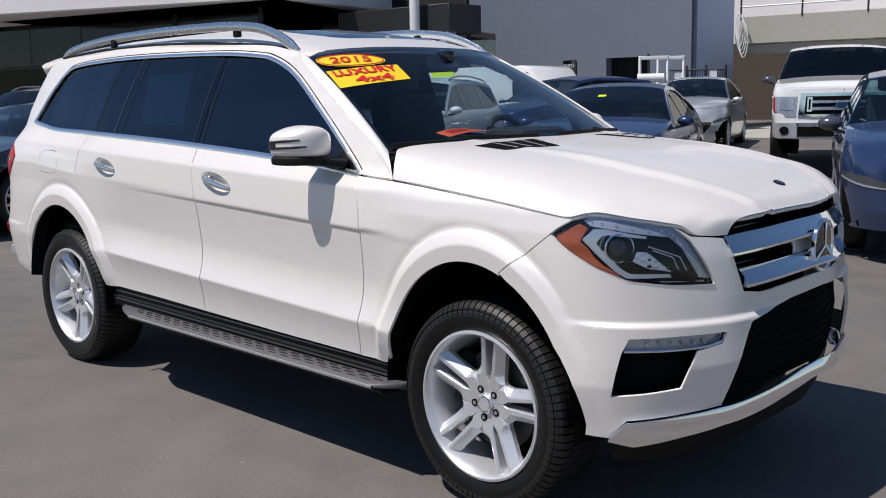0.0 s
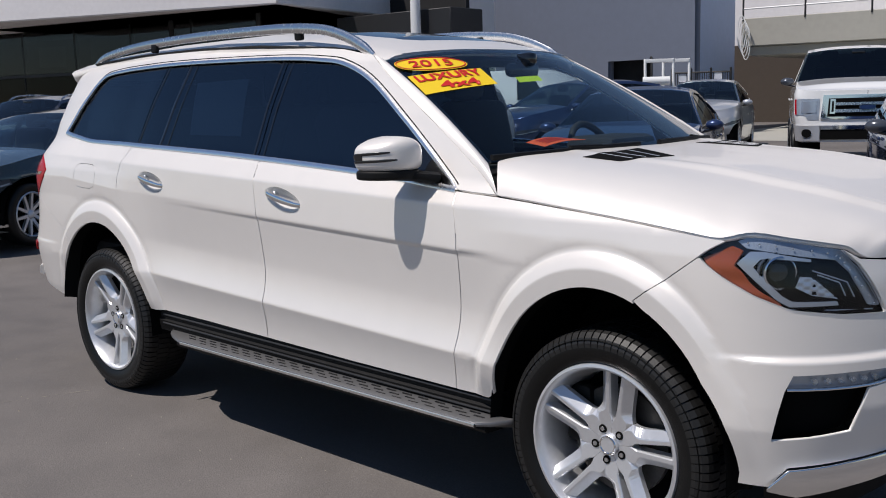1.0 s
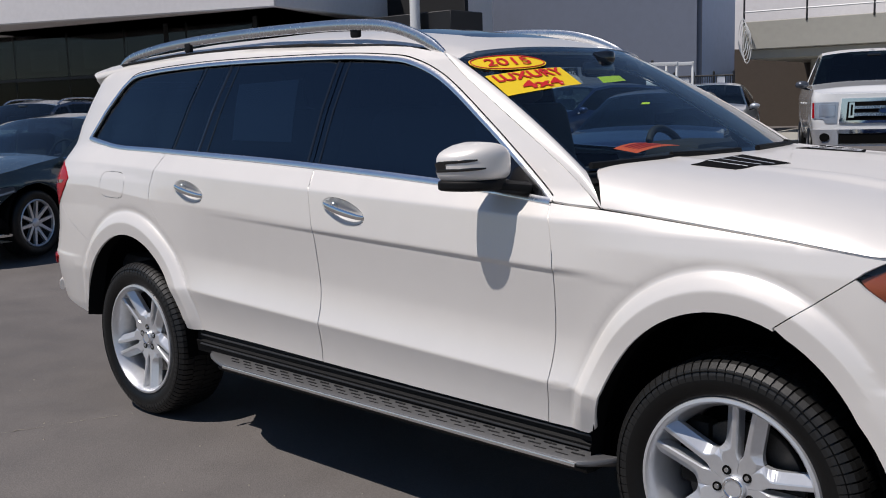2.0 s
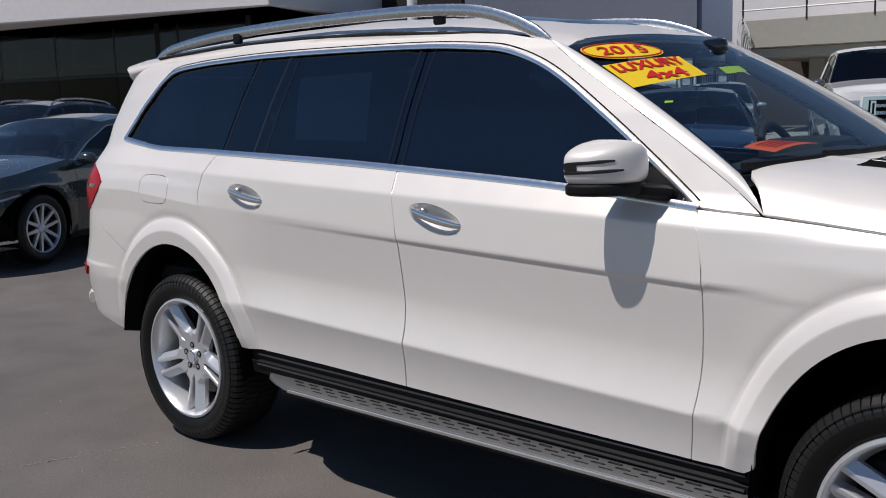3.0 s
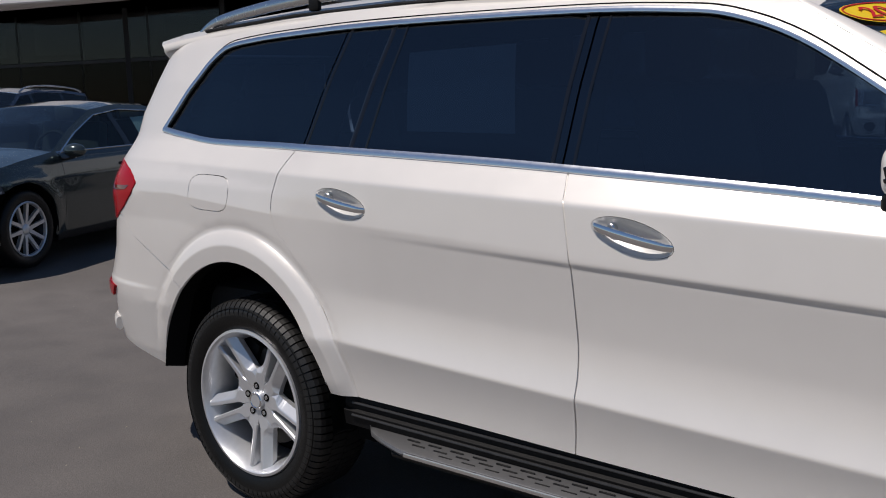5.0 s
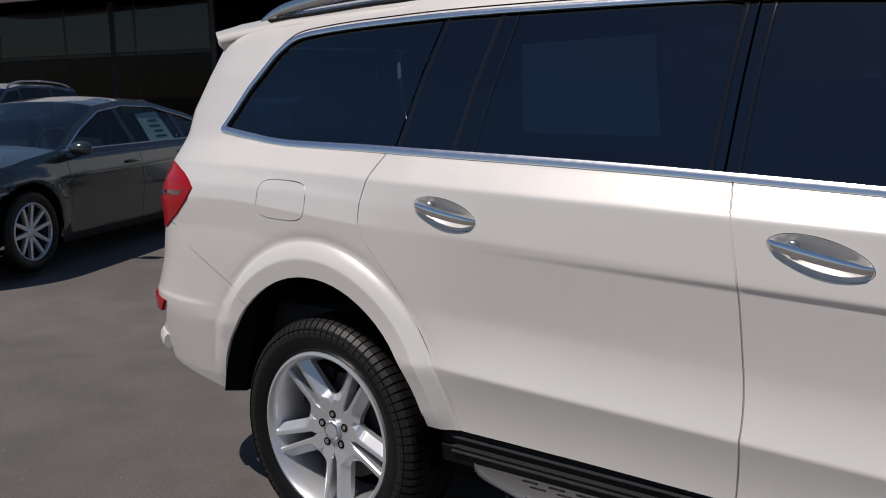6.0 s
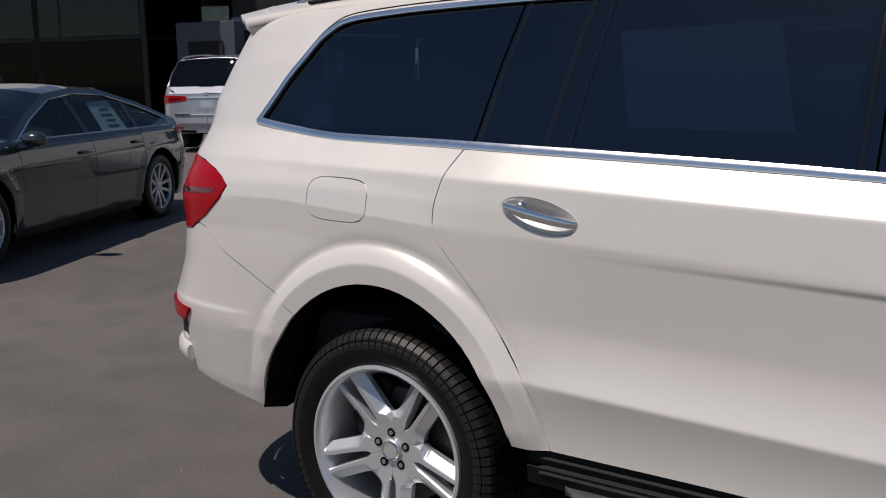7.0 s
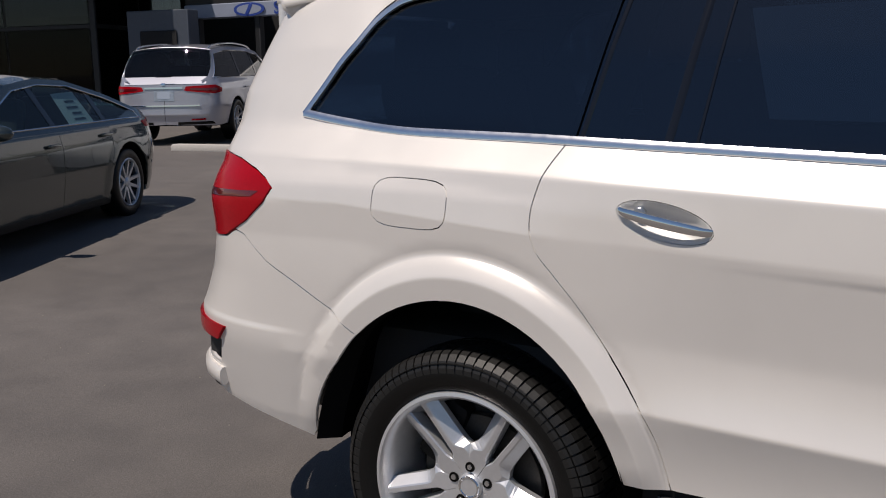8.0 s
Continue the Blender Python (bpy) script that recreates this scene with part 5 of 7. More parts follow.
# orange card lying on the dashboard, its far edge a little raised
quad = [Vector((0.80, -0.36, 1.300)), Vector((0.92, -0.40, 1.288)), Vector((0.985, -0.225, 1.306)), Vector((0.86, -0.24, 1.314))]


def card_at(a, b):
    p = quad[0].lerp(quad[1], a).lerp(quad[3].lerp(quad[2], a), b)
    return p + Vector((0, 0, 0.008 * math.sin(math.pi * b)))


card = skin("dashboard_card", [(0, 0), (1, 0), (1, 1), (0, 1)], card_at, ORANGE, suv, "orange card lying on the dashboard", 0.1, gap=0, rim=0.002)
for k in range(4):
    skin("print_bar", [(0.2 + 0.17 * k, 0.15), (0.27 + 0.17 * k, 0.15), (0.27 + 0.17 * k, 0.8), (0.2 + 0.17 * k, 0.8)], lambda a, b: card_at(a, b) + Vector((0, 0, 0.002)), STICKER_RED, card, "", 0.1, gap=0, rim=0)
FADED = material("faded_sheet", (0.70, 0.72, 0.74), 0.8, vary=0.1)
# paper sheet behind the rear door glass
skin("price_sheet", [(-0.82, 1.345), (-0.42, 1.338), (-0.49, 1.590), (-0.89, 1.583)], lambda s, z: ring(s, z, -0.022), FADED, suv, "printed sheet behind the rear door glass", 0.1, gap=0, rim=0)


def draw_in(ob):
    """Brings the far flank in to the car's fitted width."""
    for child in ob.children:
        if child.name.startswith("wheel") and not child.name.startswith("wheel_housing"):
            continue
        if child.type == "MESH":
            for v in child.data.vertices:
                if v.co.y > 0:
                    v.co.y *= 0.85
        draw_in(child)


bpy.context.view_layer.update()
draw_in(suv)

# ---- ground ----


def asphalt():
    """Old grey asphalt: fine aggregate, broad stains and a soft sheen of wear."""
    m = material("asphalt", (0.13, 0.12, 0.112), 0.85)
    nt, p = m.node_tree, m.node_tree.nodes["Principled BSDF"]
    co = nt.nodes.new("ShaderNodeTexCoord")
    broad, mid, grain, stones = (nt.nodes.new(k) for k in ("ShaderNodeTexNoise", "ShaderNodeTexNoise", "ShaderNodeTexNoise", "ShaderNodeTexVoronoi"))
    for n, scale, detail in ((broad, 0.45, 4), (mid, 3.2, 6), (grain, 160, 3)):
        n.inputs["Scale"].default_value, n.inputs["Detail"].default_value = scale, detail
    stones.inputs["Scale"].default_value = 95
    for n in (broad, mid, grain, stones):
        nt.links.new(co.outputs["Object"], n.inputs["Vector"])

    def span(node, out, lo, hi, a, b):
        r = nt.nodes.new("ShaderNodeMapRange")
        for key, v in (("From Min", lo), ("From Max", hi), ("To Min", a), ("To Max", b)):
            r.inputs[key].default_value = v
        nt.links.new(node.outputs[out], r.inputs["Value"])
        return r

    def times(a, b):
        q = nt.nodes.new("ShaderNodeMath")
        q.operation = "MULTIPLY"
        nt.links.new(a.outputs[0], q.inputs[0])
        nt.links.new(b.outputs[0], q.inputs[1])
        return q

    tone = times(times(span(broad, "Fac", 0.3, 0.7, 0.86, 1.12), span(mid, "Fac", 0.3, 0.7, 0.90, 1.10)), times(span(grain, "Fac", 0.3, 0.7, 0.80, 1.20), span(stones, "Distance", 0.0, 0.6, 1.10, 0.90)))
    mul = nt.nodes.new("ShaderNodeVectorMath")
    mul.operation = "SCALE"
    mul.inputs[0].default_value = (0.135, 0.123, 0.115)
    nt.links.new(tone.outputs[0], mul.inputs["Scale"])
    nt.links.new(mul.outputs[0], p.inputs["Base Color"])
    nt.links.new(span(mid, "Fac", 0.3, 0.7, 0.72, 0.92).outputs[0], p.inputs["Roughness"])
    bp = nt.nodes.new("ShaderNodeBump")
    bp.inputs["Strength"].default_value, bp.inputs["Distance"].default_value = 0.5, 0.004
    nt.links.new(grain.outputs["Fac"], bp.inputs["Height"])
    nt.links.new(bp.outputs["Normal"], p.inputs["Normal"])
    return m


ASPHALT = asphalt()


def ground_z(x, y):
    """The lot rises gently towards the far buildings."""
    return GROUND_Z + 0.0115 * max(y - 1.2, 0) + 0.085 * ease(-3.5, -8.0, x) * (1 - ease(4.0, 9.0, y))


verts, faces = [], []
xs = sorted(set([-600, -200, -90] + list(np.arange(-50, 41, 1.0)) + [90, 200, 600]))
ys = sorted(set([-600, -200, -90] + list(np.arange(-40, 61, 1.0)) + [90, 200, 600]))
for x in xs:
    for y in ys:
        verts.append((x, y, float(ground_z(max(min(x, 40), -50), max(min(y, 60), -40)))))
n = len(ys)
for i in range(len(xs) - 1):
    for j in range(n - 1):
        faces.append((i * n + j, (i + 1) * n + j, (i + 1) * n + j + 1, i * n + j + 1))
tagged(mesh("ground", verts, faces, ASPHALT, None, "worn grey asphalt of the car lot"), kind="structure", category="ground")

# fine cracks, pale with dust, and a few bits of grit
DUST = material("pale_dust", (0.30, 0.27, 0.22), 0.9, vary=0.2, scale=20)
rng = random.Random(7)
for line, wide in ((((-1.88, -1.75), (-1.80, -1.50), (-1.72, -1.30), (-1.60, -1.0)), 0.008), (((-3.0, -2.2), (-2.6, -1.9), (-2.3, -1.75)), 0.004)):
    pts = smooth_line([(a, b, GROUND_Z + 0.002) for a, b in line], 14)
    verts, faces = [], []
    for i, p in enumerate(pts):
        w = wide * rng.uniform(0.15, 1.0)
        j = rng.uniform(-0.012, 0.012)
        verts += [(p.x + j, p.y - w + j, p.z), (p.x + j, p.y + w + j, p.z)]
        if i and rng.random() > 0.2:
            faces.append((2 * i - 2, 2 * i, 2 * i + 1, 2 * i - 1))
    tagged(mesh("asphalt_crack", verts, faces, DUST, None, "thin dusty crack in the asphalt", smooth=False), kind="structure", category="crack")
verts, faces = [], []
for k in range(420):
    x, y, s = rng.uniform(-7, 4), rng.uniform(-3.0, 1.5), rng.uniform(0.002, 0.006)
    if abs(y) < 0.95 and abs(x) < 2.3:
        continue
    i, z = len(verts), float(ground_z(x, y))
    verts += [(x - s, y, z), (x, y - s, z), (x + s, y, z), (x, y + s, z), (x, y, z + s)]
    faces += [(i, i + 1, i + 4), (i + 1, i + 2, i + 4), (i + 2, i + 3, i + 4), (i + 3, i, i + 4)]
tagged(mesh("grit", verts, faces, DUST, None, "scattered pale grit on the asphalt", smooth=False), kind="stuff", category="grit")

# ---- the other cars on the lot ----


def small_wheel(parent, r, w, rim_r, spokes, rim_mat, m, twin=True):
    bm = lathe([(rim_r, -w * 0.46), (rim_r - 0.010, -w * 0.49), (rim_r - 0.018, -w * 0.46), (rim_r - 0.022, -w * 0.36)], 48)
    wheel = part("wheel", bm, rim_mat, parent)
    wheel.matrix_basis = m
    part("barrel", lathe([(rim_r - 0.022, -w * 0.36), (rim_r - 0.035, -w * 0.1), (rim_r - 0.03, w * 0.4)], 48), LAMP_DARK, wheel)
    b = bmesh.new()
    for k in range(spokes):
        for sd in (1, -1) if twin else (0,):
            a = 2 * math.pi * k / spokes + sd * 0.16
            a2 = 2 * math.pi * k / spokes + sd * 0.36
            p0, p1 = Vector((0.04 * math.cos(a), -w * 0.34, 0.04 * math.sin(a))), Vector((0.97 * rim_r * math.cos(a2), -w * 0.45, 0.97 * rim_r * math.sin(a2)))
            d = (p1 - p0).normalized()
            n = d.cross(Vector((0, 1, 0))).normalized()
            vs = []
            for p, h in ((p0, 0.017), (p1, 0.013)):
                for u, v in ((-h, 0.03), (-h, 0), (h, 0), (h, 0.03)):
                    vs.append(b.verts.new(p + n * u + Vector((0, v, 0))))
            for f in ((0, 1, 5, 4), (1, 2, 6, 5), (2, 3, 7, 6), (4, 5, 6, 7)):
                b.faces.new([vs[i] for i in f])
    bmesh.ops.recalc_face_normals(b, faces=b.faces)
    part("spokes", b, rim_mat, wheel, smooth=False)
    part("centre_cap", lathe([(0, -w * 0.42), (0.03, -w * 0.41), (0.045, -w * 0.36), (0.05, -w * 0.2)], 24), rim_mat, wheel)
    part("tyre", lathe(tyre_profile(r, w, rim_r + 0.002), 56), RUBBER, wheel)
    part("brake_disc", lathe([(0.0, -0.03), (rim_r * 0.72, -0.03), (rim_r * 0.74, 0.02), (rim_r * 0.95, 0.03)], 32), GAP, wheel)
    return wheel


def plain_car(name, label, m, paint, spec, face=None, tail=None, glass=None, rails=False, sheet=False, group="", windshield_tag=False, fine=0.07):
    """A parked car. spec: length, width, the wheels' places and size, the plan's ends, and the side view: (x, z) of the roofline's edge from nose to tail."""
    car = empty(name, label, "car", m, group)
    L, W = spec["length"], spec["width"] / 2
    xa, xb, wr = spec["axle_f"], spec["axle_r"], spec["wheel_r"]
    af, ar, nf, nr = spec["af"], spec["ar"], spec.get("nf", 2.4), spec.get("nr", 2.8)
    xs_f, xs_r = spec["nose"] - af, spec["nose"] - L + ar
    belt, zt, zlow = spec["belt"], spec["height"], spec.get("low", 0.20)
    zz = [zlow - 0.1, zlow + 0.14, zlow + 0.38, belt - 0.14, belt - 0.02, belt + 0.02, zt - 0.08, zt + 0.02]
    ww = [0.90, 0.955, 0.995, 0.995, 0.965, 0.945, spec.get("top", 0.66), spec.get("top", 0.66) - 0.10]
    edge = spec["edge"]
    ex, ez = [p[0] for p in edge][::-1], [p[1] for p in edge][::-1]

    def half(x, z):
        w = W * float(np.interp(z, zz, ww)) - 0.02 * W * ((x - (xa + xb) / 2) / (L / 2)) ** 2
        for cx in (xa, xb):
            rho = math.hypot(x - cx, z - wr) / (wr + 0.055)
            w += 0.014 * float(1 - ease(1.05, 1.35, rho))
        return w

    def skin_at(s, z, off=0.0):
        if xs_r <= s <= xs_f:
            return Vector((s, -half(s, z) - off, z))
        if s > xs_f:
            phi, a, n, xs, sg = (s - xs_f) * math.pi / 2, af * float(np.interp(z, spec["nose_z"], spec["nose_k"])), nf, xs_f, 1
        else:
            phi, a, n, xs, sg = (xs_r - s) * math.pi / 2, ar * float(np.interp(z, spec["tail_z"], spec["tail_k"])), nr, xs_r, -1
        w, c, d = half(xs, z), max(math.cos(phi), 0.0), max(math.sin(phi), 0.0)
        r = ((c / w) ** n + (d / a) ** n) ** (-1 / n)
        out = Vector((sg * (d / a) ** (n - 1) / a, -((c / w) ** (n - 1)) / w, 0)).normalized()
        return Vector((xs + sg * r * d, -r * c, z)) + out * off

    def edge_s(x):
        """The place along the skin of the roofline's edge at x."""
        z = float(np.interp(x, ex, ez))
        if xs_r <= x <= xs_f:
            return x, z
        lo, hi = 0.0, 1.0
        for _ in range(24):
            mid = (lo + hi) / 2
            p = skin_at(xs_f + mid, z).x if x > xs_f else -skin_at(xs_r - mid, z).x
            if p < (x if x > xs_f else -x):
                lo = mid
            else:
                hi = mid
        return (xs_f + lo if x > xs_f else xs_r - lo), z

    def top(x, v):
        """The upper surfaces, between the two edges of the roofline."""
        s, z = edge_s(x)
        p = skin_at(s, z)
        t = min(abs(v), 1.0)
        return Vector((p.x, -p.y * v, z + spec.get("crown", 0.05) * (1 - t ** 2.6) * float(ease(x_tail, x_tail + 0.4, x) * (1 - ease(x_nose - 0.3, x_nose, x)))))

    x_nose, x_cowl, x_wt, x_rt, x_deck, x_tail = spec["stations"]
    arch_r = wr + 0.055
    cut = lambda cx, a0, a1: [(cx + arch_r * math.cos(radians(a0 + (a1 - a0) * i / 12)), wr + arch_r * math.sin(radians(a0 + (a1 - a0) * i / 12))) for i in range(13)]
    low_a = math.degrees(math.asin(max(-1, min(1, (zlow + 0.06 - wr) / arch_r))))
    el = lambda x0, x1, n=8: [edge_s(x0 + (x1 - x0) * i / n) for i in range(n + 1)]
    body = None
    doors = spec["doors"]
    for left in (False, True):
        k = dict(mirror=left, step=fine, rim=0.02)
        skin("front_wing", el(x_nose, x_cowl) + [(doors[0], belt), (doors[0], zlow + 0.06)] + cut(xa, 180 - low_a, low_a) + [(xs_f + 0.15, zlow + 0.02), (xs_f + 0.995, zlow + 0.02)] + [(xs_f + 0.995, edge_s(x_nose)[1])], skin_at, paint, car, **k)
        if len(doors) == 3:
            skin("front_door", [(doors[0], belt), (doors[1], belt), (doors[1], zlow + 0.06), (doors[0], zlow + 0.06)], skin_at, paint, car, gap=0.004, **k)
            skin("rear_door", [(doors[1], belt), (doors[2], belt), (doors[2], wr + arch_r * 0.9), (xb + arch_r * 0.95, wr + arch_r * 0.25), (xb + arch_r, zlow + 0.06), (doors[1], zlow + 0.06)], skin_at, paint, car, gap=0.004, **k)
        q = [(doors[2], belt)] + [(a, b) for a, b in el(x_deck, x_tail, 6)] + [(xs_r - 0.995, edge_s(x_tail)[1]), (xs_r - 0.995, zlow + 0.06), (xs_r - 0.1, zlow + 0.04)]
        q += cut(xb, 180 - low_a, low_a)[:] + [(xb + arch_r * 0.95, wr + arch_r * 0.25), (doors[2], wr + arch_r * 0.9)]
        skin("rear_quarter", q, skin_at, paint, car, **k)
        # window band: pillars and roof side in paint, glass set in
        up = el(x_wt - 0.0, x_rt, 8)
        pil_f, pil_r = el(x_cowl, x_wt, 6), el(x_rt, x_deck, 6)
        full = pil_f + up[1:] + pil_r[1:] + [(x_deck, belt), (x_cowl, belt)]
        gi = spec.get("glass_in", 0.05)
        win = inset([tuple(p) for p in full], gi)
        win = [(a, min(max(b, belt + 0.012), 9)) for a, b in win]
        skin("window_frame", full, skin_at, paint, car, holes=[win], **dict(k, gap=0.0))
        skin("side_glass", win, lambda s, z: skin_at(s, z, -0.012), glass or SIDE_GLASS, car, gap=-0.004, **dict(k, rim=0))
        for xm in (doors[1], doors[2]):
            zt2 = float(np.interp(xm, ex, ez)) - gi
            skin("pillar", [(xm - 0.04, belt), (xm + 0.04, belt), (xm + 0.03, zt2), (xm - 0.05, zt2)], lambda s, z: skin_at(s, z, -0.006), GLOSS_BLACK, car, gap=0, **dict(k, rim=0.01))
        sg = 1 if left else -1
        trim = [skin_at(a, b, 0.004) for a, b in [tuple(p) for p in dense(win, 0.12)]]
        if spec.get("bright_trim"):
            part("window_trim", sweep([Vector((p.x, p.y * -sg, p.z)) for p in trim], round_profile(0.016, 0.012, 6), closed=True), CHROME, car)
        for xm, zh in spec.get("handles", ()):
            c = skin_at(xm, zh, 0.02)
            part("door_handle", box((0.19, 0.025, 0.03), (c.x, c.y * -sg, c.z), 0.010), paint, car)
        c = skin_at(x_cowl - 0.12, belt + 0.03, 0.13)
        b = bmesh.new()
        bmesh.ops.create_uvsphere(b, u_segments=20, v_segments=12, radius=1)
        bmesh.ops.scale(b, vec=(0.075, 0.105, 0.062), verts=b.verts)
        for v in b.verts:
            if v.co.x < -0.03:
                v.co.x = -0.03
        b.transform(Matrix.Translation((c.x, c.y * -sg, c.z + 0.03)))
        mr = part("door_mirror", b, spec.get("mirror_mat", paint), car)
        part("mirror_foot", sweep([(c.x, c.y * -sg, c.z - 0.02), (c.x + 0.02, (c.y + 0.13) * -sg, c.z - 0.05)], round_profile(0.06, 0.035, 8)), GLOSS_BLACK, mr)
        part("sill", sweep([(xa - arch_r, half(0, zlow + 0.05) * sg * 0.985, zlow + 0.05), (xb + arch_r, half(0, zlow + 0.05) * sg * 0.985, zlow + 0.05)], round_profile(0.06, 0.08, 8)), PLASTIC, car)
        if rails:
            path = smooth_line([(x, W * spec.get("top", 0.66) * 0.93 * sg, float(np.interp(x, ex, ez)) + dz) for x, dz in ((x_wt - 0.15, 0.02), (x_wt - 0.4, 0.065), ((x_wt + x_rt) / 2, 0.075), (x_rt + 0.3, 0.065), (x_rt + 0.05, 0.02))], 5)
            part("roof_rail", sweep(path, round_profile(0.04, 0.03, 8)), spec.get("rail_mat", SATIN), car)
    t_skin = lambda nm, x0, x1, mat, **kw: skin(nm, [(x0, -1), (x0, 1), (x1, 1), (x1, -1)], top, mat, car, step=0.12, gap=0.002, rim=0.012, flip=False, **kw)
    t_skin("hood", x_cowl, x_nose, paint)
    ws_ob = t_skin("windshield", x_wt, x_cowl, spec.get("screen", CAR_WINDSHIELD))
    t_skin("roof", x_rt, x_wt, paint)
    t_skin("rear_window", x_deck, x_rt, glass or SIDE_GLASS)
    t_skin("trunk_lid", x_tail, x_deck, paint)
    # cabin, floor, seats
    cw = W * 0.86
    part("cabin_floor", box((x_cowl - x_deck - 0.2, cw * 1.9, 0.30), ((x_cowl + x_deck) / 2 + 0.1, 0, belt - 0.42), 0.03), INTERIOR, car)
    part("dashboard", box((0.40, cw * 1.9, 0.22), (x_cowl - 0.28, 0, belt - 0.06), 0.07), INTERIOR, car)
    for sx in (doors[1] + 0.10, doors[2] + 0.25):
        for sy in (-0.40, 0.40):
            b = box((0.16, 0.46, 0.62), (sx, sy, belt - 0.02), 0.05, turn=Matrix.Rotation(radians(-12), 4, "Y"))
            box((0.10, 0.26, 0.17), (sx - 0.10, sy, belt + 0.36 * (zt - belt) / 0.5), 0.04, b)
            part("seat", b, SEAT, car)
    b = bmesh.new()
    tor = [(0.17 * math.cos(a), 0.17 * math.sin(a)) for a in [2 * math.pi * i / 20 for i in range(20)]]
    st = [Vector((x_cowl - 0.62 - 0.35 * q, 0.38 + p, belt + 0.06 + 0.9 * q)) for p, q in tor]
    part("steering_wheel", sweep(st, round_profile(0.03, 0.03, 6), closed=True), INTERIOR, car)
    b = box((0.03, 0.20, 0.06), (x_wt + 0.10, 0, zt - 0.14), 0.012)
    part("rear_view_mirror", b, GLOSS_BLACK, car)
    # underside and arches
    part("underbody", box((L * 0.86, W * 1.72, 0.16), (spec["nose"] - L / 2, 0, zlow + 0.10), 0.05), GAP, car)
    for cx in (xa, xb):
        for sg in (1, -1):
            b, rows = bmesh.new(), []
            for i in range(17):
                a = radians(-10 + 200 * i / 16)
                rows.append([b.verts.new((cx + r2 * math.cos(a), sg * y, wr + r2 * math.sin(a))) for r2, y in ((arch_r, W * 0.97), (arch_r + 0.02, W * 0.6), (0.05, W * 0.58))])
            for r1, r2 in zip(rows, rows[1:]):
                for j in range(2):
                    b.faces.new((r1[j], r1[j + 1], r2[j + 1], r2[j]))
            part("wheel_housing", b, GAP, car)
    w0 = small_wheel(car, wr, spec.get("tyre_w", 0.225), spec["rim_r"], spec.get("spokes", 5), spec.get("rim_mat", WHEEL_SILVER), pose(xa, -W + 0.13, wr))
    copy_thing(w0, pose(xb, -W + 0.13, wr, 0, 22, 0))
    copy_thing(w0, pose(xa, W - 0.13, wr, 0, 8, 180))
    copy_thing(w0, pose(xb, W - 0.13, wr, 0, 40, 180))
    fr = lambda a, z, off=0.0: (lambda p: Vector((p.x, p.y if a < 0 else -p.y, p.z)))(skin_at(xs_f + 1 - abs(a), z, off))
    rr = lambda a, z, off=0.0: (lambda p: Vector((p.x, p.y if a > 0 else -p.y, p.z)))(skin_at(xs_r - 1 + abs(a), z, off))
    for nm, pts, mat, off in face or ():
        for mir in (False, True):
            skin(nm, pts, lambda a, z: fr(a, z, off), mat, car, step=0.06, gap=0, rim=0.02, mirror=mir)
    for nm, pts, mat, off in spec.get("wide_front", ()):
        skin(nm, pts + [(-a, z) for a, z in pts[::-1]], lambda a, z: fr(a, z, off), mat, car, step=0.06, gap=0, rim=0.02)
    for nm, pts, mat, off in tail or ():
        for mir in (False, True):
            skin(nm, pts, lambda a, z: rr(a, z, off), mat, car, step=0.06, gap=0, rim=0.02, mirror=mir)
    for nm, pts, mat, off in spec.get("wide_rear", ()):
        skin(nm, pts + [(-a, z) for a, z in pts[::-1]], lambda a, z: rr(a, z, off), mat, car, step=0.06, gap=0, rim=0.02)
    if sheet:
        # price sheet inside the rear side glass on the driver's side
        c0 = doors[2] + 0.22
        sh = [(c0 - 0.06, belt + 0.05), (c0 + 0.40, belt + 0.03), (c0 + 0.36, belt + 0.31), (c0 - 0.04, belt + 0.32)]
        ps = skin("price_sheet", sh, lambda s, z: skin_at(s, z, -0.024), PAPER, car, "white printed price sheet", 0.1, gap=0, rim=0, mirror=True)
        for i in range(4):
            z = belt + 0.08 + 0.05 * i
            skin("print_bar", [(c0 + 0.05, z), (c0 + 0.25 - 0.03 * (i % 2), z), (c0 + 0.25 - 0.03 * (i % 2), z + 0.018), (c0 + 0.05, z + 0.018)], lambda s, z: skin_at(s, z, -0.020), LAMP_DARK, ps, "", 0.1, gap=0, rim=0, mirror=True)
    if windshield_tag:
        skin("tag", [(x_wt + 0.30, -0.22), (x_wt + 0.30, -0.08), (x_wt + 0.36, -0.08), (x_wt + 0.36, -0.22)], lambda x, v: top(x, v) + Vector((0.003, 0, 0.004)), NEON, ws_ob, "neon yellow-green windshield label", 0.1, gap=0, rim=0)
    return car


def stand(x, y, turn):
    """A pose on the asphalt at a place of the plan."""
    return pose(x, y, float(ground_z(x, y)), 0, 0, turn)


SEAT = material("dark_seat", (0.03, 0.03, 0.032), 0.7, vary=0.15)
GREY_PAINT = material("grey_metallic_paint", (0.048, 0.066, 0.068), 0.20, 0.55, 1.0, vary=0.04)
NAVY_PAINT = material("dark_blue_metallic_paint", (0.028, 0.048, 0.13), 0.28, 0.5, 1.0, vary=0.04)
SILVER_PAINT = material("silver_metallic_paint", (0.52, 0.54, 0.57), 0.30, 0.5, 1.0, vary=0.03)
BLUE_GREY_PAINT = material("blue_grey_metallic_paint", (0.045, 0.066, 0.115), 0.26, 0.55, 1.0, vary=0.04)
WHITE_PAINT = material("plain_white_paint", (0.78, 0.78, 0.77), 0.3, 0.0, 1.0, vary=0.02)
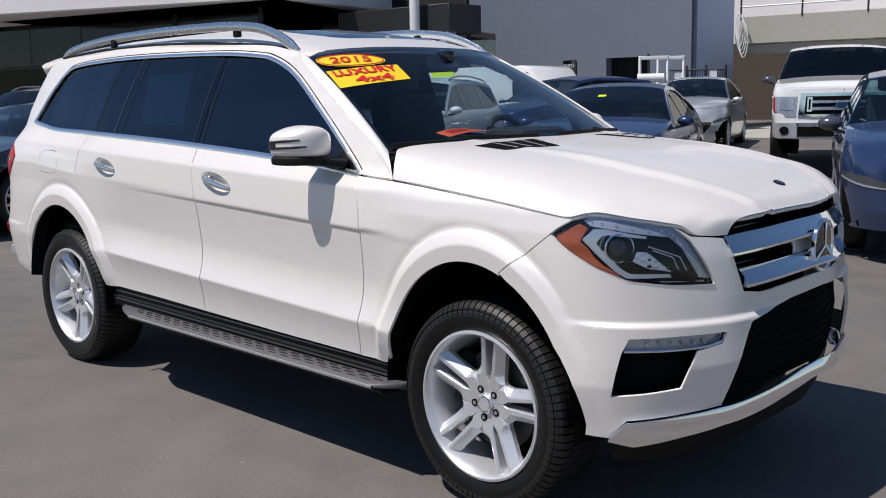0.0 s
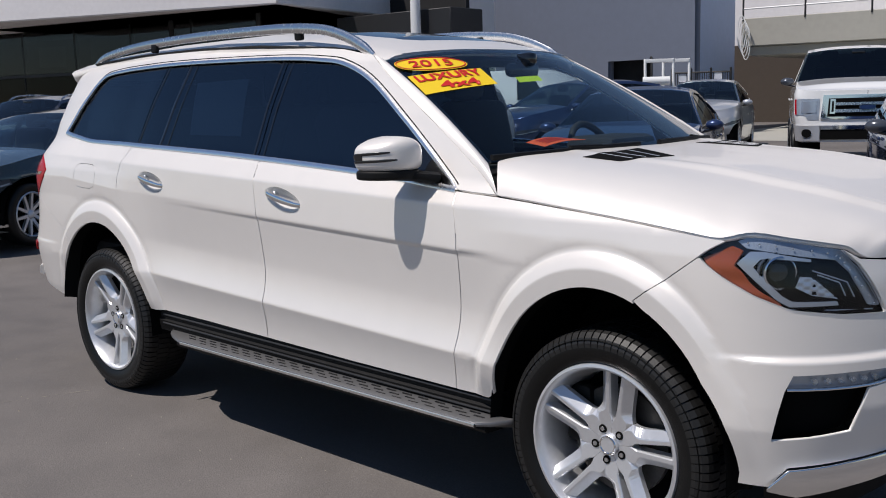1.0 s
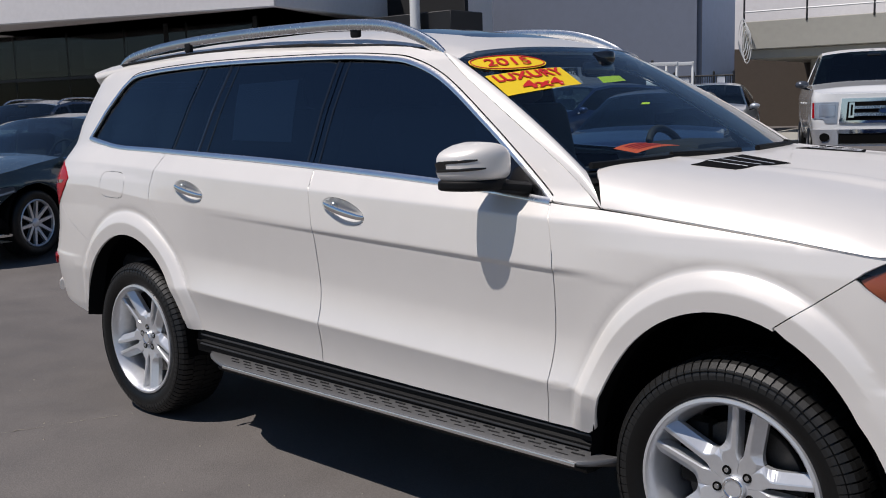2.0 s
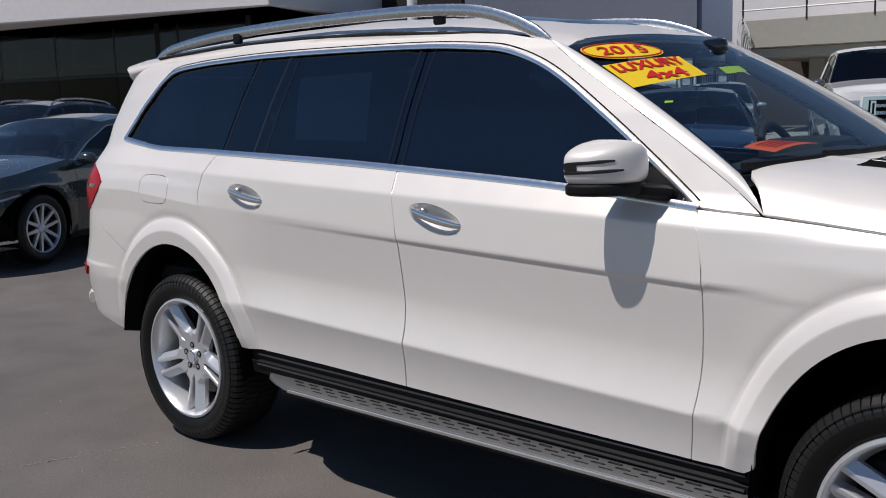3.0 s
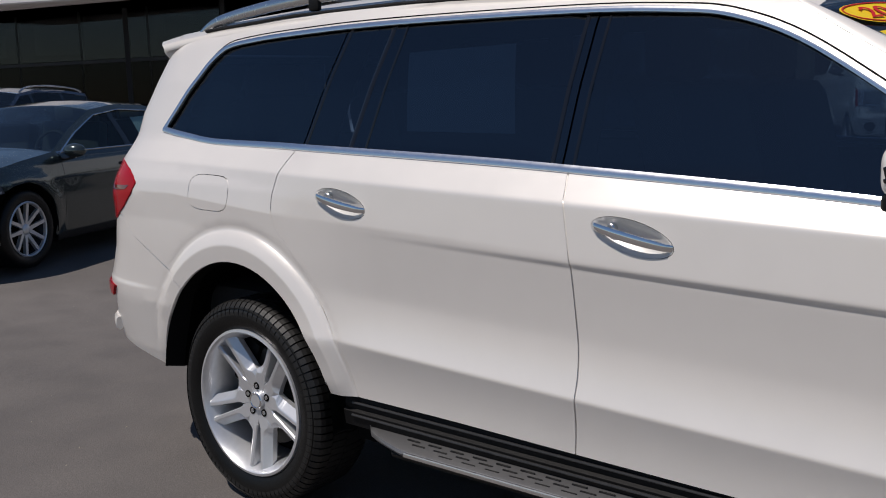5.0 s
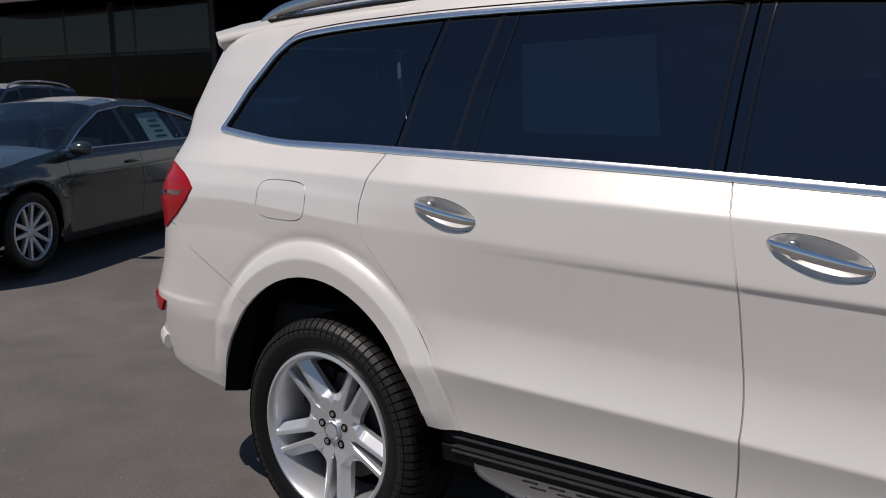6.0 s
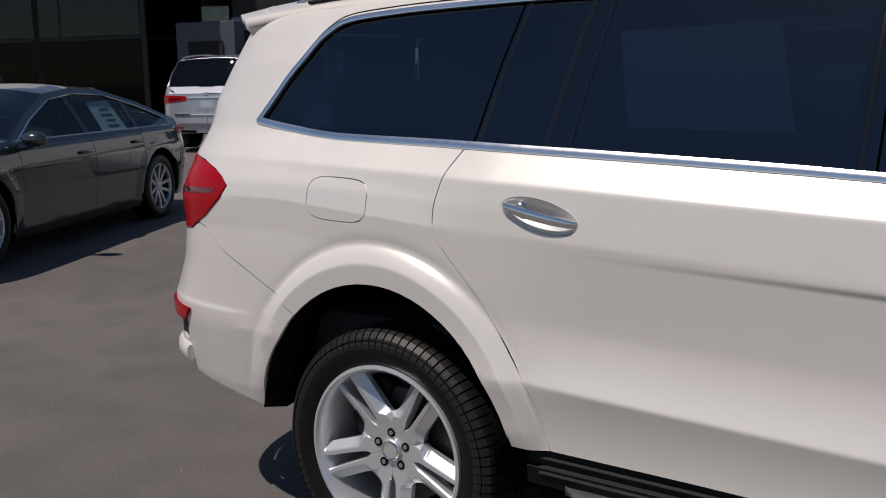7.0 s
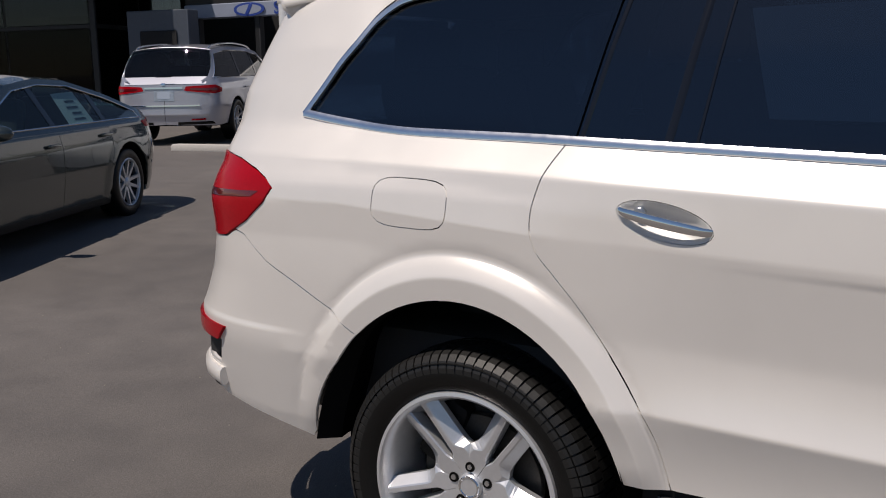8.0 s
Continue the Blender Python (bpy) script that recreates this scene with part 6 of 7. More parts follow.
PALE_SILVER = material("pale_silver_paint", (0.44, 0.45, 0.51), 0.30, 0.45, 1.0, vary=0.02)
PLATE = material("plate_blue_white", (0.45, 0.52, 0.62), 0.4, vary=0.1)
CAR_WINDSHIELD = tinted_glass("car_windshield", (0.34, 0.44, 0.46), 1.75)
SIGN_DARK = material("dark_blue_badge", (0.012, 0.03, 0.10), 0.3, coat=0.5)
TRUCK_SCREEN = tinted_glass("truck_windshield", (0.10, 0.15, 0.17), 1.6)
BLUE_PAINT = material("blue_metallic_paint", (0.026, 0.050, 0.135), 0.26, 0.45, 1.0, vary=0.04)
GREEN_GLASS = tinted_glass("green_car_glass", (0.42, 0.56, 0.58), 1.5)
DARK_CAR_GLASS = tinted_glass("car_glass", (0.16, 0.19, 0.20), 1.5)

SEDAN = dict(length=4.90, width=1.86, height=1.385, nose=2.43, axle_f=1.42, axle_r=-1.42, wheel_r=0.335, rim_r=0.232, af=0.95, ar=0.80, belt=0.89, low=0.17,
             edge=[(2.36, 0.69), (2.0, 0.81), (1.4, 0.90), (0.98, 0.945), (0.55, 1.135), (0.10, 1.290), (-0.35, 1.335), (-0.85, 1.310), (-1.40, 1.185), (-1.85, 1.035), (-2.15, 0.975), (-2.36, 0.945)],
             stations=(2.36, 0.98, 0.10, -0.85, -1.85, -2.36), doors=(0.92, -0.18, -1.10), nose_z=[0.15, 0.3, 0.55, 0.72, 0.9], nose_k=[0.90, 0.99, 1.0, 0.95, 0.80], tail_z=[0.15, 0.35, 0.65, 0.9, 1.02, 1.2], tail_k=[0.86, 0.97, 1.0, 0.99, 0.96, 0.5],
             handles=((-0.02, 0.79), (-0.98, 0.82)), bright_trim=True, crown=0.05)
SEDAN_FACE = [("headlamp", [(-0.86, 0.66), (-0.62, 0.60), (-0.46, 0.585), (-0.46, 0.635), (-0.60, 0.685), (-0.84, 0.715)], LAMP_DARK, 0.004),
              ("lamp_line", [(-0.84, 0.665), (-0.62, 0.605), (-0.47, 0.59), (-0.47, 0.60), (-0.62, 0.62), (-0.84, 0.68)], LAMP_SILVER, 0.008),
              ("side_intake", [(-0.80, 0.34), (-0.52, 0.30), (-0.50, 0.42), (-0.72, 0.46)], GAP, 0.003)]
SEDAN["wide_front"] = [("grille", [(-0.44, 0.61), (-0.40, 0.50), (-0.34, 0.40), (-0.22, 0.34)], GLOSS_BLACK, 0.003), ("bumper_trim", [(-0.84, 0.27), (-0.84, 0.245)], SATIN, 0.012)]
SEDAN["wide_rear"] = [("number_plate", [(0.16, 0.60), (0.16, 0.74)], PLATE, 0.01)]
SEDAN_TAIL = [("tail_lamp", [(0.46, 0.83), (0.84, 0.84), (0.88, 0.90), (0.50, 0.93)], RED_LENS, 0.006), ("rear_reflector", [(0.60, 0.46), (0.80, 0.47), (0.80, 0.50), (0.60, 0.49)], CHROME, 0.008), ("lamp_line", [(0.62, 0.60), (0.80, 0.64), (0.80, 0.72), (0.62, 0.66)], CHROME, 0.004)]

plain_car("grey_sedan", "dark grey-green metallic sedan with a price sheet in its rear window", stand(-8.06, 1.93, -66.5), GREY_PAINT, SEDAN, SEDAN_FACE, SEDAN_TAIL, GREEN_GLASS, sheet=True, fine=0.045)
SUV2 = dict(length=4.75, width=1.88, height=1.66, nose=2.32, axle_f=1.38, axle_r=-1.38, wheel_r=0.365, rim_r=0.24, af=0.75, ar=0.55, belt=1.06, low=0.24, top=0.70,
            edge=[(2.24, 0.86), (1.9, 0.98), (1.3, 1.07), (0.98, 1.11), (0.6, 1.33), (0.22, 1.53), (-0.3, 1.60), (-1.2, 1.59), (-1.95, 1.52), (-2.20, 1.20), (-2.32, 1.06), (-2.40, 1.0)],
            stations=(2.24, 0.98, 0.22, -1.95, -2.20, -2.40), doors=(0.95, -0.10, -1.08), nose_z=[0.2, 0.4, 0.7, 0.9, 1.1], nose_k=[0.9, 1.0, 1.0, 0.95, 0.8], tail_z=[0.2, 0.4, 0.7, 1.0, 1.2, 1.5], tail_k=[0.9, 1.0, 1.0, 0.96, 0.85, 0.5], handles=((-0.02, 0.92), (-0.98, 0.94)), crown=0.05)
plain_car("dark_suv", "dark blue-grey SUV with black roof rails, parked by the showroom", stand(-16.6, 5.7, -62), BLUE_GREY_PAINT, SUV2, SEDAN_FACE[:2], None, DARK_CAR_GLASS, rails=True)

plain_car("navy_sedan", "dark navy sedan with a neon label on its windshield", stand(-3.77, 7.67, -66.4), NAVY_PAINT, dict(SEDAN, height=1.49, belt=0.95, edge=[(x, z * 1.08) for x, z in SEDAN["edge"]]), SEDAN_FACE, SEDAN_TAIL, DARK_CAR_GLASS, windshield_tag=True)
plain_car("silver_sedan", "silver compact sedan facing the lot", stand(-7.9, 16.9, -68.9), SILVER_PAINT, dict(SEDAN, length=4.6, nose=2.3, width=1.79, height=1.57, belt=0.99, edge=[(x, z * 1.14) for x, z in SEDAN["edge"]]), SEDAN_FACE, SEDAN_TAIL, DARK_CAR_GLASS)
plain_car("blue_hatchback", "blue metallic tall hatchback with dark mirrors, parked nose out", stand(0.564, 6.73, -66), BLUE_PAINT, dict(SUV2, height=1.58, belt=1.005, edge=[(x, z * 0.95) for x, z in SUV2["edge"]], mirror_mat=LAMP_DARK), SEDAN_FACE[:2], None, GREEN_GLASS, fine=0.05)
plain_car("navy_suv", "dark navy SUV in the back row", stand(-9.3, 13.8, -100), NAVY_PAINT, SUV2, SEDAN_FACE[:2], None, DARK_CAR_GLASS)
plain_car("white_suv", "white compact SUV parked nose out beside the large SUV", stand(-8.25, 8.36, -66), WHITE_PAINT, SUV2, SEDAN_FACE[:2], None, DARK_CAR_GLASS, rails=True)

BIG_SUV = dict(length=5.30, width=2.03, height=1.86, nose=2.60, axle_f=1.52, axle_r=-1.54, wheel_r=0.40, rim_r=0.27, af=0.70, ar=0.50, nr=3.6, belt=1.16, low=0.30, top=0.74, tyre_w=0.275,
               edge=[(2.50, 1.02), (2.1, 1.14), (1.5, 1.19), (1.18, 1.21), (0.75, 1.50), (0.40, 1.72), (-0.3, 1.80), (-1.5, 1.79), (-2.20, 1.72), (-2.53, 1.26), (-2.57, 1.18), (-2.60, 1.10)],
               stations=(2.50, 1.18, 0.40, -2.20, -2.54, -2.60), doors=(1.10, -0.05, -1.08), nose_z=[0.2, 0.4, 0.8, 1.1], nose_k=[0.9, 1.0, 1.0, 0.85], tail_z=[0.3, 0.55, 0.62, 1.1, 1.3, 1.7], tail_k=[0.92, 1.0, 0.99, 0.95, 0.86, 0.62], handles=((0.05, 1.0), (-0.98, 1.02)), crown=0.06, glass_in=0.07, bright_trim=True)
BIG_TAIL = [("tail_lamp", [(0.44, 0.985), (0.78, 0.925), (0.90, 0.955), (0.91, 1.02), (0.80, 1.085), (0.47, 1.06)], RED_LENS, 0.012), ("lamp_band", [(0.52, 1.00), (0.76, 0.975), (0.86, 0.995), (0.78, 1.03), (0.54, 1.03)], DEEP_RED, 0.016), ("bumper_insert", [(0.30, 0.36), (0.80, 0.37), (0.76, 0.42), (0.30, 0.41)], PLASTIC, 0.010), ("rear_reflector", [(0.52, 0.44), (0.68, 0.445), (0.68, 0.475), (0.52, 0.47)], RED_LENS, 0.014)]
BIG_SUV["wide_rear"] = [("tail_trim", [(0.42, 1.020), (0.42, 1.050)], CHROME, 0.016), ("rear_badge", [(0.045, 1.085), (0.045, 1.125)], CHROME, 0.016), ("wiper", [(0.20, 1.235), (0.20, 1.247)], GAP, 0.02), ("plate_recess", [(0.24, 0.80), (0.24, 0.99)], LAMP_INNER, 0.006), ("number_plate", [(0.16, 0.84), (0.16, 0.97)], PLATE, 0.010), ("lower_trim", [(0.62, 0.70), (0.62, 0.722)], CHROME, 0.020), ("bumper_step", [(0.72, 0.54), (0.72, 0.56)], PALE_SILVER, 0.026)]
plain_car("silver_suv", "large pale silver SUV with red tail lamps, parked tail out", stand(-15.3, 12.7, 113.4), PALE_SILVER, BIG_SUV, None, BIG_TAIL, DARK_CAR_GLASS, rails=True, fine=0.06)

TRUCK = dict(length=5.9, width=2.0, height=2.03, nose=2.55, axle_f=1.62, axle_r=-2.05, wheel_r=0.41, rim_r=0.25, af=0.40, ar=0.30, nf=3.6, nr=5.0, belt=1.39, low=0.54, top=0.74, tyre_w=0.275,
             edge=[(2.50, 1.30), (2.2, 1.36), (1.5, 1.41), (1.12, 1.44), (0.80, 1.665), (0.45, 1.905), (-0.2, 1.97), (-1.0, 1.96), (-1.25, 1.89), (-1.40, 1.41), (-2.0, 1.41), (-3.3, 1.41)],
             stations=(2.50, 1.12, 0.45, -1.25, -1.40, -3.3), doors=(1.05, 0.05, -0.85), nose_z=[0.3, 0.5, 0.9, 1.32, 1.46], nose_k=[0.9, 1.0, 0.98, 0.94, 0.8], tail_z=[0.3, 1.3], tail_k=[1, 1], handles=((0.15, 1.16), (-0.75, 1.16)), crown=0.05, glass_in=0.06, mirror_mat=LAMP_DARK, screen=TRUCK_SCREEN)
TRUCK_FACE = [("headlamp", [(-0.845, 0.96), (-0.77, 0.95), (-0.75, 0.885), (-0.672, 0.885), (-0.672, 1.185), (-0.855, 1.185)], LAMP_INNER, 0.006), ("lamp_reflector", [(-0.80, 0.985), (-0.69, 0.985), (-0.69, 1.15), (-0.80, 1.15)], LAMP_SILVER, 0.012), ("side_marker", [(-0.875, 0.965), (-0.845, 0.96), (-0.855, 1.18), (-0.878, 1.18)], RED_LENS, 0.010),
              ("bumper_end", [(-0.90, 0.58), (-0.66, 0.58), (-0.66, 0.80), (-0.90, 0.80)], WHEEL_SILVER, 0.032), ("fog_lamp", [(-0.755 + 0.036 * math.cos(0.5236 * k), 0.69 + 0.062 * math.sin(0.5236 * k)) for k in range(12)], GAP, 0.042),
              ("grille_bracket", [(-0.585, 0.965), (-0.535, 0.965), (-0.535, 1.175), (-0.585, 1.175)], CHROME, 0.050), ("bracket_gap", [(-0.570, 0.995), (-0.550, 0.995), (-0.550, 1.145), (-0.570, 1.145)], GAP, 0.057)]
TRUCK["wide_front"] = [("grille", [(-0.657, 0.885), (-0.648, 1.235)], CHROME, 0.014), ("grille_gap", [(-0.605, 0.925), (-0.600, 1.185)], GAP, 0.032), ("grille_bar", [(-0.545, 1.085), (-0.545, 1.125)], SATIN, 0.048), ("grille_bar", [(-0.545, 0.985), (-0.545, 1.030)], SATIN, 0.048), ("badge_rim", [(-0.115, 1.015), (-0.165, 1.03), (-0.185, 1.055), (-0.165, 1.08), (-0.115, 1.095)], CHROME, 0.060), ("badge", [(-0.11, 1.024), (-0.155, 1.036), (-0.172, 1.055), (-0.155, 1.074), (-0.11, 1.086)], SIGN_DARK, 0.067),
                       ("bumper", [(-0.665, 0.745), (-0.665, 0.80)], CHROME, 0.032), ("bumper_gap", [(-0.655, 0.60), (-0.655, 0.742)], GAP, 0.022)]
plain_car("pickup_truck", "white full-size pickup truck with a chrome grille and bumper", stand(-3.25, 13.36, -64.9), WHITE_PAINT, TRUCK, TRUCK_FACE, None, DARK_CAR_GLASS, fine=0.06)

# ---- buildings round the lot ----
STUCCO = material("pale_stucco", (0.72, 0.70, 0.70), 0.8, vary=0.05, scale=1.2, bump=0.25, bump_scale=120)
GREY_WALL = material("grey_painted_wall", (0.135, 0.155, 0.205), 0.75, vary=0.05, scale=0.8, bump=0.2, bump_scale=90)
# side turned from the sun: the blue of its skylit shade is in the colour
SHADE_SIDE_WALL = material("side_wall_shade_blue", (0.33, 0.41, 0.58), 0.75, vary=0.05, scale=0.8, bump=0.2, bump_scale=90)
BEIGE = material("beige_concrete", (0.36, 0.35, 0.31), 0.8, vary=0.06, scale=1.0, bump=0.2, bump_scale=80)
# brown, darkened: part of the deck's shade is put into the colour
TAN = material("shaded_brown_wall", (0.065, 0.050, 0.038), 0.8, vary=0.08, scale=1.0)
DARK_FRAME = material("dark_window_frame", (0.012, 0.012, 0.013), 0.5)
# near-black colour stands in for the shade of unlit interiors and recesses
SHADE_BLACK = material("shade_black", (0.010, 0.010, 0.011), 0.8, vary=0.3, scale=2)
SHOP_GLASS = tinted_glass("showroom_glass", (0.10, 0.11, 0.11), 1.22)
HIGH_GLASS = tinted_glass("clerestory_glass", (0.25, 0.27, 0.27), 1.45)
# pale colour that stands in for reflections and lit interior in the upper panes
GLASS_PALE = material("pale_glass_patch", (0.40, 0.42, 0.42), 0.8, vary=0.2, scale=3)
PORTAL = material("portal_cladding", (0.06, 0.072, 0.095), 0.5, vary=0.08, scale=2)
SIGN_BAND = material("sign_band_silver", (0.26, 0.29, 0.37), 0.4, vary=0.06)
SIGN_WHITE = material("sign_white", (0.62, 0.64, 0.68), 0.4, vary=0.03)
SIGN_BLUE = material("sign_blue", (0.02, 0.05, 0.26), 0.4)
WHITE_STEEL = material("white_steel", (0.66, 0.67, 0.67), 0.45, vary=0.08, scale=10)
CONCRETE = material("pale_concrete", (0.50, 0.48, 0.45), 0.8, vary=0.12, scale=6, bump=0.3, bump_scale=90)


def wall_box(name, a, b, z0, z1, depth, mat, parent=None, label="", bevel=0.02):
    """A box whose front runs from a to b (plan), going back by depth to the left of a -> b."""
    a, b = Vector((a[0], a[1], 0)), Vector((b[0], b[1], 0))
    d = (b - a).normalized()
    n = Vector((-d.y, d.x, 0))
    c = (a + b) / 2 + n * depth / 2
    bm = box(((b - a).length, abs(depth), z1 - z0), (0, 0, 0), bevel, segs=1)
    bm.transform(Matrix.Translation((c.x, c.y, (z0 + z1) / 2)) @ Matrix.Rotation(math.atan2(d.y, d.x), 4, "Z"))
    return part(name, bm, mat, parent, label)


# showroom: a deep fascia over dark glass, two faces meeting at a corner
showroom = tagged(new("showroom_building"), "low showroom with a pale fascia above dark glass walls", "building")
corner = Vector((-18.9, 13.6))
u1, u2 = Vector((-0.97, -0.243)), Vector((-0.40, 0.917))
F0, F1 = 4.15, 6.6
end1, end2 = corner + u1 * 46, corner + u2 * 24
wall_box("fascia", end1, corner, F0, F1, 12, STUCCO, showroom, "pale stucco fascia", 0.04)
wall_box("fascia", corner, end2, F0 - 0.0, F1, 11.9, STUCCO, showroom, "", 0.04)
wall_box("fascia_band", end1 + Vector((0.02, -0.06)), corner + Vector((0.04, -0.06)), F0 + 0.62, F0 + 0.70, 0.08, STUCCO, showroom)
for face, (o, d, count) in enumerate(((corner - u1 * -1.8, u1, 17), (corner + u2 * 1.6, u2, 9))):
    n = Vector((-d.y, d.x)) if face == 0 else Vector((d.y, -d.x))
    if face == 0:
        n = Vector((u2.x, u2.y))
    else:
        n = Vector((u1.x, u1.y))
    base = o + n * 1.6
    # black wall: the unlit depth behind the panes is in its colour
    wall_box("back_wall", *( (base + d * count * 2.6 + n * 3.5, base + n * 3.5) if face == 0 else (base + n * 3.5, base + d * count * 2.6 + n * 3.5)), -1.2, F0, 0.2, SHADE_BLACK, showroom)
    for k in range(count):
        a, b = base + d * (2.6 * k), base + d * (2.6 * (k + 1))
        ends = (b, a) if face == 0 else (a, b)
        pane = wall_box("pane", ends[0], ends[1], -1.0, 2.6, 0.03, SHOP_GLASS, showroom, "", 0.0)
        wall_box("clerestory_pane", ends[0], ends[1], 2.72, F0, 0.03, HIGH_GLASS, showroom, "", 0.0)
        wall_box("mullion", *((a + d * 0.06, a - d * 0.06) if face == 0 else (a - d * 0.06, a + d * 0.06)), -1.2, F0, 0.16, DARK_FRAME, showroom)
        wall_box("transom", ends[0], ends[1], 2.6, 2.72, 0.12, DARK_FRAME, showroom)
        if k % 3 != 1:
            q = (ends[0] + (ends[1] - ends[0]) * 0.10 + n * 0.5, ends[0] + (ends[1] - ends[0]) * (0.62 if k % 2 else 0.9) + n * 0.5)
            # added panel: paints a bright patch into the clerestory glass
            wall_box("blind", q[0], q[1], 2.95, 3.85 - 0.2 * (k % 2), 0.03, GLASS_PALE, showroom, "pale panel standing in for brightness in the glass")
    wall_box("plinth", *((base + d * count * 2.6, base) if face == 0 else (base, base + d * count * 2.6)), -1.6, -0.55, 0.25, DARK_FRAME, showroom)

# service entrance with its portal and sign
service = tagged(new("service_entrance"), "shaded service drive under a white sign band", "building")
wall_box("portal", (-19.75, 14.45), (-18.10, 14.85), -0.3, 2.95, 0.5, PORTAL, service, "grey clad entrance portal")
# dark slab on the portal's front paints the shade of the door recess
wall_box("portal_door", (-19.38, 14.52), (-18.40, 14.76), -0.2, 2.46, -0.03, SHADE_BLACK, service)
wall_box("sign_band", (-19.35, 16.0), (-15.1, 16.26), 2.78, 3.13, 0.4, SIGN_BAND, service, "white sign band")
# black wall painted as the deep shade of the service drive
wall_box("service_back", (-22.5, 19.0), (-17.2, 19.3), -0.3, 5.0, 0.2, SHADE_BLACK, service)
wall_box("service_roof", (-19.4, 16.1), (-15.1, 16.36), 3.13, 3.9, 1.4, DARK_FRAME, service)
for k in (0.05, 0.5, 0.96):
    p = Vector((-19.35, 16.1)).lerp(Vector((-15.1, 16.36)), k)
    wall_box("service_post", p, p + Vector((0.16, 0.01)), -0.3, 2.80, 0.2, DARK_FRAME, service)
sd = (Vector((-12.8, 16.4)) - Vector((-19.35, 16.0))).normalized()
sm = Matrix.Rotation(math.atan2(sd.y, sd.x), 4, "Z") @ Matrix.Rotation(radians(90), 4, "X")
out = Vector((sd.y, -sd.x))
p = Vector((-19.35, 16.0)) + sd * 2.10 + out * 0.02
for rx, rz, mt, lift in ((0.47, 0.165, SIGN_BLUE, 0.0), (0.38, 0.115, SIGN_BAND, 0.004)):
    flat = bmesh.new()
    bmesh.ops.create_circle(flat, cap_ends=True, segments=40, radius=1.0)
    bmesh.ops.scale(flat, vec=(rx, rz, 1), verts=flat.verts)
    r = bmesh.ops.extrude_face_region(flat, geom=list(flat.faces))
    bmesh.ops.translate(flat, vec=(0, 0, 0.02 + lift), verts=[v for v in r["geom"] if isinstance(v, bmesh.types.BMVert)])
    flat.transform(Matrix.Translation((p.x, p.y, 2.95)) @ sm)
    part("sign_oval", flat, mt, service, "blue oval emblem" if lift == 0 else "")
flat = box((0.10, 0.30, 0.03), (0, 0, 0.018), 0.005, turn=Matrix.Rotation(radians(-30), 4, "Z"))
flat.transform(Matrix.Translation((p.x, p.y, 2.95)) @ sm)
part("emblem_stroke", flat, SIGN_BLUE, service)
p = Vector((-19.35, 16.0)) + sd * 3.42 + out * 0.02
flat_text("Service", 0.40, SIGN_BLUE, service, "sign_letters", Matrix.Translation((p.x, p.y, 2.94)) @ sm, 0.01, 0.006)

# workshop building with an open bay
workshop = tagged(new("workshop_building"), "tall grey workshop with an open service bay", "building")
wa, wb = Vector((-19.62, 22.0)), Vector((-11.46, 22.0))
wd = (wb - wa)
wl = wd.length
wd.normalize()


def wall_a(u, z):
    return Vector((wa.x + wd.x * u, wa.y + wd.y * u, z))


skin("bay_wall", [(1.25, -0.5), (wl + 0.39, -0.5), (wl + 0.39, 5.6), (1.25, 5.6)], wall_a, GREY_WALL, workshop, "grey painted wall", 0.8, gap=0, rim=0.3, holes=[[(5.67, -0.4), (7.12, -0.4), (7.12, 2.46), (5.67, 2.46)]])
# solid black box fills the opening in place of the bay's shade
wall_box("bay_room", wa + wd * 4.9 + Vector((0, 0.45)), wa + wd * 7.4 + Vector((0, 0.45)), -0.5, 3.0, 1.6, SHADE_BLACK, workshop)
wall_box("bay_frame", wa + wd * 7.12, wa + wd * 7.20, -0.4, 2.54, -0.03, DARK_FRAME, workshop)
# workshop's shaded side, its blue cast painted on
wall_box("blue_wall", (-11.45, 22.305), (-12.44, 27.0), -0.5, 5.6, 0.4, SHADE_SIDE_WALL, workshop, "workshop side wall coloured with the blue of its shade")
sg = tagged(new("parts_sign"), "small black sign board on the workshop wall", "sign")
c = wa + wd * 4.32
wall_box("board", c - wd * 0.26 - Vector((0, 0.05)), c + wd * 0.26 - Vector((0, 0.05)), 1.90, 2.45, 0.04, GLOSS_BLACK, sg)
flat_text("PARTS", 0.15, SIGN_WHITE, sg, "sign_letters", Matrix.Translation((c.x, c.y - 0.07, 2.27)) @ Matrix.Rotation(math.atan2(wd.y, wd.x), 4, "Z") @ Matrix.Rotation(radians(90), 4, "X"))
wall_box("bar", c - wd * 0.14 - Vector((0, 0.065)), c + wd * 0.16 - Vector((0, 0.065)), 2.04, 2.08, 0.02, SIGN_WHITE, sg)

# parking deck: beige parapet with a rail over a shaded ground floor
deck = tagged(new("parking_deck"), "beige parking deck over a shaded ground floor", "building")
p1, p2 = Vector((-11.2, 25.0)), Vector((0.5, 26.4))
dd = (p2 - p1).normalized()
wall_box("parapet", p1, p2, 2.80, 3.62, 0.4, BEIGE, deck, "beige concrete parapet")
wall_box("beam", p1 + Vector((0.1, 0.2)), p2 + Vector((0, 0.2)), 2.52, 2.80, 7, BEIGE, deck)
wall_box("rear_wall", p1 + Vector((1, 6)) - dd * 9, p2 + Vector((1, 6)), -0.5, 3.1, 0.2, TAN, deck, "brown rear wall, darkened for the shade under the deck")
apron = []
for i in range(13):
    for j in range(10):
        x, y = -11.0 + i, 20.2 + j
        apron.append((x, y, float(ground_z(x, y)) + 0.008))
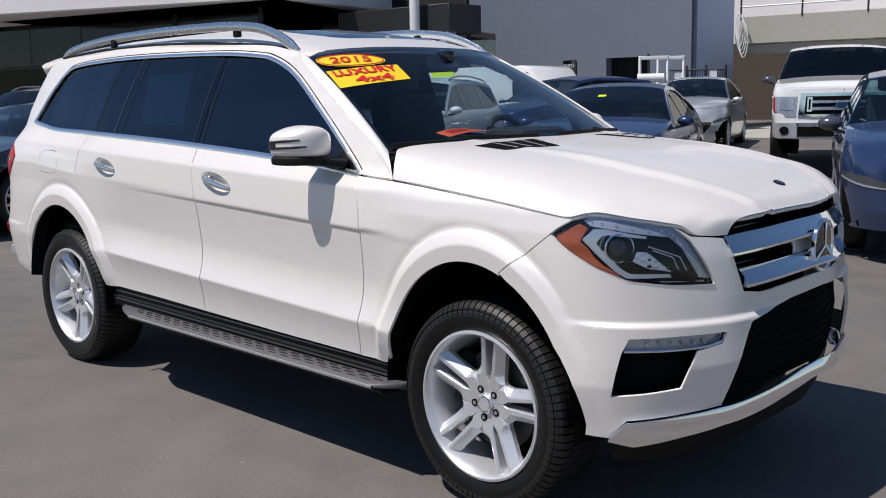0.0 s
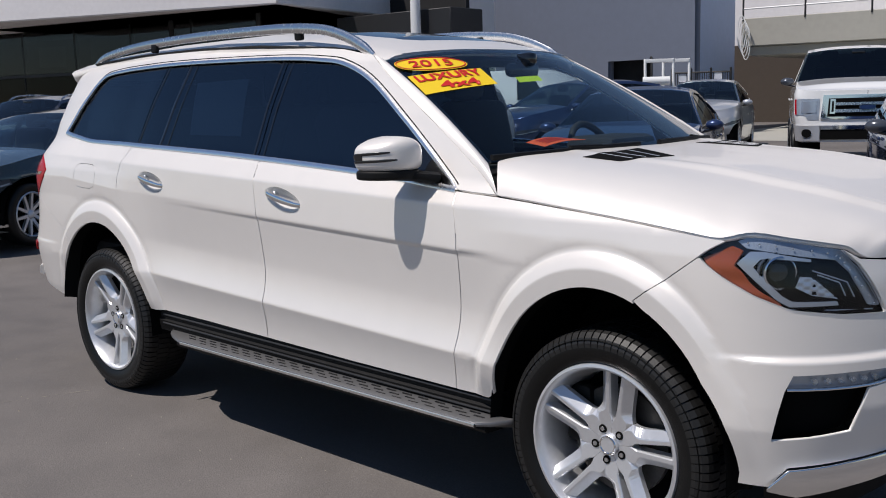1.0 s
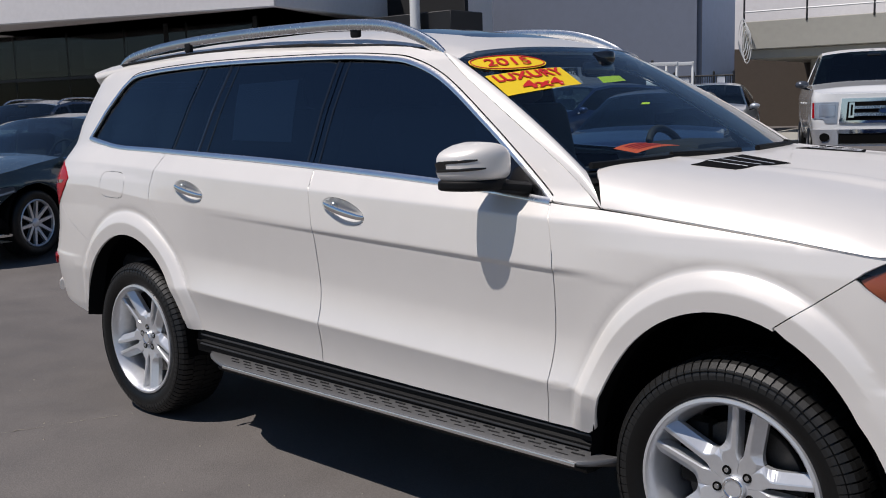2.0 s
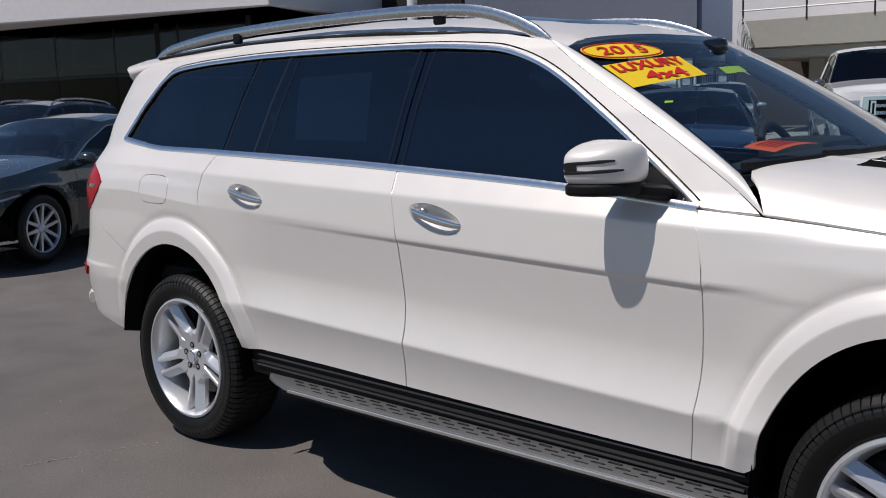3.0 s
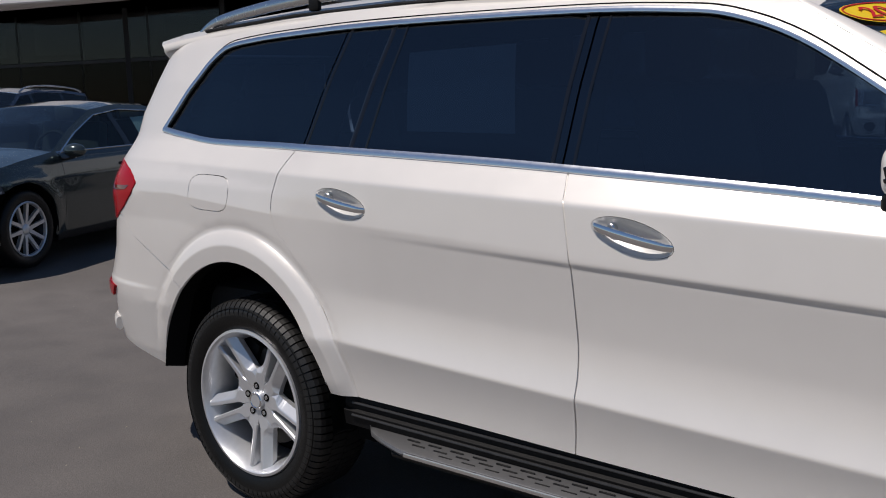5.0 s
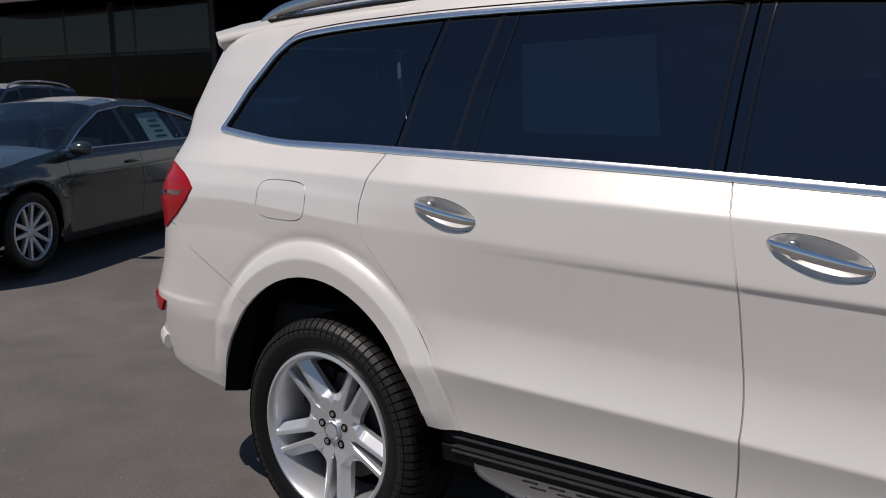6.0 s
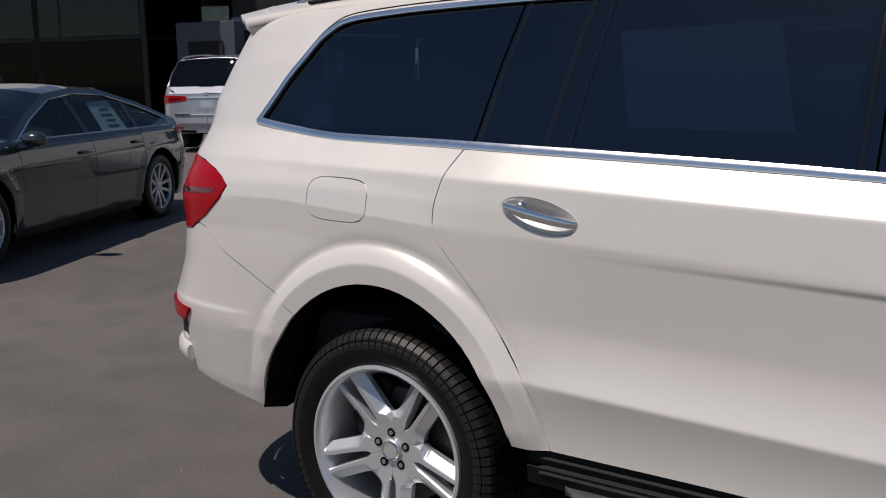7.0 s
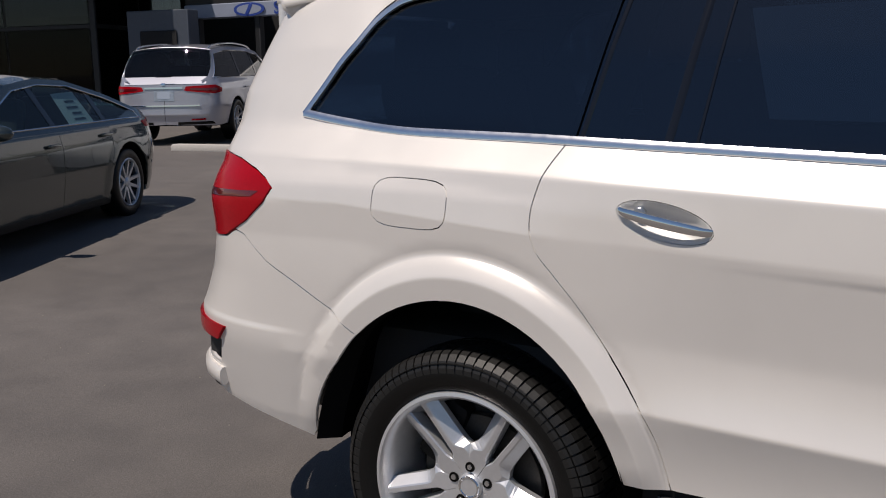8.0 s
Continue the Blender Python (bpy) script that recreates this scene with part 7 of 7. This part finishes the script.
mesh("concrete_apron", apron, [(10 * i + j, 10 * (i + 1) + j, 10 * (i + 1) + j + 1, 10 * i + j + 1) for i in range(12) for j in range(9)], BEIGE, deck)
# black strip added for the shade along the rear wall's foot
wall_box("low_wall", p1 + Vector((-4.0, 6.72)), p2 + Vector((0.6, 5.4)), -0.5, 0.95, 0.2, SHADE_BLACK, deck)
for k in (0.0, 0.33, 0.66):
    q = p1.lerp(p2, k) + Vector((1.0, 2.6))
    wall_box("column", q, q + dd * 0.5, -0.5, 2.60, 0.5, BEIGE, deck)
wall_box("upper_storey", p1 + Vector((-5.2, 6.15)), p2 + Vector((6, 5)), 3.1, 9.0, 1, STUCCO, deck, "pale upper building")
for k in range(7):
    q = p1.lerp(p2, 0.004 + 0.155 * k)
    b = lathe([(0, 0), (0.03, 0), (0.03, 1.1), (0, 1.1)], 8, "z")
    b.transform(Matrix.Translation((q.x, q.y, 3.55)))
    part("rail_post", b, DARK_FRAME, deck)
for z in (3.90, 4.50):
    part("rail_bar", sweep([(p1.x, p1.y, z), (p2.x, p2.y, z)], round_profile(0.05, 0.05, 6)), WHITE_STEEL, deck)
# bundle of coiled hose and plastic hung at the deck's end
for k in range(4):
    pts = [Vector((-11.12 + 0.05 * k + 0.13 * math.cos(a), 24.85, 3.2 + 0.50 * math.sin(a) - 0.1 * k)) for a in [2 * math.pi * i / 18 for i in range(18)]]
    part("hanging_strap", sweep(pts, round_profile(0.028, 0.028, 6), closed=True), WHITE_STEEL, deck)

# gate of dark mesh between the buildings
gate_ob = tagged(new("mesh_gate"), "dark mesh gate with small signs between two buildings", "gate")
g1, g2 = Vector((-10.9, 20.5)), Vector((-9.55, 21.2))
gd = (g2 - g1).normalized()
for k in range(4):
    q = g1.lerp(g2, k / 3)
    b = lathe([(0, 0), (0.03, 0), (0.03, 1.75), (0, 1.78)], 8, "z")
    b.transform(Matrix.Translation((q.x, q.y, 0.2)))
    part("gate_post", b, DARK_FRAME, gate_ob)
for k in range(26):
    q = g1.lerp(g2, (k + 0.5) / 26)
    part("gate_bar", box((0.014, 0.014, 1.6), (q.x, q.y, 1.05), 0.0), DARK_FRAME, gate_ob)
for z in (0.4, 1.15, 1.85):
    part("gate_rail", sweep([(g1.x, g1.y, z), (g2.x, g2.y, z)], round_profile(0.05, 0.05, 6)), DARK_FRAME, gate_ob)
for k, z in ((0.2, 1.72), (0.48, 1.5), (0.80, 1.75)):
    q = g1.lerp(g2, k)
    wall_box("gate_sign", q - gd * 0.1 - Vector((0, 0.05)), q + gd * 0.1 - Vector((0, 0.05)), z - 0.1, z + 0.08, 0.01, SIGN_WHITE, gate_ob)

gate_ob.location.z = 0.15
# white steel frame with a roll on it
frame_ob = tagged(new("steel_rack"), "white steel rack with a white roll across it", "rack")
for x, y in ((-10.40, 18.38), (-9.82, 18.74), (-10.20, 18.90), (-9.64, 19.20)):
    part("upright", box((0.06, 0.06, 2.1), (x, y, 1.12), 0.015), WHITE_STEEL, frame_ob)
part("cross_bar", sweep([(-10.40, 18.38, 2.12), (-9.82, 18.74, 2.12)], round_profile(0.09, 0.09, 8, 5)), WHITE_STEEL, frame_ob)
part("cross_bar", sweep([(-10.20, 18.90, 2.12), (-9.64, 19.20, 2.12)], round_profile(0.09, 0.09, 8, 5)), WHITE_STEEL, frame_ob)
part("roll", sweep([(-10.42, 18.30, 1.62), (-9.86, 18.65, 1.62)], round_profile(0.22, 0.22, 16, 2.0)), WHITE_STEEL, frame_ob)
part("shelf", sweep([(-10.30, 18.64, 1.45), (-9.73, 18.97, 1.45)], [(-0.3, -0.03), (0.3, -0.03), (0.3, 0.03), (-0.3, 0.03)]), WHITE_STEEL, frame_ob)

frame_ob.location.z = 0.16
# far building, pole and tree between the two
far = tagged(new("far_building"), "distant pale building with a dark window band", "building")
wall_box("wall", (-41.0, 38.0), (-31.2, 38.0), -0.5, 5.2, 3, STUCCO, far)
wall_box("window_band", (-40.5, 37.96), (-31.2, 37.96), 3.3, 4.55, -0.04, DARK_FRAME, far)
for k in range(5):
    a = Vector((-40.5, 37.90)).lerp(Vector((-31.2, 37.90)), 0.06 + 0.19 * k)
    wall_box("pane", a, a + Vector((1.4, 0.0)), 3.42, 4.45, -0.03, SHOP_GLASS, far)
pole = tagged(new("light_pole"), "white round steel light pole", "pole")
b = lathe([(0.0, -0.6), (0.16, -0.6), (0.135, 4.0), (0.115, 8.0), (0, 8.0)], 24, "z")
b.transform(Matrix.Translation((-16.1, 16.05, 0)))
part("shaft", b, WHITE_STEEL, pole)
b = lathe([(0.0, -0.62), (0.34, -0.62), (0.34, 0.1), (0.30, 0.14), (0, 0.14)], 24, "z")
b.transform(Matrix.Translation((-16.1, 16.05, 0)))
part("footing", b, CONCRETE, pole)

# white van in the back row
van = empty("white_van", "white panel van parked by the workshop", "van", stand(-13.1, 16.6, 2))
b = bmesh.new()
vo = [(-2.5, 0.45), (-2.5, 1.86), (-2.42, 1.95), (1.0, 1.95), (1.25, 1.88), (1.75, 1.28), (2.4, 1.10), (2.5, 0.85), (2.5, 0.45)]
b = prism(vo, 1.8, 0.06)
b.transform(Matrix.Translation((0, -0.9, 0)))
part("body", b, WHITE_PAINT, van)
part("side_window", prism([(0.72, 1.22), (0.72, 1.80), (1.18, 1.78), (1.60, 1.26)], 1.83, 0.0), DARK_CAR_GLASS, van).location = (0, -0.915, 0)
for x in (-1.5, 1.55):
    for y in (-0.80, 0.80):
        b = lathe(tyre_profile(0.34, 0.22, 0.2) + [(0.0, 0.05)], 32)
        b.transform(Matrix.Translation((x, y, 0.35)))
        part("wheel", b, RUBBER, van)

# wheel stops and bay lines
for x, y, a in ((-12.55, 9.65, 6), (-15.3, 9.35, 6)):
    b = prism([(-0.9, 0), (-0.9, 0.09), (-0.86, 0.125), (0.86, 0.125), (0.9, 0.09), (0.9, 0)], 0.16, 0.012)
    b.transform(Matrix.Translation((x, y, float(ground_z(x, y)) - 0.01)) @ Matrix.Rotation(radians(a), 4, "Z"))
    tagged(part("wheel_stop", b, CONCRETE, None), "pale concrete wheel stop on the asphalt", "wheel stop", "wheel stops")

# the tree behind
tree = tagged(new("tree"), "broad green tree behind the buildings", "tree")
LEAF = material("leaf_green", (0.060, 0.105, 0.022), 0.55, vary=0.35, scale=1.5)
BARK = material("bark", (0.10, 0.075, 0.055), 0.9, vary=0.2, scale=6, bump=0.5, bump_scale=20)
part("trunk", sweep([(-36.6, 41.0, -1), (-36.5, 40.9, 2.5), (-36.4, 41.0, 5.0), (-36.6, 41.1, 7.5)], round_profile(0.5, 0.5, 10, 2), taper=[1.2, 0.9, 0.7, 0.3]), BARK, tree)
rng = random.Random(4)
for k in range(7):
    a = 2 * math.pi * k / 7
    part("limb", sweep([(-36.5, 40.95, 3.0 + 0.4 * k), (-36.5 + 0.9 * math.cos(a), 40.95 + 0.9 * math.sin(a), 4.0 + 0.4 * k), (-36.5 + 2.0 * math.cos(a), 40.95 + 2.0 * math.sin(a), 4.7 + 0.45 * k)], round_profile(0.2, 0.2, 6, 2), taper=[1, 0.7, 0.3]), BARK, tree)
verts, faces = [], []
for clump in range(60):
    a, e, rr = rng.uniform(0, 6.283), rng.uniform(-0.7, 1.2), rng.uniform(0.9, 3.0)
    cc = Vector((-36.5 + rr * math.cos(a) * math.cos(e), 40.95 + rr * math.sin(a) * math.cos(e), 5.6 + 1.1 * rr * math.sin(e)))
    for leaf in range(110):
        d = Vector((rng.gauss(0, 1), rng.gauss(0, 1), rng.gauss(0, 0.8))) * 0.38
        q, s = cc + d, rng.uniform(0.07, 0.14)
        u = Vector((rng.gauss(0, 1), rng.gauss(0, 1), rng.gauss(0, 1))).normalized()
        v = u.orthogonal().normalized()
        i = len(verts)
        verts += [q - u * s, q + v * s * 0.5, q + u * s, q - v * s * 0.5]
        faces.append((i, i + 1, i + 2, i + 3))
mesh("crown", verts, faces, LEAF, tree, smooth=False)
tree.location = (-4.2, 5.0, 1.2)
